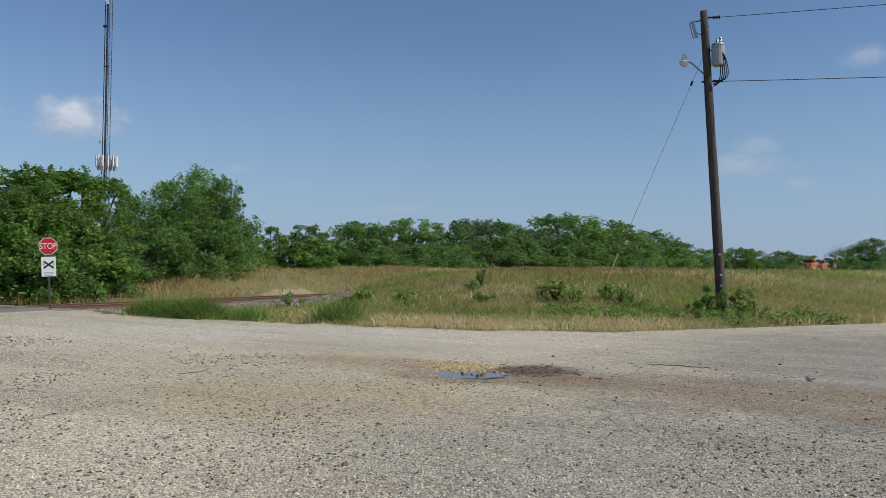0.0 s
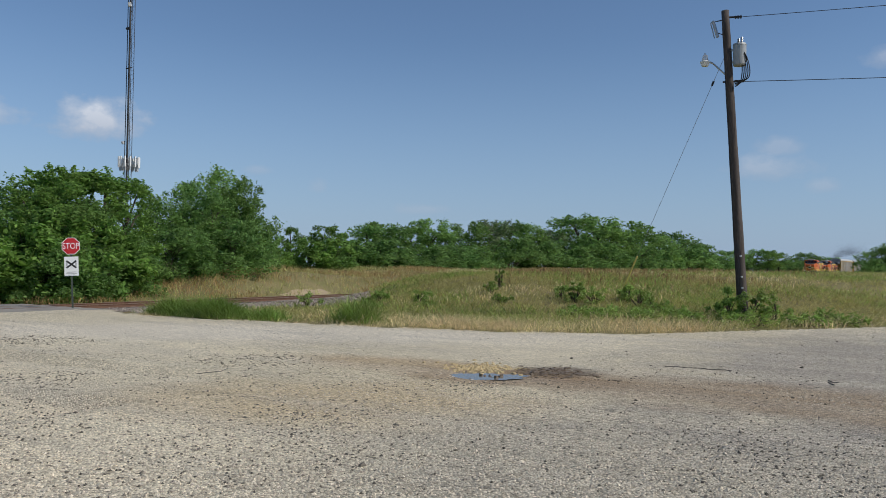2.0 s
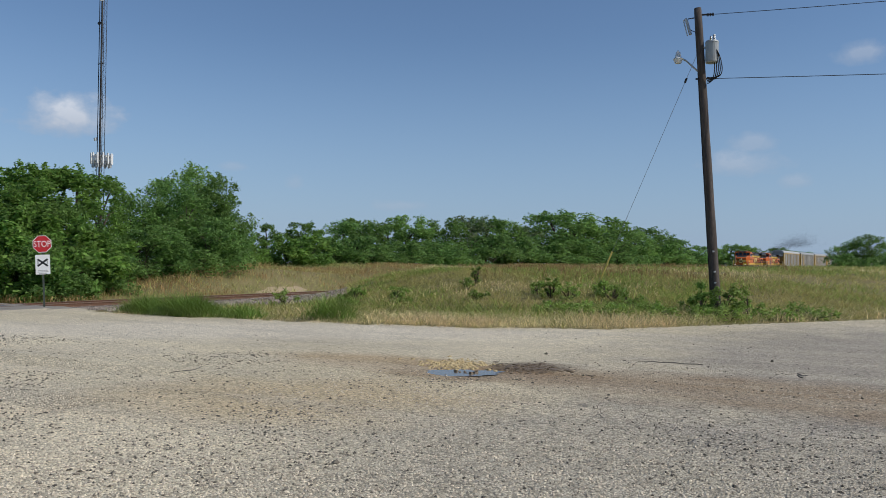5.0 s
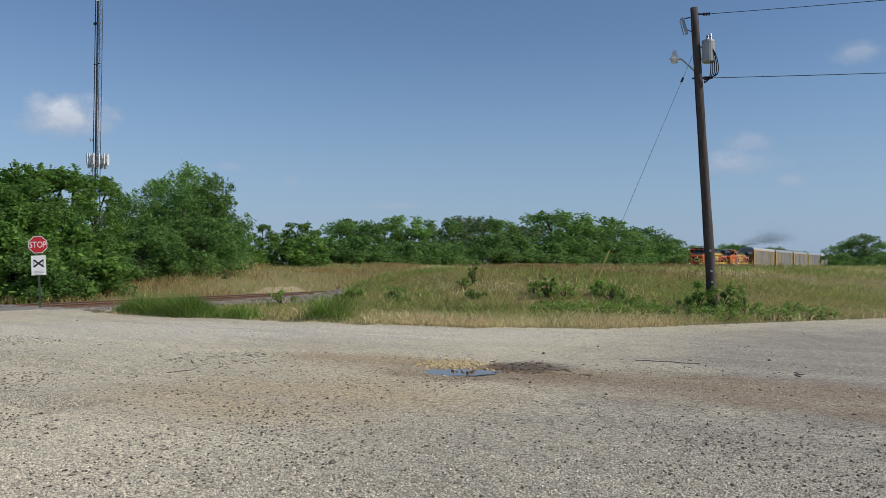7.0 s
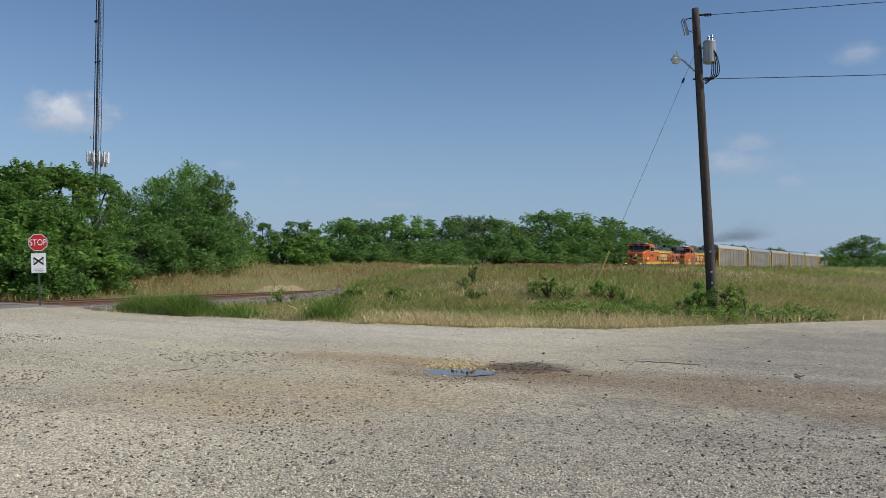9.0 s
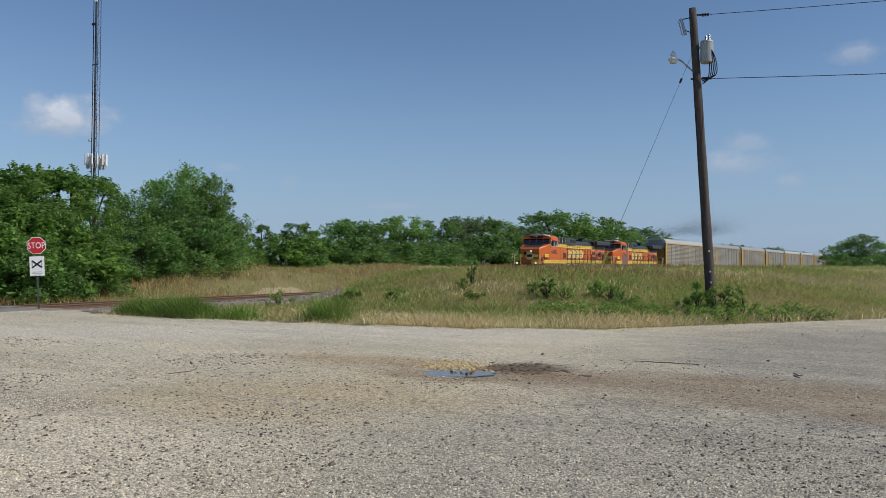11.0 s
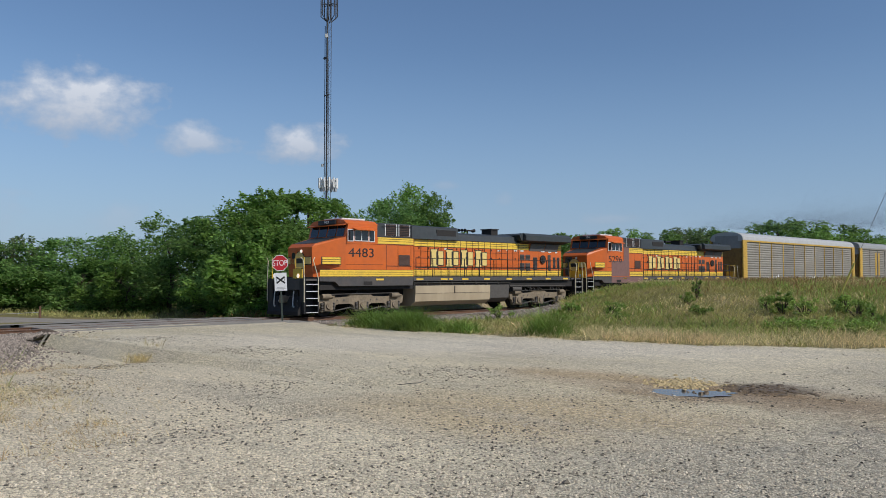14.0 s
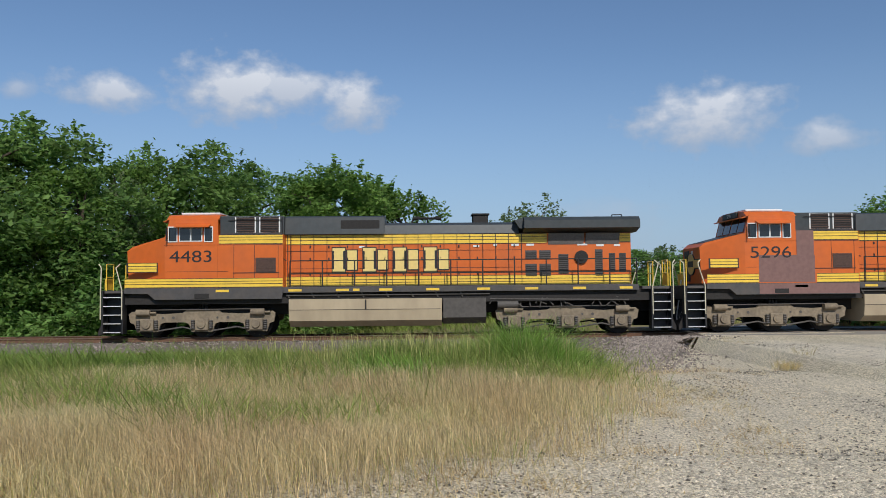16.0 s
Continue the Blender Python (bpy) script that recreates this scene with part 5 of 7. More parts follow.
def locomotive(number, faded_cab):
    root = thing("locomotive", "orange, yellow and black diesel locomotive with wide cab" + (" and primer patch" if faded_cab else ""), "locomotive", "locomotives of the train")
    P = lambda name, bm, m, label="", parent=root, sm=False: part(name, bm, M[m], parent, label, sm)
    W = 1.55          # half width over the cab
    HW = 0.93         # half width of the engine hood
    # underframe and deep sill below the cab
    bm = bmesh.new()
    box(bm, -1.35, 1.35, 1.0, 21.3, 1.30, 1.78)
    box(bm, -0.5, 0.5, 0.55, 21.75, 0.85, 1.45, 0.03)
    P("underframe", bm, "under")
    bm = bmesh.new()
    extrude_profile(bm, [(1.1, 1.92), (1.1, 1.72), (2.0, 1.70), (2.25, 1.48), (7.05, 1.48), (7.1, 1.92)], "x", -W, W)
    P("cab_sill", bm, "sill", "dusty grey deep side sill")
    bm = bmesh.new()
    for s in (-1, 1):
        box(bm, s * 1.42, s * 1.55, 7.1, 20.75, 1.70, 1.92, 0.012)
    box(bm, -1.42, 1.42, 7.1, 20.75, 1.86, 1.915)
    P("walkway", bm, "sill", "grey walkway with side sill")
    for y in (4.55, 7.3, 9.1, 9.75, 10.75, 12.55, 14.5, 16.35, 18.2, 20.0):
        bm = bmesh.new()
        box(bm, 1.545, 1.556, y, y + (0.5 if y != 9.75 else 0.25), 1.75, 1.84)
        P("reflector", bm, "yellow", "yellow reflective dash")
    bm = bmesh.new()
    box(bm, 1.54, 1.57, 3.75, 4.30, 1.52, 1.70, 0.01)
    P("jacking_pad", bm, "under")
    # nose: wide safety nose with slanted roof
    bm = bmesh.new()
    extrude_profile(bm, [(1.08, 1.92), (1.02, 3.35), (1.22, 3.52), (2.62, 3.86), (2.62, 1.92)], "x", -W + 0.05, W)
    g = [v for v in bm.verts if v.co.y < 1.3]
    for v in g:                       # chamfered front corners
        v.co.x *= 0.66
    P("nose", bm, "orange", "orange short nose")
    bm = bmesh.new()
    extrude_profile(bm, [(1.26, 3.535), (2.60, 3.872), (2.60, 3.882), (1.26, 3.547)], "x", -0.98, 0.98)
    P("nose_top", bm, "roof", "dark anti-glare nose top")
    bm = bmesh.new()
    box(bm, -0.75, -0.2, 1.0, 1.06, 2.0, 3.25, 0.01)
    door = P("nose_door", bm, "orange" if not faded_cab else "sill", "nose door with an oval window")
    bm = bmesh.new()
    rod(bm, (-0.47, 1.01, 2.95), (-0.47, 0.985, 2.95), 0.16, 0.16, 14)
    P("porthole", bm, "glass", "dark oval window", door)
    # plain oval and bar of the nose herald
    bm = bmesh.new()
    box(bm, -0.96, 0.96, 1.012, 1.06, 2.50, 2.90)
    rod(bm, (0, 1.06, 2.7), (0, 1.008, 2.7), 0.46, 0.46, 24)
    P("herald_ground", bm, "black")
    bm = bmesh.new()
    box(bm, -0.94, 0.94, 1.000, 1.05, 2.54, 2.86)
    rod(bm, (0, 1.05, 2.7), (0, 0.998, 2.7), 0.42, 0.42, 24)
    P("herald", bm, "cream", "faded cream oval herald with a bar")
    bm = bmesh.new()
    box(bm, -0.30, 0.30, 0.990, 1.0, 2.58, 2.82, 0.002)
    P("herald_bars", bm, "black")
    for z in (2.98, 3.16):
        bm = bmesh.new()
        rod(bm, (0.16, 1.02, z), (0.16, 1.0, z), 0.085, 0.085, 14)
        P("headlight", bm, "white" if faded_cab else "lamp", "nose headlight")
    for s in (-1, 1):
        bm = bmesh.new()
        rod(bm, (s * 1.0, 0.27, 1.98), (s * 1.0, 0.25, 1.98), 0.1, 0.1, 14)
        P("ditch_light", bm, "white" if faded_cab else "lamp", "ditch light")
    # cab
    bm = bmesh.new()
    extrude_profile(bm, [(2.62, 1.92), (2.62, 3.86), (2.80, 4.56), (4.62, 4.56), (4.62, 1.92)], "x", -W, W)
    cab = P("cab", bm, "orange", "orange cab body")
    bm = bmesh.new()
    extrude_profile(bm, [(-W, 4.52), (-1.30, 4.70), (-0.8, 4.77), (0.8, 4.77), (1.30, 4.70), (W, 4.52)], "y", 2.70, 4.66)
    P("cab_roof", bm, "orange", "orange arched cab roof", cab)
    bm = bmesh.new()
    box(bm, -0.75, 0.75, 3.0, 4.5, 4.78, 4.86, 0.03)
    P("air_conditioner", bm, "white", "white cab roof unit", cab)
    bm = bmesh.new()
    box(bm, -0.72, 0.72, 2.62, 2.74, 4.52, 4.74, 0.02)
    P("number_board", bm, "black", "black number board over the windshield", cab)
    ob = new("board_number", text_mesh(number, 0.2, M["white"]))
    ob.parent = cab
    ob.matrix_basis = pose(0.0, 2.61, 4.63, 90, 0, 0)
    for x0, x1 in ((-1.38, -0.78), (-0.70, -0.05), (0.05, 0.70), (0.78, 1.38)):
        bm = bmesh.new()
        extrude_profile(bm, [(2.625, 3.92), (2.775, 4.47), (2.765, 4.475), (2.61, 3.92)], "x", x0, x1)
        P("windshield", bm, "glass", "dark windshield pane", cab)
    bm = bmesh.new()
    extrude_profile(bm, [(2.55, 4.43), (2.80, 4.52), (2.80, 4.56), (2.53, 4.46)], "x", -1.5, 1.5)
    P("visor", bm, "orange", "", cab)
    # side windows, white framed, three in a row
    for a, b, z0, z1, split in ((2.74, 3.10, 3.66, 4.26, False), (3.16, 4.04, 3.68, 4.22, True), (4.10, 4.44, 3.66, 4.26, False)):
        bm = bmesh.new()
        side_panel(bm, W + 0.002, a, b, z0, z1, 0.02)
        w = P("side_window", bm, "white", "white framed cab side window", cab)
        bm = bmesh.new()
        if split:
            side_panel(bm, W + 0.023, a + 0.04, (a + b) / 2 - 0.03, z0 + 0.04, z1 - 0.03)
            side_panel(bm, W + 0.023, (a + b) / 2 + 0.03, b - 0.04, z0 + 0.04, z1 - 0.03)
        else:
            side_panel(bm, W + 0.023, a + 0.035, b - 0.035, z0 + 0.04, z1 - 0.04)
        P("pane", bm, "glass", "", w)
    bm = bmesh.new()
    extrude_profile(bm, [(W, 4.30), (W + 0.34, 4.20), (W + 0.35, 4.215), (W, 4.345)], "y", 3.05, 4.35)
    P("sunshade", bm, "orange", "orange shade over the side windows", cab)
    bm = bmesh.new()
    box(bm, W + 0.09, W + 0.24, 2.72, 2.75, 3.7, 4.2)
    P("mirror", bm, "black", "", cab)
    if faded_cab:
        bm = bmesh.new()
        side_panel(bm, W + 0.001, 3.15, 5.35, 1.95, 3.0)
        side_panel(bm, W + 0.0012, 4.64, 5.32, 2.9, 3.95)
        box(bm, W + 0.001, W + 0.006, 3.15, 7.08, 1.50, 1.9)
        P("primer_patch", bm, "faded", "dull mauve primer patch", cab)
    ob = new("road_number", text_mesh(number, 0.64, M["black"]))
    ob.parent = cab
    ob.matrix_basis = pose(W + 0.006, 3.62, 3.09, 90, 0, 90) @ Matrix.Diagonal((1.3, 1, 1, 1))
    tagged(ob, "black painted road number")
    # equipment cabinet flush with the cab on this side
    bm = bmesh.new()
    box(bm, -W + 0.05, W - 0.006, 4.625, 7.1, 1.92, 3.94)
    cabinet = P("equipment_cabinet", bm, "orange", "orange equipment cabinet behind the cab")
    bm = bmesh.new()
    side_panel(bm, W - 0.004, 6.05, 6.82, 2.50, 3.05, 0.012)
    gr = P("intake_grille", bm, "grille", "dark brown intake grille", cabinet)
    for k in range(9):
        bm = bmesh.new()
        box(bm, W + 0.008, W + 0.02, 6.06, 6.81, 2.52 + 0.06 * k, 2.545 + 0.06 * k)
        P("slat", bm, "grille", "", gr)
    bm = bmesh.new()
    for y in (5.22, 6.0, 6.9):
        box(bm, W - 0.004, W + 0.0, y, y + 0.018, 1.95, 3.55)
    box(bm, W - 0.004, W + 0.0, 2.6, 7.08, 3.54, 3.555)
    box(bm, W - 0.004, W + 0.004, 5.2, 6.95, 2.46, 2.49)
    box(bm, W, W + 0.003, 2.65, 5.0, 2.53, 2.542)
    P("panel_seam", bm, "black", "", cabinet)
    # dynamic brake box with white framed louvres
    bm = bmesh.new()
    box(bm, -W + 0.15, W - 0.15, 4.67, 7.1, 3.94, 4.66, 0.02)
    brk = P("brake_box", bm, "roof", "dark resistor cabinet")
    for a in (5.24, 6.16):
        bm = bmesh.new()
        side_panel(bm, W - 0.148, a, a + 0.80, 4.02, 4.62, 0.02)
        fr = P("louvre_frame", bm, "white", "white louvre frame", brk)
        bm = bmesh.new()
        side_panel(bm, W - 0.127, a + 0.05, a + 0.75, 4.025, 4.615)
        P("louvre_back", bm, "under", "", fr)
        for k in range(6):
            bm = bmesh.new()
            box(bm, W - 0.123, W - 0.105, a + 0.05, a + 0.75, 4.09 + 0.09 * k, 4.115 + 0.09 * k)
            P("slat", bm, "grille", "", fr)
    # long engine hood
    bm = bmesh.new()
    box(bm, -HW, HW, 7.1, 20.62, 1.92, 3.96)
    hood = P("hood", bm, "orange", "orange engine hood")
    bm = bmesh.new()
    y = 7.16
    while y < 16.3:
        box(bm, HW, HW + 0.024, y, y + 0.024, 1.96, 3.94)
        y += 0.5075
    box(bm, HW, HW + 0.012, 7.1, 16.3, 3.30, 3.315)
    box(bm, HW, HW + 0.01, 7.1, 16.3, 2.62, 2.632)
    P("door_seam", bm, "black", "", hood)
    latch = None
    for i in range(12):
        for z in (2.36, 2.95, 3.42):
            if latch is None:
                latch = P("latch", box(bmesh.new(), HW, HW + 0.03, 0.6, 0.65, 0, 0.1), "black", "", hood)
                ob = latch
            else:
                ob = new("latch", latch.data)
                ob.parent = hood
            ob.matrix_basis = pose(0, 7.42 + 0.725 * i, z)
    # roof sections
    bm = bmesh.new()
    extrude_profile(bm, [(-1.1, 3.96), (-1.02, 4.62), (-0.85, 4.68), (0.85, 4.68), (1.02, 4.62), (1.1, 3.96)], "y", 7.1, 10.95)
    P("roof_front", bm, "roof", "dark raised roof section")
    bm = bmesh.new()
    box(bm, 1.0, 1.075, 9.25, 10.75, 4.12, 4.5, 0.01)
    P("roof_hatch", bm, "under")
    bm = bmesh.new()
    extrude_profile(bm, [(-0.98, 3.96), (-0.9, 4.30), (-0.55, 4.42), (0.55, 4.42), (0.9, 4.30), (0.98, 3.96)], "y", 10.95, 16.2)
    P("roof_middle", bm, "roof", "dark roof over the engine")
    bm = bmesh.new()
    box(bm, -0.4, 0.4, 14.45, 15.05, 4.40, 4.76, 0.03)
    box(bm, -0.46, 0.46, 14.40, 15.10, 4.74, 4.79)
    P("exhaust_stack", bm, "under", "black exhaust stack")
    bm = bmesh.new()
    for dy, l in ((-0.16, 0.45), (0.0, 0.36), (0.16, 0.28)):
        rod(bm, (0.2 + dy, 12.62 - l, 4.62), (0.2 + dy, 12.62 + l, 4.62), 0.035, 0.035, 8)
        for e in (-1, 1):
            rod(bm, (0.2 + dy, 12.62 + e * l, 4.62), (0.2 + dy, 12.62 + e * (l + 0.12), 4.62), 0.04, 0.1, 10)
    rod(bm, (0.2, 12.62, 4.40), (0.2, 12.62, 4.62), 0.03, 0.03, 8)
    P("air_horn", bm, "under", "three-chime air horn")
    # radiator wing overhanging the rear
    bm = bmesh.new()
    extrude_profile(bm, [(-1.55, 4.12), (-1.55, 4.42), (-1.35, 4.56), (1.35, 4.56), (1.55, 4.42), (1.55, 4.12), (0.95, 3.98), (-0.95, 3.98)], "y", 16.35, 20.85)
    bm2 = bmesh.new()
    P("radiator_wing", bm, "roof", "dark overhanging radiator wing")
    extrude_profile(bm2, [(16.0, 4.44), (16.36, 4.54), (16.36, 4.12), (16.2, 4.12)], "x", -1.3, 1.3)
    P("wing_fairing", bm2, "roof")
    bm = bmesh.new()
    rod(bm, (0.9, 19.9, 4.56), (0.9, 19.9, 4.66), 0.02, 0.02, 6)
    rod(bm, (0.9, 19.9, 4.66), (0.9, 20.3, 4.66), 0.02, 0.02, 6)
    rod(bm, (0.9, 20.3, 4.66), (0.9, 20.3, 4.56), 0.02, 0.02, 6)
    P("lifting_eye", bm, "under")
    for a, b in ((17.35, 18.75), (18.82, 20.15)):
        bm = bmesh.new()
        extrude_profile(bm, [(0.94, 3.50), (1.12, 3.94), (1.10, 3.95), (0.94, 3.54)], "y", a, b)
        P("radiator_grille", bm, "radiator", "grey radiator intake screen")
    for a, b, z0, z1 in ((16.45, 16.9, 2.92, 3.28), (17.0, 17.45, 2.92, 3.28), (16.45, 16.9, 2.25, 2.75), (17.0, 17.45, 2.25, 2.75), (17.75, 18.15, 2.35, 3.12), (19.2, 19.5, 2.25, 3.3), (19.75, 20.0, 2.4, 3.15), (20.15, 20.42, 2.4, 3.15)):
        bm = bmesh.new()
        side_panel(bm, HW, a, b, z0, z1, 0.014)
        v = P("vent", bm, "sill", "dark louvred vent", hood)
        k = int((z1 - z0) / 0.075)
        for i in range(k):
            bm = bmesh.new()
            box(bm, HW + 0.014, HW + 0.03, a + 0.015, b - 0.015, z0 + 0.02 + 0.075 * i, z0 + 0.045 + 0.075 * i)
            P("slat", bm, "under", "", v)
    bm = bmesh.new()
    rod(bm, (HW, 18.65, 3.0), (HW + 0.10, 18.65, 3.0), 0.26, 0.26, 20)
    rod(bm, (HW + 0.10, 18.65, 3.0), (HW + 0.13, 18.65, 3.0), 0.13, 0.13, 14)
    P("brake_wheel", bm, "under", "round handbrake wheel", hood)
    bm = bmesh.new()
    side_panel(bm, HW, 18.3, 19.0, 2.1, 3.4, 0.008)
    P("rear_door", bm, "orange", "", hood)
    # stripes: lower band, upper band, nose band
    for x, y0, y1, z0, z1, lines in ((W - 0.003, 1.12, 7.08, 1.95, 2.26, (0.1, 0.2)), (HW + 0.013, 7.12, 20.6, 1.95, 2.30, (0.11, 0.22)), (HW + 0.013, 7.12, 17.3, 3.58, 3.93, (0.13, 0.24)), (HW + 0.013, 20.18, 20.6, 3.6, 3.93, (0.13, 0.24)), (W - 0.003, 4.66, 7.08, 3.60, 3.92, (0.12, 0.23)), (W + 0.002, 1.25, 2.32, 2.54, 2.86, (0.1, 0.2))):
        if faded_cab and x > 1.5 and y1 - y0 > 5:
            spans = [(y0, 3.14), (5.42, y1)]
        else:
            spans = [(y0, y1)]
        for a, b in spans:
            bm = bmesh.new()
            side_panel(bm, x, a, b, z0, z1)
            st = P("stripe", bm, "yellow", "yellow stripe band", hood)
            bm = bmesh.new()
            for q in lines:
                side_panel(bm, x + 0.0045, a, b, z0 + q, z0 + q + 0.022, 0.002)
            side_panel(bm, x + 0.001, a, b, z0 - 0.025, z0, 0.004)
            side_panel(bm, x + 0.001, a, b, z1, z1 + 0.02, 0.004)
            P("pinstripe", bm, "black", "", st)
    for a, b in ((1.18, 1.25), (2.32, 2.36)):
        bm = bmesh.new()
        side_panel(bm, W + 0.0025, a, b, 2.50, 2.89, 0.005)
        P("stripe_end", bm, "black", "", cab)
    letter_blocks(hood, HW + 0.018, 8.95, 13.45, 2.48, 3.42)
    for y, z, w in ((9.95, 3.42, 0.2), (14.4, 3.42, 0.25), (15.2, 3.46, 0.14), (15.9, 3.46, 0.3), (16.5, 3.46, 0.3), (18.5, 3.46, 0.4), (19.25, 3.42, 0.3), (19.95, 3.42, 0.25)):
        bm = bmesh.new()
        side_panel(bm, HW + 0.0135, y, y + w, z, z + 0.08)
        P("label_plate", bm, "white", "small white data plate", hood)
    # fuel tank
    bm = bmesh.new()
    extrude_profile(bm, [(-1.05, 0.38), (-1.42, 0.62), (-1.48, 1.05), (-1.48, 1.45), (1.48, 1.45), (1.48, 1.05), (1.42, 0.62), (1.05, 0.38)], "y", 7.30, 13.15)
    tk = P("fuel_tank", bm, "tank", "tan dust-covered fuel tank")
    bm = bmesh.new()
    box(bm, 1.478, 1.50, 10.2, 10.26, 1.05, 1.42)
    box(bm, 1.478, 1.486, 7.32, 13.1, 1.035, 1.05)
    P("tank_seam", bm, "under", "", tk)
    bm = bmesh.new()
    extrude_profile(bm, [(-1.05, 0.45), (-1.40, 0.7), (-1.44, 1.45), (1.44, 1.45), (1.40, 0.7), (1.05, 0.45)], "y", 13.2, 14.85)
    P("air_reservoir", bm, "tank_end", "grey reservoir box")
    bm = bmesh.new()
    rr = random.Random(4)
    for k in range(26):
        y = 14.9 + rr.random() * 5.6
        rod(bm, (1.25 + rr.uniform(-0.15, 0.1), y, 1.45), (1.3, y + rr.uniform(-0.5, 0.7), rr.uniform(1.05, 1.35)), 0.025, 0.025, 5)
    for k in range(8):
        y = 7.2 + k * 0.95
        rod(bm, (1.40, y, 1.72), (1.40, y + 0.1, 1.5), 0.03, 0.03, 5)
    rod(bm, (1.42, 7.2, 1.60), (1.42, 15.0, 1.60), 0.03, 0.03, 6)
    rod(bm, (1.36, 15.0, 1.40), (1.36, 20.4, 1.32), 0.03, 0.03, 6)
    rod(bm, (1.25, 15.3, 1.18), (1.25, 16.1, 1.18), 0.16, 0.16, 12)
    P("piping", bm, "tank_end", "greasy brake and air piping")
    # trucks
    loco_truck(root, (1.85, 3.93, 6.01), True)
    loco_truck(root, (15.95, 18.03, 20.11), False)
    # end platforms, steps, grab rails, pilots, couplers
    for end in (0, 1):
        f = (lambda y: y) if not end else (lambda y: LOCO_LENGTH - y)

        def b2(bm, x0, x1, y0, y1, z0, z1, bevel=0.0):
            a, b = sorted((f(y0), f(y1)))
            return box(bm, x0, x1, a, b, z0, z1, bevel)
        bm = bmesh.new()
        b2(bm, -1.5, 1.5, 0.35, 1.4, 1.74, 1.84)
        b2(bm, -1.12, 1.12, 0.30, 0.42, 1.32, 1.84)
        P("end_platform", bm, "sill", "dark end platform")
        bm = bmesh.new()
        a, b = f(0.40), f(0.05)
        extrude_profile(bm, [(a, 1.0), (a, 0.28), (b, 0.12), (b, 0.3), (f(0.3), 0.85)], "x", -1.3, 1.3)
        P("plow", bm, "under", "black pilot plow")
        for s in (-1, 1):
            bm = bmesh.new()
            for y in (0.28, 1.04):
                b2(bm, s * 1.18, s * 1.54, y - 0.03, y + 0.03, 0.2, 1.84)
            b2(bm, s * 1.14, s * 1.18, 0.25, 1.07, 0.2, 1.75)
            st = P("step_well", bm, "black", "black step well")
            for k in range(5):
                bm = bmesh.new()
                b2(bm, s * 1.2, s * 1.565, 0.31, 1.01, 0.24 + 0.33 * k, 0.275 + 0.33 * k)
                tread = new("step_tread", finish(bm, M["under"]))
                tread.parent = st
                bm = bmesh.new()
                b2(bm, s * 1.567, s * 1.582, 0.33, 0.99, 0.245 + 0.33 * k, 0.272 + 0.33 * k)
                ob = new("nosing", finish(bm, M["white"]))
                ob.parent = st
            bm = bmesh.new()
            for y in (0.22, 1.02):
                p = [(s * 1.56, f(y), 0.75), (s * 1.56, f(y), 1.85), (s * 1.5, f(y + (0.25 if y > 0.5 else -0.0) * (-1)), 2.7), (s * 1.42, f(y - 0.12), 2.85)]
                for u, v in zip(p, p[1:]):
                    rod(bm, u, v, 0.022, 0.022, 7)
            P("grab_rail", bm, "cream_rail", "cream painted grab rail", st)
        for xa, xb in ((-1.35, -0.65), (0.65, 1.35)):
            bm = bmesh.new()
            for x in (xa, xb):
                rod(bm, (x, f(0.36), 1.84), (x, f(0.36), 2.85), 0.022, 0.022, 7)
            for z in (2.35, 2.85):
                rod(bm, (xa, f(0.36), z), (xb, f(0.36), z), 0.02, 0.02, 7)
            P("end_rail", bm, "yellow", "yellow end handrail")
        bm = bmesh.new()
        b2(bm, 0.55, 1.3, 0.28, 0.31, 1.86, 2.3)
        P("end_plate", bm, "yellow", "yellow anticlimber plate")
        bm = bmesh.new()
        b2(bm, -0.14, 0.14, 0.10, 0.6, 0.74, 1.02, 0.03)
        b2(bm, -0.22, 0.16, 0.0, 0.22, 0.70, 1.05, 0.04)
        P("coupler", bm, "truck", "rusty knuckle coupler")
        for k in range(4):
            x = (-1.0, -0.7, 0.6, 0.95)[k]
            pts = [(x + 0.04 * i, f(0.30 - 0.16 * math.sin(math.pi * i / 9)), 1.25 - 0.75 * math.sin(math.pi * i / 9 * 0.8)) for i in range(10)]
            cable("hose", pts, 0.028, M["wire"] if k % 2 else M["white"], root)
    # side railing
    ys = [7.35 + 1.23 * i for i in range(11)] + [20.7]
    for s in (-1, 1):
        for y in ys:
            bm = bmesh.new()
            rod(bm, (s * 1.46, y, 1.88), (s * 1.46, y, 2.92), 0.026, 0.026, 6)
            P("stanchion", bm, "black", "black railing post")
        bm = bmesh.new()
        for z in (2.42, 2.92):
            rod(bm, (s * 1.46, ys[0], z), (s * 1.46, ys[-1], z), 0.021, 0.021, 6)
        P("handrail", bm, "black", "black walkway handrail")
    bm = bmesh.new()
    rod(bm, (1.46, 7.2, 2.92), (1.46, 7.05, 3.05), 0.02, 0.02, 6)
    rod(bm, (1.46, 7.05, 3.05), (1.46, 7.05, 4.6), 0.02, 0.02, 6)
    rod(bm, (1.46, 5.0, 4.5), (1.46, 7.05, 4.5), 0.015, 0.015, 6)
    rod(bm, (0.98, 7.3, 2.9), (0.98, 7.3, 4.5), 0.02, 0.02, 6)
    P("cabinet_rail", bm, "black", "black grab rails")
    return root


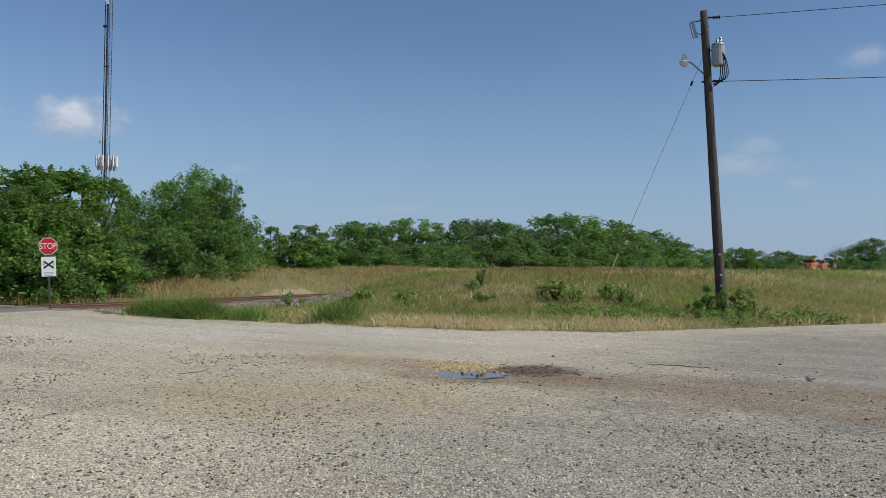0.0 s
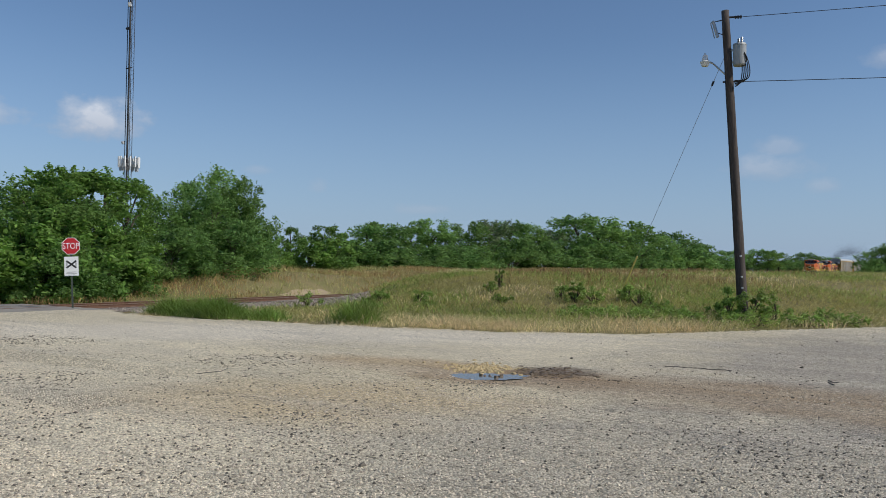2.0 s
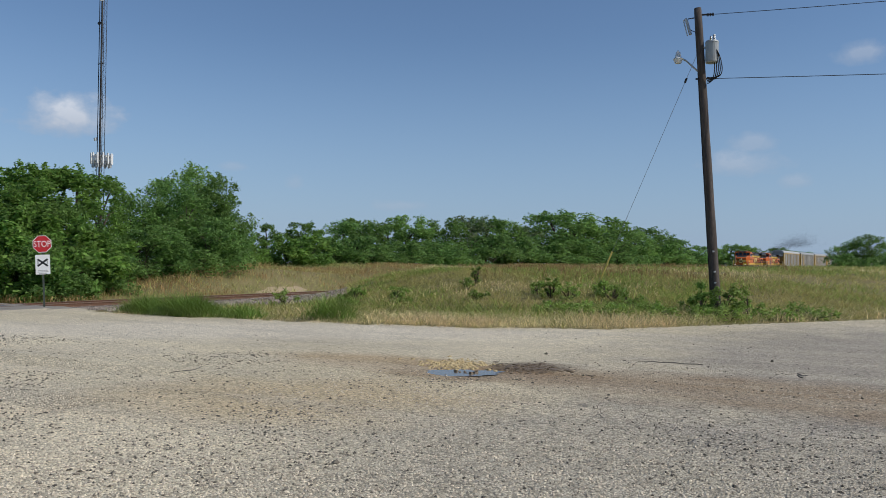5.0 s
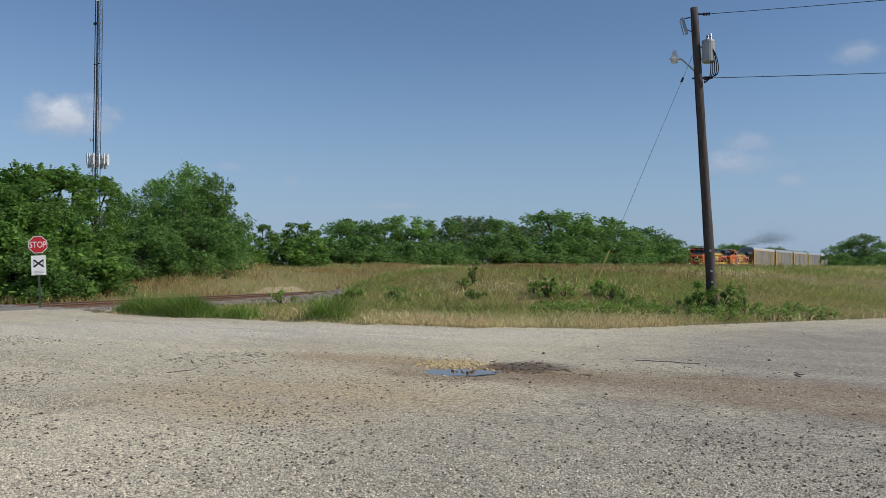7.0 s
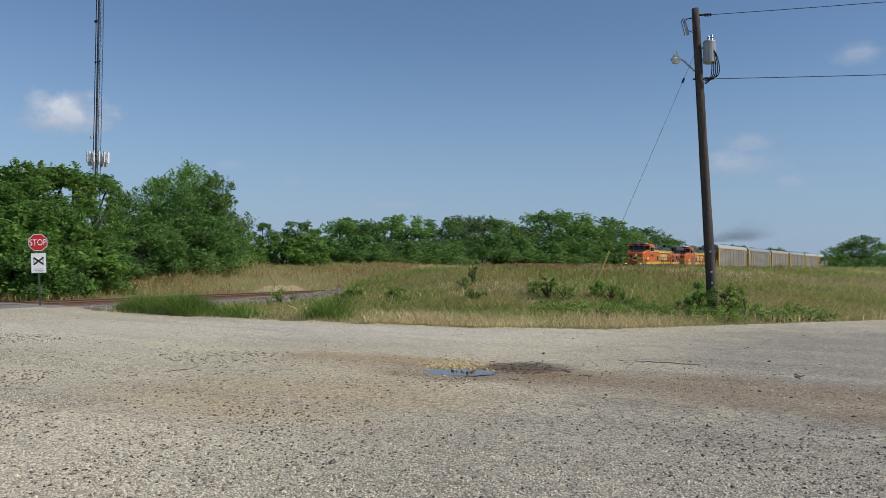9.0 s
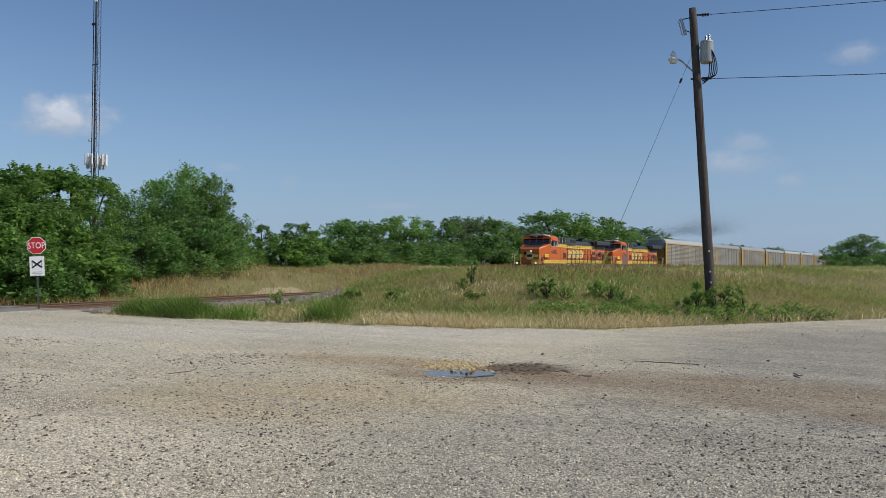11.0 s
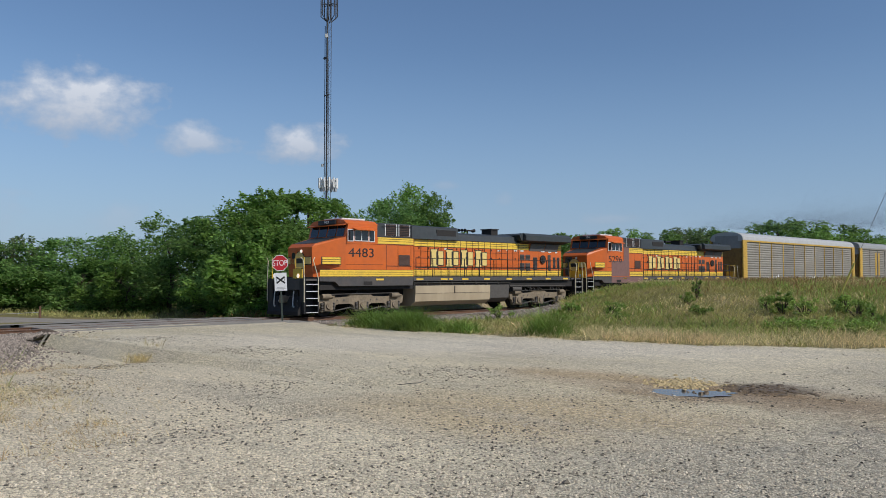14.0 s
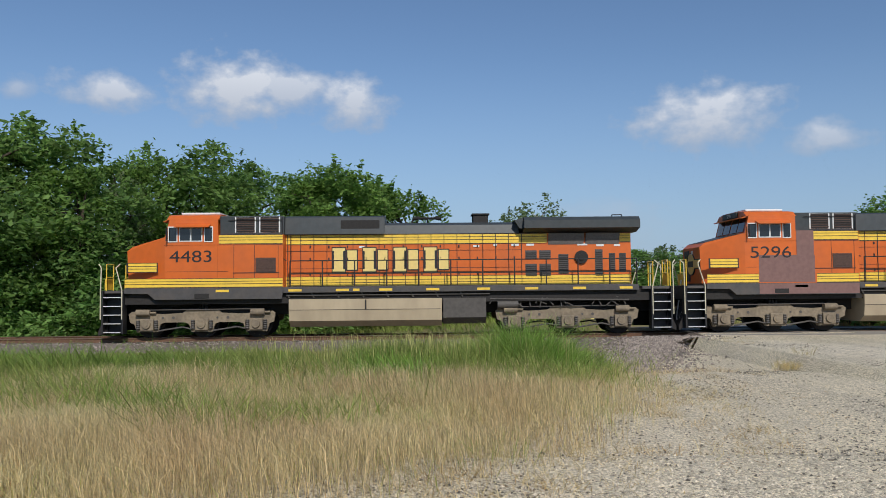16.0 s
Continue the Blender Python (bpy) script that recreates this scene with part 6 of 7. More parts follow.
def autorack(index):
    """Enclosed two-truck car carrier: corrugated panels between posts, curved roof, yellow ends."""
    root = thing("autorack_car", "long enclosed silver car carrier with yellow ends", "rail car", "car carriers of the train")
    L = RACK_LENGTH
    y0, y1 = 0.75, L - 0.75
    P = lambda name, bm, m, label="", parent=root: part(name, bm, M[m], parent, label)
    bm = bmesh.new()
    box(bm, -1.45, 1.45, y0 + 1.0, y1 - 1.0, 0.95, 1.25)
    box(bm, -0.3, 0.3, 0.0, L, 0.75, 1.05)
    P("underframe", bm, "under")
    bm = bmesh.new()
    box(bm, -1.42, 1.42, y0 + 0.35, y1 - 0.35, 1.2, 5.1)
    body = P("rack_body", bm, "silver", "grey rack side sheets")
    n = 10
    for i in range(n):
        a, b = y0 + 0.95 + (y1 - y0 - 1.9) * i / n, y0 + 0.95 + (y1 - y0 - 1.9) * (i + 1) / n
        for s in (-1, 1):
            if s > 0:
                bm = bmesh.new()
                ribs = [(1.40, 1.35)]
                for k in range(18):
                    z = 1.35 + 0.205 * k
                    ribs += [(1.425, z), (1.46, z + 0.05), (1.46, z + 0.13), (1.425, z + 0.18)]
                extrude_profile(bm, ribs + [(1.40, 5.02)], "y", a + 0.06, b - 0.06)
                P("side_panel", bm, "silver", "corrugated grey side panel", body)
            bm = bmesh.new()
            box(bm, s * 1.42, s * 1.49, a - 0.05, a + 0.05, 1.2, 5.05)
            P("side_post", bm, "rackyellow" if index % 3 == 0 else "silver", "", body)
    bm = bmesh.new()
    prof = [(-1.5, 4.98)] + [(1.5 * math.cos(math.pi - math.pi * t / 12), 5.12 + 0.66 * math.sin(math.pi * t / 12) ** 0.7) for t in range(13)] + [(1.5, 4.98)]
    extrude_profile(bm, prof, "y", y0 + 0.15, y1 - 0.15)
    P("roof", bm, "rackroof", "curved galvanised roof")
    bm = bmesh.new()
    for s in (-1, 1):
        box(bm, s * 1.43, s * 1.53, y0 + 0.2, y1 - 0.2, 4.93, 5.06)
        box(bm, s * 1.43, s * 1.53, y0 + 0.2, y1 - 0.2, 1.12, 1.34)
    P("side_beam", bm, "rackyellow" if index % 3 == 0 else "silver", "long side beams")
    for e, (a, b) in enumerate(((y0, y0 + 0.9), (y1 - 0.9, y1))):
        for s in (-1, 1):
            bm = bmesh.new()
            box(bm, s * 1.40, s * 1.54, a + 0.12, b, 1.15, 5.06, 0.02)
            for k in range(9):
                box(bm, s * 1.54, s * 1.58, a + 0.15, a + 0.5, 1.35 + 0.38 * k, 1.385 + 0.38 * k)
            P("corner_post", bm, "rackyellow", "yellow corner post with ladder rungs")
        bm = bmesh.new()
        c = a if e == 0 else b
        prof = [(1.36 * math.cos(math.pi * t / 10), c + (0.0 if e == 0 else 0.0) + (-1 if e == 0 else 1) * 0.32 * math.sin(math.pi * t / 10) + (0.35 if e == 0 else -0.35)) for t in range(11)]
        extrude_profile(bm, prof, "z", 1.15, 4.35)
        P("end_door", bm, "rackend", "weathered yellow-brown end door")
        bm = bmesh.new()
        extrude_profile(bm, prof, "z", 4.36, 5.45)
        P("end_cap", bm, "rackroof", "silver upper end")
    bm = bmesh.new()
    for a in (5.9, 6.9):
        if index % 2 == 1:
            box(bm, 1.455, 1.47, a, a + 0.55, 2.0, 4.6)
    if index % 2 == 1:
        P("side_marking", bm, "rackyellow", "yellow marking panel")
    else:
        bm.free()
    for c in (3.2, L - 3.2):
        bm = bmesh.new()
        for s in (-1, 1):
            extrude_profile(bm, [(c - 1.15, 0.5), (c - 0.7, 0.62), (c - 0.35, 0.35), (c + 0.35, 0.35), (c + 0.7, 0.62), (c + 1.15, 0.5), (c + 1.1, 0.75), (c + 0.4, 0.92), (c - 0.4, 0.92), (c - 1.1, 0.75)], "x", s * 0.95, s * 1.08)
        box(bm, -1.0, 1.0, c - 0.25, c + 0.25, 0.5, 0.9)
        tr = P("truck_frame", bm, "under", "two-axle freight truck")
        for dy in (-0.86, 0.86):
            wheelset(tr, c + dy, 0.42)
    return root


def place_on_track(ob, front, length):
    """The pose of a vehicle whose front coupler is at that distance along the railway."""
    a, b = front + 0.18 * length, front + 0.82 * length
    pa = Vector((float(track_x(a)), a, float(rail_z(a))))
    pb = Vector((float(track_x(b)), b, float(rail_z(b))))
    d = (pb - pa).normalized()
    o = pa - d * (0.18 * length)
    return Matrix.Translation(o) @ pose(0, 0, 0, math.degrees(math.asin(d.z)), 0, -math.degrees(math.atan2(d.x, d.y)))


def train_front(t):
    """Distance of the first coupler along the railway at t seconds."""
    return -12.52 + 16.882 * (16 - t) + 0.01445 * (16 - t) ** 2


TRAIN = [(locomotive("4483", False), 0.0, LOCO_LENGTH), (locomotive("5296", True), LOCO_LENGTH, LOCO_LENGTH)]
_first = autorack(0)
_second = autorack(1)
for k in range(11):
    src = (_first, _second)[k % 2]
    ob = src if k < 2 else copy_thing(src, Matrix.Identity(4))
    TRAIN.append((ob, 2 * LOCO_LENGTH + k * RACK_LENGTH, RACK_LENGTH))
_r = random.Random(77)
for y0_, y1_, paint in ((5.2, 8.6, "signwhite"), (16.0, 17.2, "signwhite"), (20.4, 21.6, "signwhite"), (22.0, 24.6, "scrawl")):
    y = y0_
    while y < y1_:
        bm = bmesh.new()
        h_ = _r.uniform(0.18, 0.42)
        z_ = 1.55 + _r.uniform(0, 0.15)
        box(bm, 1.464, 1.468, y, y + _r.uniform(0.06, 0.22), z_, z_ + h_)
        part("scrawl", bm, M[paint], _first, "unreadable painted scrawl")
        y += _r.uniform(0.22, 0.42)
LOCO_WHEELS = [w for w in SPIN if w[2] > 0.5]

# ---------------------------------------------------------------- grass, weeds, stones


def blades(rng, xy, height, width, lean=0.35, wind=(0.12, -0.10), head=0.0):
    """Bent blades or stalks at places xy: a kinked diamond each; head widens it near the tip."""
    n = len(xy)
    z = land(xy[:, 0], xy[:, 1]) - 0.03
    base = np.column_stack([xy, z])
    h = height * rng.uniform(0.5, 1.25, n)[:, None]
    d = rng.normal(size=(n, 2)) * lean + wind
    a = rng.uniform(0, 6.283, n)
    w = width * rng.uniform(0.6, 1.4, n)[:, None]
    side = np.column_stack([np.cos(a), np.sin(a), 0 * a]) * w
    k = 0.45 + head
    mid = base + np.column_stack([d * h * 0.32, k * h])
    tip = base + np.column_stack([d * h, 0.95 * h])
    q = np.empty((n, 4, 3))
    q[:, 0], q[:, 1], q[:, 2], q[:, 3] = base, mid + side * 0.5, tip, mid - side * 0.5
    return q.reshape(-1, 3)


def clumpy(rng, n, x0, x1, y0, y1, keep, clump=0.6, per=9, spread=0.14):
    """About n places in a rectangle, partly in tufts, filtered by keep(x, y) in 0..1."""
    k = int(n * clump / per)
    c = np.column_stack([rng.uniform(x0, x1, k), rng.uniform(y0, y1, k)])
    p = np.repeat(c, per, 0) + rng.normal(size=(k * per, 2)) * spread
    q = np.column_stack([rng.uniform(x0, x1, int(n * (1 - clump))), rng.uniform(y0, y1, int(n * (1 - clump)))])
    p = np.concatenate([p, q])
    return p[rng.uniform(0, 1, len(p)) < keep(p[:, 0], p[:, 1])]


def wave(x, y, f, s):
    return 0.5 + 0.25 * np.sin(x * f + 1.7 * np.sin(y * f * 0.7 + s)) + 0.25 * np.sin(y * f * 1.3 + 1.3 * np.sin(x * f * 0.9 + s * 2))


def stuff(name, V, material_, label, category, k=4):
    ob = new(name, soup(name, V, k, material_))
    return tagged(ob, label, category, kind="stuff")


rg = np.random.RandomState(31)


def off_track(x, y):
    return (x > track_x(y) + 3.4) | (x < track_x(y) - 3.2)


def meadow_edge(x, y):
    """1 well inside the meadow, falling to 0 across the sandy rim of the lot."""
    lim = np.interp(x, [-31, -27, -23, -20, -16, -12.5, -10.6, -8.6, -7.2, -6.3, -5.2, -3.4, -1], [8.6, 7.6, 6.2, 4.6, 3.2, 2.2, 1.5, 0.6, -0.4, -1.4, -3.0, -6, -13])
    return smooth(1.8, -1.6, y - lim)


def meadow(x, y):
    return meadow_edge(x, y) * smooth(6.3, 8.2, x - track_x(y) + 0.8 * np.sin(y * 0.8))


def green_zone(x, y):
    return smooth(-9.4, -12.6, x + 2.0 * np.sin(y * 0.45) + 1.2 * np.sin(y * 1.3 + 1)) * (0.25 + 0.75 * (wave(x, y, 0.7, 2.0) > 0.45))


p = clumpy(rg, 520000, -18, -4.2, -18, 5, lambda x, y: meadow(x, y) * (1 - 0.75 * green_zone(x, y)) * (0.12 + 0.88 * smooth(-16.0, -12.8, x + 1.2 * np.sin(y * 0.7))) * np.clip(1.35 - 0.045 * np.hypot(x, y), 0.22, 1))
h = 0.30 + 0.24 * wave(p[:, 0], p[:, 1], 0.9, 3.0)[:, None]
stuff("straw_grass", blades(rg, p, h, 0.0045, 0.30, (0.06, -0.10), head=0.3), M["dry"], "tall pale dry straw grass beside the lot", "grass")
p = clumpy(rg, 26000, -16, -4.2, -18, 5, lambda x, y: meadow(x, y) * smooth(0.4, 0.65, wave(x, y, 1.4, 4.5)), 0.9, 30, 0.16)
stuff("brown_stems", blades(rg, p, 0.34, 0.006, 0.4, head=0.3), M["russet"], "brown weed stems among the straw", "weeds")
p = clumpy(rg, 22000, -16, -4.2, -18, 4, lambda x, y: meadow(x, y) * smooth(0.5, 0.7, wave(x, y, 1.0, 7.5)), 0.9, 34, 0.2)
stuff("green_stems", blades(rg, p, 0.32, 0.007, 0.45), M["green"], "fresh green blades among the straw", "grass")
p = clumpy(rg, 30000, -20, -4.2, -20, 5, lambda x, y: meadow_edge(x, y + 0.6))
stuff("grass_litter", blades(rg, p, 0.22, 0.012, 1.3), M["litter"], "dead flattened grass litter in the meadow", "grass")
p = clumpy(rg, 170000, -28.3, -4.2, -26, 6, lambda x, y: meadow(x, y) * (0.5 + 0.5 * green_zone(x, y)))
stuff("half_dry_grass", blades(rg, p, 0.34, 0.007, 0.45, head=0.15), M["drygreen"], "half dry yellow-green grass in the meadow", "grass")
p = clumpy(rg, 125000, -26.5, -8, -28, 7, lambda x, y: meadow(x, y) * green_zone(x, y), 0.8, 18, 0.25)
h = 0.34 + 0.40 * wave(p[:, 0], p[:, 1], 1.1, 6.0)[:, None]
stuff("green_grass", blades(rg, p, h, 0.012, 0.5), M["green"], "lush green grass near the railway", "grass")
# tall weeds in clumps near the crossing
for name, x0, y0, sx, sy, n, h in (("weed_clump", -17.4, 2.0, 1.3, 1.2, 9500, 0.85), ("weed_clump", -18.4, -0.6, 1.4, 1.4, 6000, 0.7), ("weed_clump", -19.4, -3.4, 1.6, 1.4, 2000, 0.5), ("weed_clump", -16.8, -5.4, 1.0, 1.6, 1800, 0.6),
                                   ("weed_clump", -17.2, -9.5, 1.3, 2.2, 2200, 0.6), ("weed_clump", -20.4, -12.5, 1.4, 2.2, 1800, 0.55), ("weed_clump", -18.4, 16.6, 1.25, 0.55, 8500, 0.52), ("weed_clump", -16.5, 16.9, 0.7, 0.5, 900, 0.42), ("weed_clump", -20.2, 16.6, 0.8, 0.5, 3000, 0.5), ("weed_clump", -13.9, 17.8, 0.7, 0.5, 1100, 0.7)):
    p = np.column_stack([x0 + rg.normal(size=n) * sx * 0.55, y0 + rg.normal(size=n) * sy * 0.55])
    p = p[(p[:, 1] < 8) | (p[:, 1] > field_edge(p[:, 0]) - 0.1)]
    hh = h * (0.45 + 0.75 * np.exp(-((p[:, 0] - x0) / sx) ** 2 - ((p[:, 1] - y0) / sy) ** 2))[:, None] * rg.uniform(0.7, 1.25, len(p))[:, None]
    stuff(name, blades(rg, p, hh, 0.013, 0.6), M["reed"], "tall bright green weed clump by the track", "weeds")
for k in range(16):
    x0, y0 = -14.5 - 7.0 * rg.uniform(), -15 + 17 * rg.uniform()
    n = 420
    p = np.column_stack([x0 + rg.normal(size=n) * 0.38, y0 + rg.normal(size=n) * 0.45])
    stuff("weed_clump", blades(rg, p, 0.5 + 0.35 * rg.uniform(), 0.022, 0.45), M["reed"] if k % 3 else M["green"], "green weed clump in the meadow", "weeds")
p = np.column_stack([-18.8 + rg.normal(size=2600) * 1.6, 0.2 + rg.normal(size=2600) * 1.8])
stuff("seed_stalks", blades(rg, p[p[:, 1] < 3.6], 0.85, 0.008, 0.3, head=0.4), M["drygreen"], "tall seeding stalks among the green weeds", "grass")
# sparse tufts on the sandy rim
p = clumpy(rg, 80000, -23, -4.5, -5, 9, lambda x, y: meadow_edge(x, y - 2.2) * (meadow_edge(x, y) < 0.7) * smooth(0.35, 0.6, wave(x, y, 1.6, 5.0)), 0.92, 34, 0.10)
stuff("dry_tufts", blades(rg, p, 0.17, 0.006, 0.7), M["dry"], "low dry tufts on bare sandy ground", "grass")
p = clumpy(rg, 40000, -23, -4.5, -5, 9, lambda x, y: meadow_edge(x, y - 2.6) * (meadow_edge(x, y) < 0.8) * smooth(0.4, 0.7, wave(x, y, 1.3, 9.0)), 0.92, 30, 0.10)
stuff("low_weeds", blades(rg, p, 0.10, 0.008, 0.9), M["litter"], "low withered weeds on bare sandy ground", "weeds")
p = np.column_stack([-17.5 + rg.normal(size=300) * 0.2, 7.75 + rg.normal(size=300) * 0.18])
stuff("straw_tuft", blades(rg, p, 0.24, 0.009, 0.7) + [0, 0, 0.05], M["litter"], "single withered straw tuft in the gravel", "grass")



def mound(x, y):
    bare = (x + 0.74 * y < -0.5) & (x < -20.8)          # stony ground along the rails
    return (y > field_edge(x) - 0.15) & (x > track_x(y) + 4.2) & ~bare


def russet_zone(x, y):
    return smooth(0.25, 0.6, wave(x, y, 0.33, 4.0)) * smooth(30, 38, y) * smooth(-3, -12, x)


p = clumpy(rg, 190000, -31, 12, 15.5, 36, lambda x, y: mound(x, y) * smooth(6.5, 0.5, y - field_edge(x)) * (0.35 + 0.65 * (x < -5)) * (0.3 + 0.7 * smooth(0.3, 0.6, wave(x, y, 0.8, 1.0))))
stuff("straw_fringe", blades(rg, p, 0.16 + 0.20 * smooth(-1, 5, p[:, 0] + 0.84 * p[:, 1])[:, None], 0.0095, 0.8), M["dry"], "dry straw fringe along the lot", "grass")
p = clumpy(rg, 120000, -31, 34, 16, 75, lambda x, y: mound(x, y) * (0.35 + 0.65 * smooth(1.0, 5, y - field_edge(x))))
stuff("field_grass", blades(rg, p, 0.25, 0.022, 0.8), M["field"], "yellow-green grass on the mound and field", "grass")
p = clumpy(rg, 95000, -31, 14, 17, 60, lambda x, y: mound(x, y) * smooth(1.5, 6, y - field_edge(x)) * smooth(0.28, 0.55, wave(x, y, 0.45, 2.6)) * smooth(4, -8, x), 0.8, 20, 0.35)
stuff("green_patches", blades(rg, p, 0.32, 0.026, 0.8), M["green"], "green weed patches on the mound", "grass")
p = clumpy(rg, 42000, -31, 20, 17, 60, lambda x, y: mound(x, y) * smooth(0.5, 0.75, wave(x, y, 0.38, 7.7)), 0.7, 16, 0.3)
stuff("straw_patches", blades(rg, p, 0.30, 0.017, 0.6, head=0.25), M["dry"], "pale straw patches on the mound", "grass")
p = clumpy(rg, 34000, -31, 2, 26, 60, lambda x, y: mound(x, y) * russet_zone(x, y))
stuff("russet_weeds", blades(rg, p, 0.40, 0.022, 0.5, head=0.35), M["russet"], "russet dry weeds along the mound crest", "weeds")
p = clumpy(rg, 60000, -30, 60, 60, 230, lambda x, y: (x > track_x(y) + 5) * np.clip(50 / y, 0.2, 1), 0.5, 12, 0.6)
stuff("far_field_grass", blades(rg, p, 0.36, 0.085, 0.6), M["drygreen"], "pale grass of the far field", "grass")
p = clumpy(rg, 120000, -28, 6, 15.8, 38, lambda x, y: mound(x, y) * smooth(0.3, 2.0, y - field_edge(x)), 0.7, 14, 0.25)
stuff("field_undergrowth", blades(rg, p, 0.20, 0.016, 0.9), M["field"], "dense low field grass on the mound", "grass")
# beyond the railway
p = clumpy(rg, 50000, -46, -36, 22, 130, lambda x, y: (x < track_x(y) - 3.6) * ((x < -39.0) | (y < 37.4) | (y > 46.8)) * (0.3 + 0.7 * smooth(0.3, 0.6, wave(x, y, 0.4, 7.0))) * np.clip(60 / (y + 1), 0.3, 1))
stuff("russet_bank", blades(rg, p, 0.5, 0.02, 0.55, head=0.38), M["russet"], "russet weeds on the bank beyond the rails", "weeds")
p = clumpy(rg, 46000, -60, -36, 10, 150, lambda x, y: (x < track_x(y) - 3.4) & (y > 24 + 0.4 * (x + 36)))
stuff("bank_grass", blades(rg, p, 0.5, 0.028, 0.6), M["drygreen"], "yellow-green grass beyond the rails", "grass")
p = clumpy(rg, 26000, -60, -36, -60, 9, lambda x, y: (x < track_x(y) - 3.4) & (y < 9.5 + 0.22 * (x + 34)))
stuff("verge_grass", blades(rg, p, 0.45, 0.04, 0.5), M["green"], "green verge under the trees beyond the rails", "grass")


def shrub(name, label, x, y, h, w, leaf, n, size, seed, category="bush"):
    rng = np.random.RandomState(seed)
    z = float(land(x, y))
    root = thing(name, label, category, "shrubs on the mound", (x, y, z))
    cs, rs = [], []
    bm = bmesh.new()
    for i in range(16):
        a, r = rng.uniform(0, 6.283), w * 0.5 * rng.uniform(0.05, 1.0)
        c = (r * math.cos(a), r * math.sin(a), h * rng.uniform(0.15, 0.95) * (1.1 - r / w))
        cs.append(c)
        rs.append(w * rng.uniform(0.07, 0.14))
        tube(bm, [(0.05 * math.cos(a), 0.05 * math.sin(a), -0.05), (c[0] * 0.5, c[1] * 0.5, c[2] * 0.6), c], [0.018, 0.014, 0.006], 5)
    part("stem", bm, M["bark"], root)
    ob = new("foliage", soup("foliage", leaf_cloud(rng, cs, rs, n, size), 4, leaf))
    ob.parent = root


shrub("shrub", "leafy green shrub growing round the pole foot", -5.0, 25.7, 1.25, 1.5, M["reed"], 1530, 0.054, 1)
shrub("shrub", "leafy green shrub growing round the pole foot", -5.7, 25.9, 0.9, 1.2, M["leaf_c"], 1020, 0.054, 2)
shrub("shrub", "low spreading green shrub beside the pole", -4.3, 26.2, 1.3, 1.2, M["reed"], 714, 0.050, 3)
shrub("shrub", "dark green shrub standing in the grass", -16.4, 31.0, 0.95, 0.6, M["reed"], 510, 0.043, 4)
shrub("shrub", "green shrub standing in the grass", -11.5, 27.6, 0.85, 1.0, M["reed"], 850, 0.058, 5)
shrub("shrub", "green shrub standing in the grass", -9.7, 28.2, 0.7, 0.9, M["reed"], 714, 0.058, 6)
shrub("shrub", "small green shrub standing in the grass", -20.0, 27.0, 0.7, 0.9, M["reed"], 714, 0.058, 7)
for k, (x, y) in enumerate(((-8.6, 23.6), (-7.6, 23.4), (-6.6, 23.8), (-5.6, 24.2), (-9.8, 24.0), (-3.4, 25.6), (-2.6, 27.0), (-4.6, 24.6))):
    shrub("creeper", "low green creeping weeds along the lot", x, y, 0.42, 1.5, M["reed"], 640, 0.05, 20 + k, "weeds")


for k, (x, y, h_, w_) in enumerate(((-10.6, 27.2, 0.75, 1.2), (-9.0, 27.4, 0.65, 1.1), (-8.3, 26.6, 0.5, 1.0), (-12.4, 28.6, 0.5, 0.9), (-16.0, 29.4, 0.5, 0.8), (-18.2, 27.4, 0.55, 1.1), (-17.2, 26.0, 0.5, 1.2), (-19.0, 24.8, 0.5, 1.2), (-3.2, 27.2, 0.5, 1.3), (-21.4, 24.2, 0.6, 1.1), (-14.2, 27.0, 0.4, 0.9), (-7.4, 25.6, 0.45, 1.2))):
    shrub("weed_bush", "small leafy green weed bush in the grass", x, y, h_, w_, M["reed"], 640, 0.042, 40 + k, "weeds")


def spoil_heap():
    """Pale earth heap on the bank beyond the rails."""
    V, F = [], []
    nx, ny = 14, 22
    for i in range(nx):
        for j in range(ny):
            u, v = i / (nx - 1) * 2 - 1, j / (ny - 1) * 2 - 1
            x, y = -37.4 + u * 1.5, 42.0 + v * 4.6
            h = (0.11 + 0.06 * v) * max(0, 1 - u * u) * max(0, 1 - v * v) * (0.8 + 0.3 * noise.noise((x, y, 2)))
            V.append((x, y, float(land(x, y)) - 0.05 + h))
    for i in range(nx - 1):
        for j in range(ny - 1):
            a = i * ny + j
            F.append((a, a + 1, a + ny + 1, a + ny))
    tagged(raw("earth_bank", V, F, M["sand"], True), "pale bare earth bank beyond the rails", "earth bank")


spoil_heap()


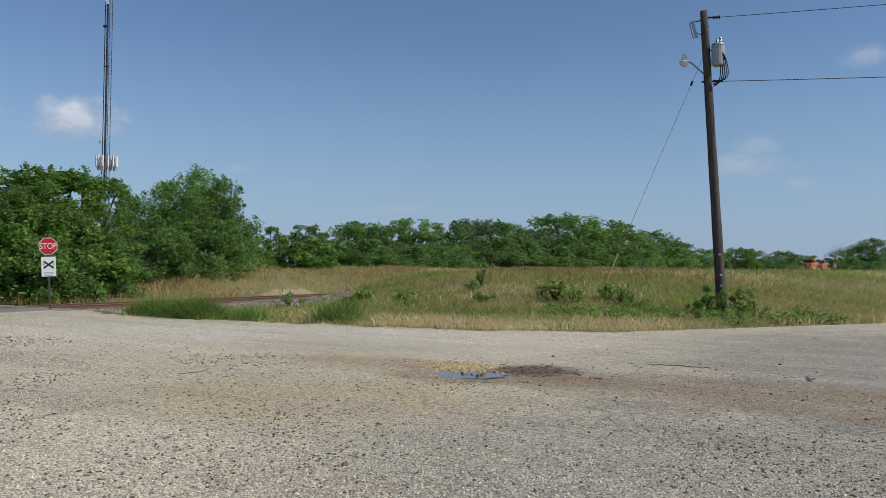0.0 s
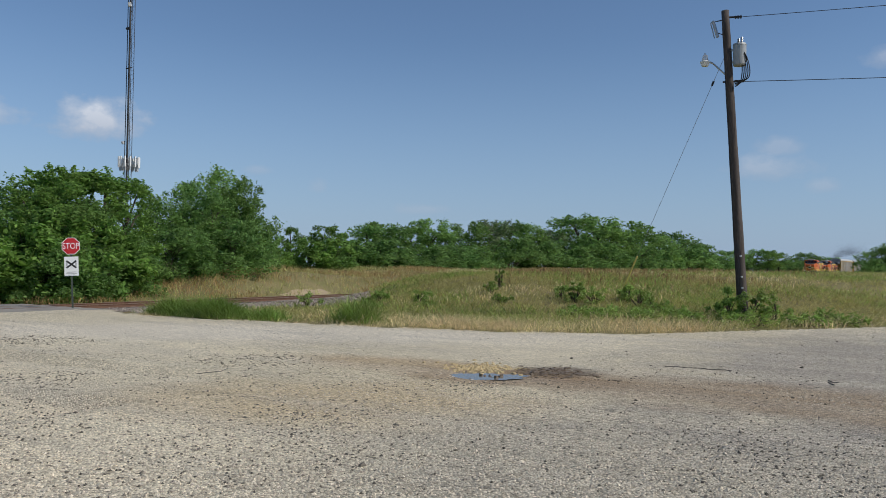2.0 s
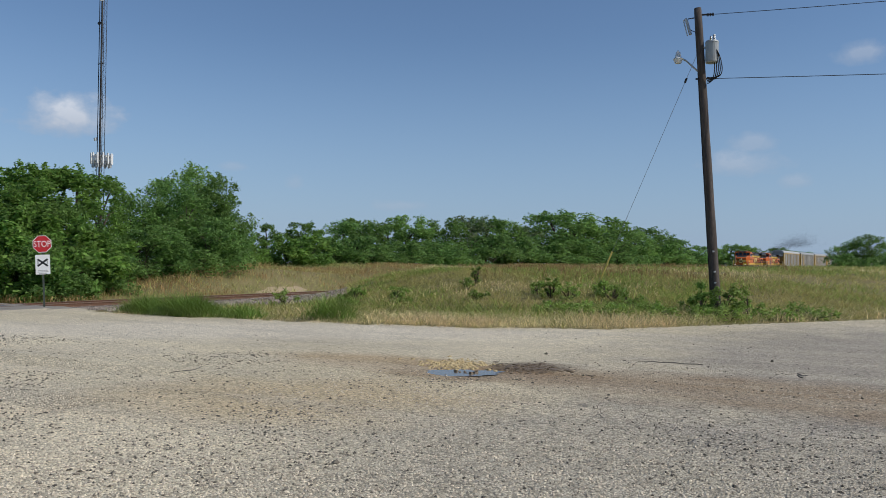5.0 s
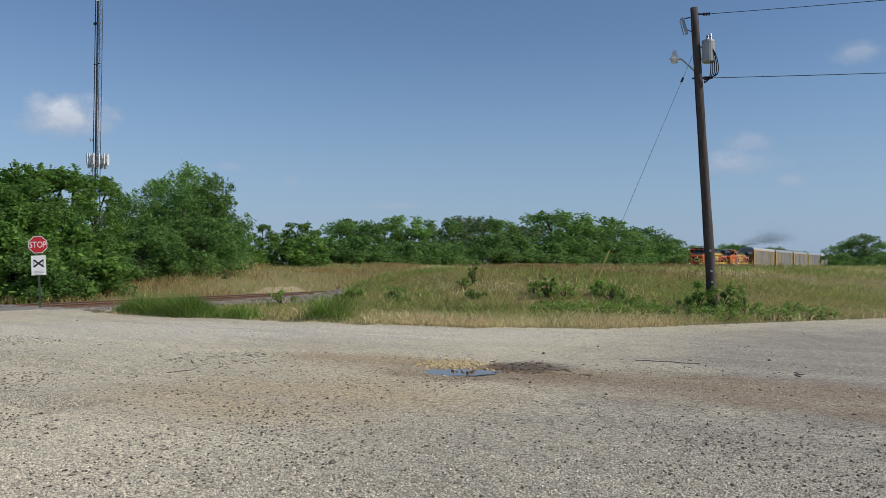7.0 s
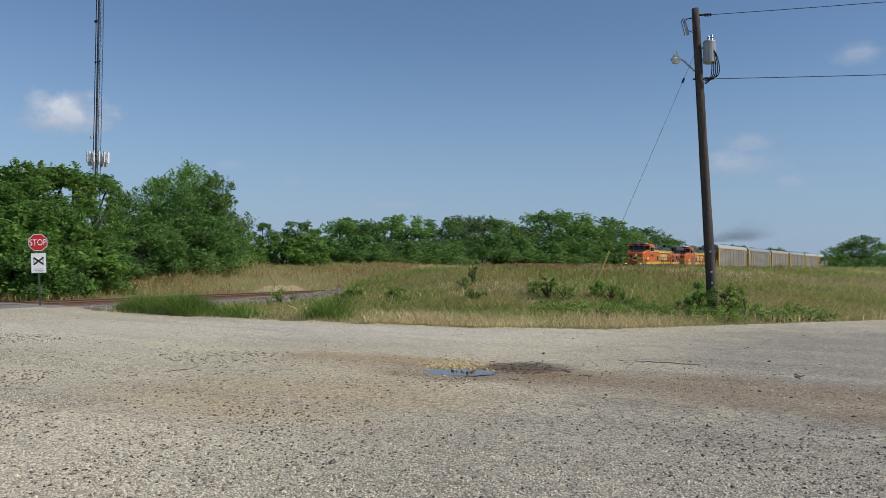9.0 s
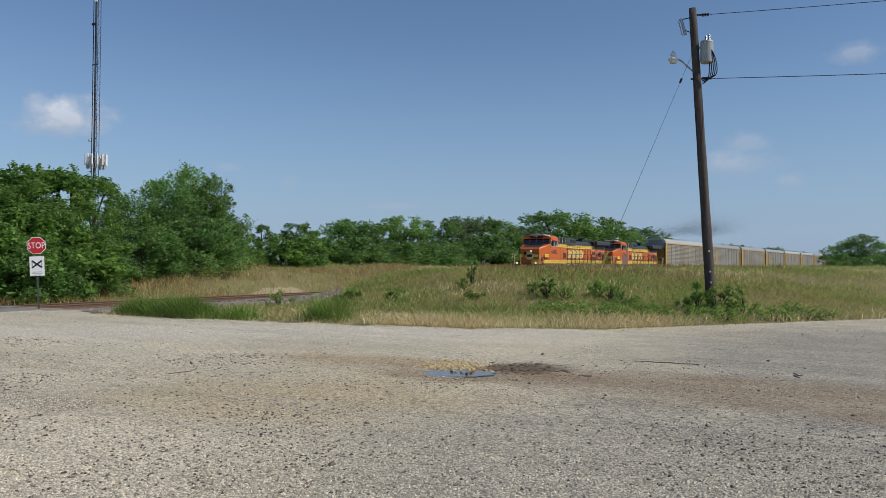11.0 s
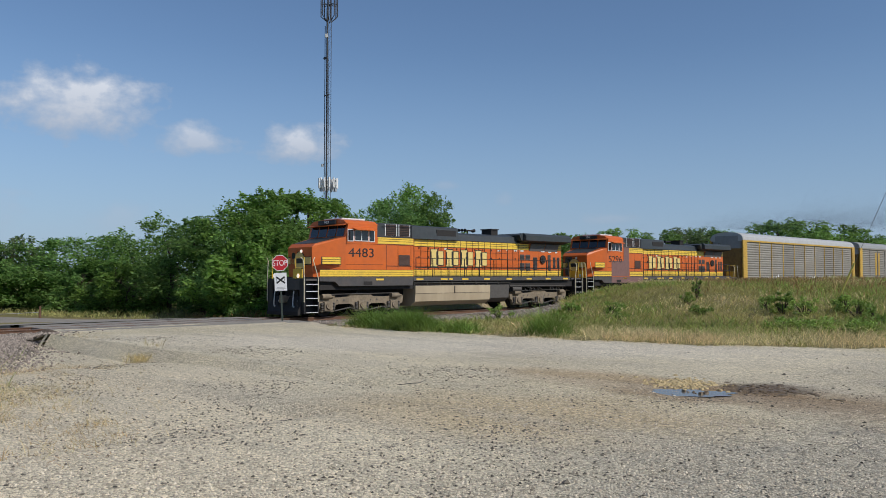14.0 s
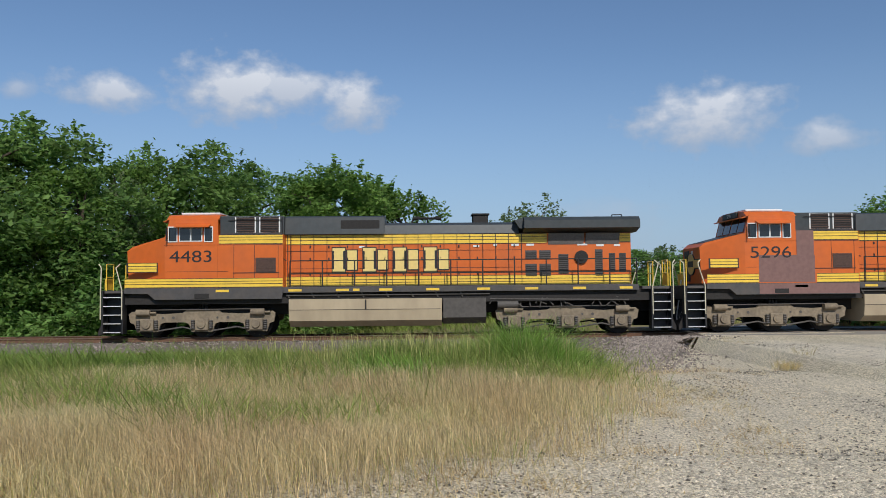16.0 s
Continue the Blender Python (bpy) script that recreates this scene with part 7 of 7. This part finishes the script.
def stones(name, rng, xy, size, material_, label, flat=0.6, zf=None, fine=False):
    """Small angular stones: squashed, turned octahedra; fine ones without their buried half."""
    n = len(xy)
    z = (lot_z if zf is None else zf)(xy[:, 0], xy[:, 1])
    s = size * rng.uniform(0.5, 1.5, n) ** 1.4
    a = rng.uniform(0, 6.283, n)
    oct_ = np.array([(1, 0, 0), (0, 1, 0), (-1, 0, 0), (0, -1, 0), (0, 0, 1), (0, 0, -1)], float)
    o = oct_[None] * rng.uniform(0.6, 1.25, (n, 6, 1)) + rng.normal(size=(n, 6, 3)) * 0.12
    o[:, :, 2] *= flat
    c, sn = np.cos(a)[:, None], np.sin(a)[:, None]
    x = (o[:, :, 0] * c - o[:, :, 1] * sn) * s[:, None] + xy[:, 0:1]
    y = (o[:, :, 0] * sn + o[:, :, 1] * c) * s[:, None] + xy[:, 1:2]
    zz = o[:, :, 2] * s[:, None] + (z + s * flat * (0.15 if fine else 0.35))[:, None]
    V = np.stack([x, y, zz], -1).reshape(-1, 3)
    tri = np.array([(0, 1, 4), (1, 2, 4), (2, 3, 4), (3, 0, 4), (1, 0, 5), (2, 1, 5), (3, 2, 5), (0, 3, 5)][:4 if fine else 8])
    F = (tri[None] + (np.arange(n) * 6)[:, None, None]).reshape(-1, 3)
    ob = raw(name, V, F.tolist(), material_)
    return tagged(ob, label, "gravel", kind="stuff")


def lot_places(rng, n, near, far):
    """Places on the lot before the viewer, thicker close by."""
    r = near - 2.4 + (far - near + 2.4) * rng.uniform(0, 1, n) ** 1.3
    a = np.radians(rng.uniform(-14, 112, n))
    p = np.column_stack([-r * np.sin(a), r * np.cos(a)])
    return p[in_lot(p[:, 0], p[:, 1]) & (rng.uniform(0, 1, n) < smooth(near - 2.4, near + 1.2, r))]


def gritty(p):
    """Keeps places on the stony wear and thins them out over the dusty parts."""
    worn = smooth(9.5, 5.5, np.hypot(p[:, 0], p[:, 1])) + smooth(-6, 0, p[:, 0]) * smooth(13, 16, p[:, 1]) + 0.5 * smooth(0.5, 0.75, wave(p[:, 0], p[:, 1], 0.6, 2.2))
    return p[rg.uniform(0, 1, len(p)) < 0.06 + 0.9 * worn]


stones("loose_gravel", rg, gritty(lot_places(rg, 90000, 4.0, 12)), 0.0098, M["stone"], "pale loose limestone gravel on the lot", 0.75, None, True)
stones("coarse_gravel", rg, gritty(lot_places(rg, 16000, 4.0, 24)), 0.013, M["stone"], "coarser pale limestone chips on the lot", 0.7, None, True)
q = lot_places(rg, 30000, 4.0, 14)
q = q[rg.uniform(0, 1, len(q)) < 0.10 + 0.90 * smooth(0.5, 0.8, wave(q[:, 0], q[:, 1], 0.9, 3.0))]
c = lot_places(rg, 1100, 4.2, 13)
c = np.repeat(c, 6, 0)
q = np.concatenate([q, c + rg.normal(size=c.shape) * (0.34, 0.2)])
q = q[in_lot(q[:, 0], q[:, 1])]
stones("dark_lumps", rg, q[rg.uniform(0, 1, len(q)) < 0.25 + 0.75 * smooth(9.5, 6.0, np.hypot(q[:, 0], q[:, 1]))], 0.0115, M["darkstone"], "dark dirt lumps scattered over the lot")
q = lot_places(rg, 1100, 9, 24)
stones("dark_chips", rg, q, 0.014, M["darkstone"], "small dark chips scattered thinly over the lot")
q = lot_places(rg, 140, 5, 26)
stones("larger_stones", rg, q, 0.022, M["darkstone"], "larger dark stones lying on the lot")


q = np.column_stack([rg.uniform(-21, -5, 24000), rg.uniform(-3, 11, 24000)])
q = q[(rg.uniform(0, 1, len(q)) < 0.08 + 0.92 * smooth(0.55, 0.78, wave(q[:, 0], q[:, 1], 1.15, 8.0))) & in_lot(q[:, 0], q[:, 1])]
stones("sand_stones", rg, q, 0.0125, M["darkstone"], "small dark stones on the sandy rim of the lot")
p = clumpy(rg, 55000, -22, -5, -4, 9, lambda x, y: meadow_edge(x, y - 2.8) * (meadow_edge(x, y) < 0.6) * smooth(0.45, 0.7, wave(x, y, 1.9, 1.0)), 0.95, 40, 0.13)
stuff("withered_mats", blades(rg, p, 0.10, 0.008, 0.9), M["russet"], "withered brown weed mats on sandy ground", "weeds")


def bed_z(x, y):
    s = x - track_x(y)
    return rail_z(y) + np.interp(s, [-3.7, -2.6, -1.75, 1.75, 2.7, 4.2], [-0.62, -0.42, -0.19, -0.19, -0.42, -0.60])


yy = rg.uniform(-28, 46, 15000)
xx = track_x(yy) + rg.uniform(0.85, 4.2, 15000)
q = np.column_stack([xx, yy])
q = q[(q[:, 1] < 10.2) | (q[:, 1] > 20.8)]
stones("ballast_stones", rg, q, 0.035, M["ballaststone"], "grey crushed ballast stones beside the rails", 0.8, bed_z)
xx = rg.uniform(-29.5, -17.5, 8000)
yy = 4.0 + (-17.5 - xx) * 0.40 + rg.normal(size=8000) * 0.75
stones("rim_stones", rg, np.column_stack([xx, yy]), 0.032, M["ballaststone"], "loose grey stones at the foot of the ballast", 0.8, lambda x, y: np.maximum(lot_z(x, y), bed_z(x, y)))
xx = rg.uniform(-29.6, -21.0, 14000)
yy = rg.uniform(16.5, 34, 14000)
q = np.column_stack([xx, yy])[(xx + 0.74 * yy < 1.0) & ~in_lot(xx, yy) & (yy > field_edge(xx))]
stones("verge_stones", rg, q, 0.035, M["ballaststone"], "loose grey stones between lot and rails", 0.8, land)


def strip(name, label, pts, w):
    bm = bmesh.new()
    z = [float(lot_z(x, y)) + 0.012 for x, y in pts]
    tube(bm, [(x, y, h) for (x, y), h in zip(pts, z)], [w] * len(pts), 6)
    tagged(part(name, bm, M["rubber"]), label, "debris")


strip("rubber_strip", "curved dark strip lying on the gravel", [(-9.45, 7.9), (-9.2, 7.92), (-8.97, 8.0), (-8.92, 8.25), (-9.1, 8.55)], 0.005)
strip("rubber_strip", "long dark strip lying on the gravel", [(-3.85, 13.12), (-3.66, 13.20), (-3.5, 13.15), (-3.3, 13.24), (-3.1, 13.17), (-2.95, 13.25), (-2.82, 13.21)], 0.005)
strip("twig", "short dark twig lying on the gravel", [(-1.4, 12.95), (-1.33, 12.8), (-1.35, 12.62), (-1.28, 12.5)], 0.008)
strip("twig", "short dark twig lying on the gravel", [(-1.38, 12.7), (-1.3, 12.75), (-1.26, 12.84)], 0.007)

# ---------------------------------------------------------------- exhaust: soot in countless specks


def plume(seed, n, length, rise, speck):
    rng = np.random.RandomState(seed)
    t = rng.beta(1.6, 1.5, n)
    sp = 0.6 + 2.0 * t
    p = np.column_stack([rng.normal(size=n) * sp * 0.9, 14.75 + t * length + rng.normal(size=n) * sp, 5.0 + rise * t ** 0.6 + np.abs(rng.normal(size=n)) * sp * 0.75 + 0.8 * t * np.sin(t * 17 + seed)])
    s = speck * (0.6 + 0.6 * t[:, None])
    q = np.empty((n, 3, 3))
    for k in range(3):
        q[:, k] = p + rng.normal(size=(n, 3)) * s
    return tagged(new("exhaust_smoke", soup("exhaust_smoke", q.reshape(-1, 3), 3, M["smoke"])), "thin dark exhaust smoke trailing over the train", "smoke", kind="stuff")


SMOKE = [(plume(5, 9000, 26, 1.4, 0.0028), 0.0), (plume(6, 190000, 62, 3.2, 0.0085), LOCO_LENGTH)]


def motions():
    """The train rolls in from afar and passes; the locomotives' wheels turn with it; their smoke trails behind."""
    times = [0.5 * i for i in range(33)]
    for ob, offset, length in TRAIN:
        walk(ob, [(t, place_on_track(ob, train_front(t) + offset, length)) for t in times])
    for ob, offset in SMOKE:
        walk(ob, [(t, place_on_track(ob, train_front(t) + offset, LOCO_LENGTH)) for t in times])
    for ob, y, r in LOCO_WHEELS:
        rows = []
        for i in range(241):
            t = i / 15
            turn = math.degrees((train_front(t) - train_front(0)) / r)
            rows.append((t, pose(0, y, r, turn, 0, 0)))
        walk(ob, rows)


motions()
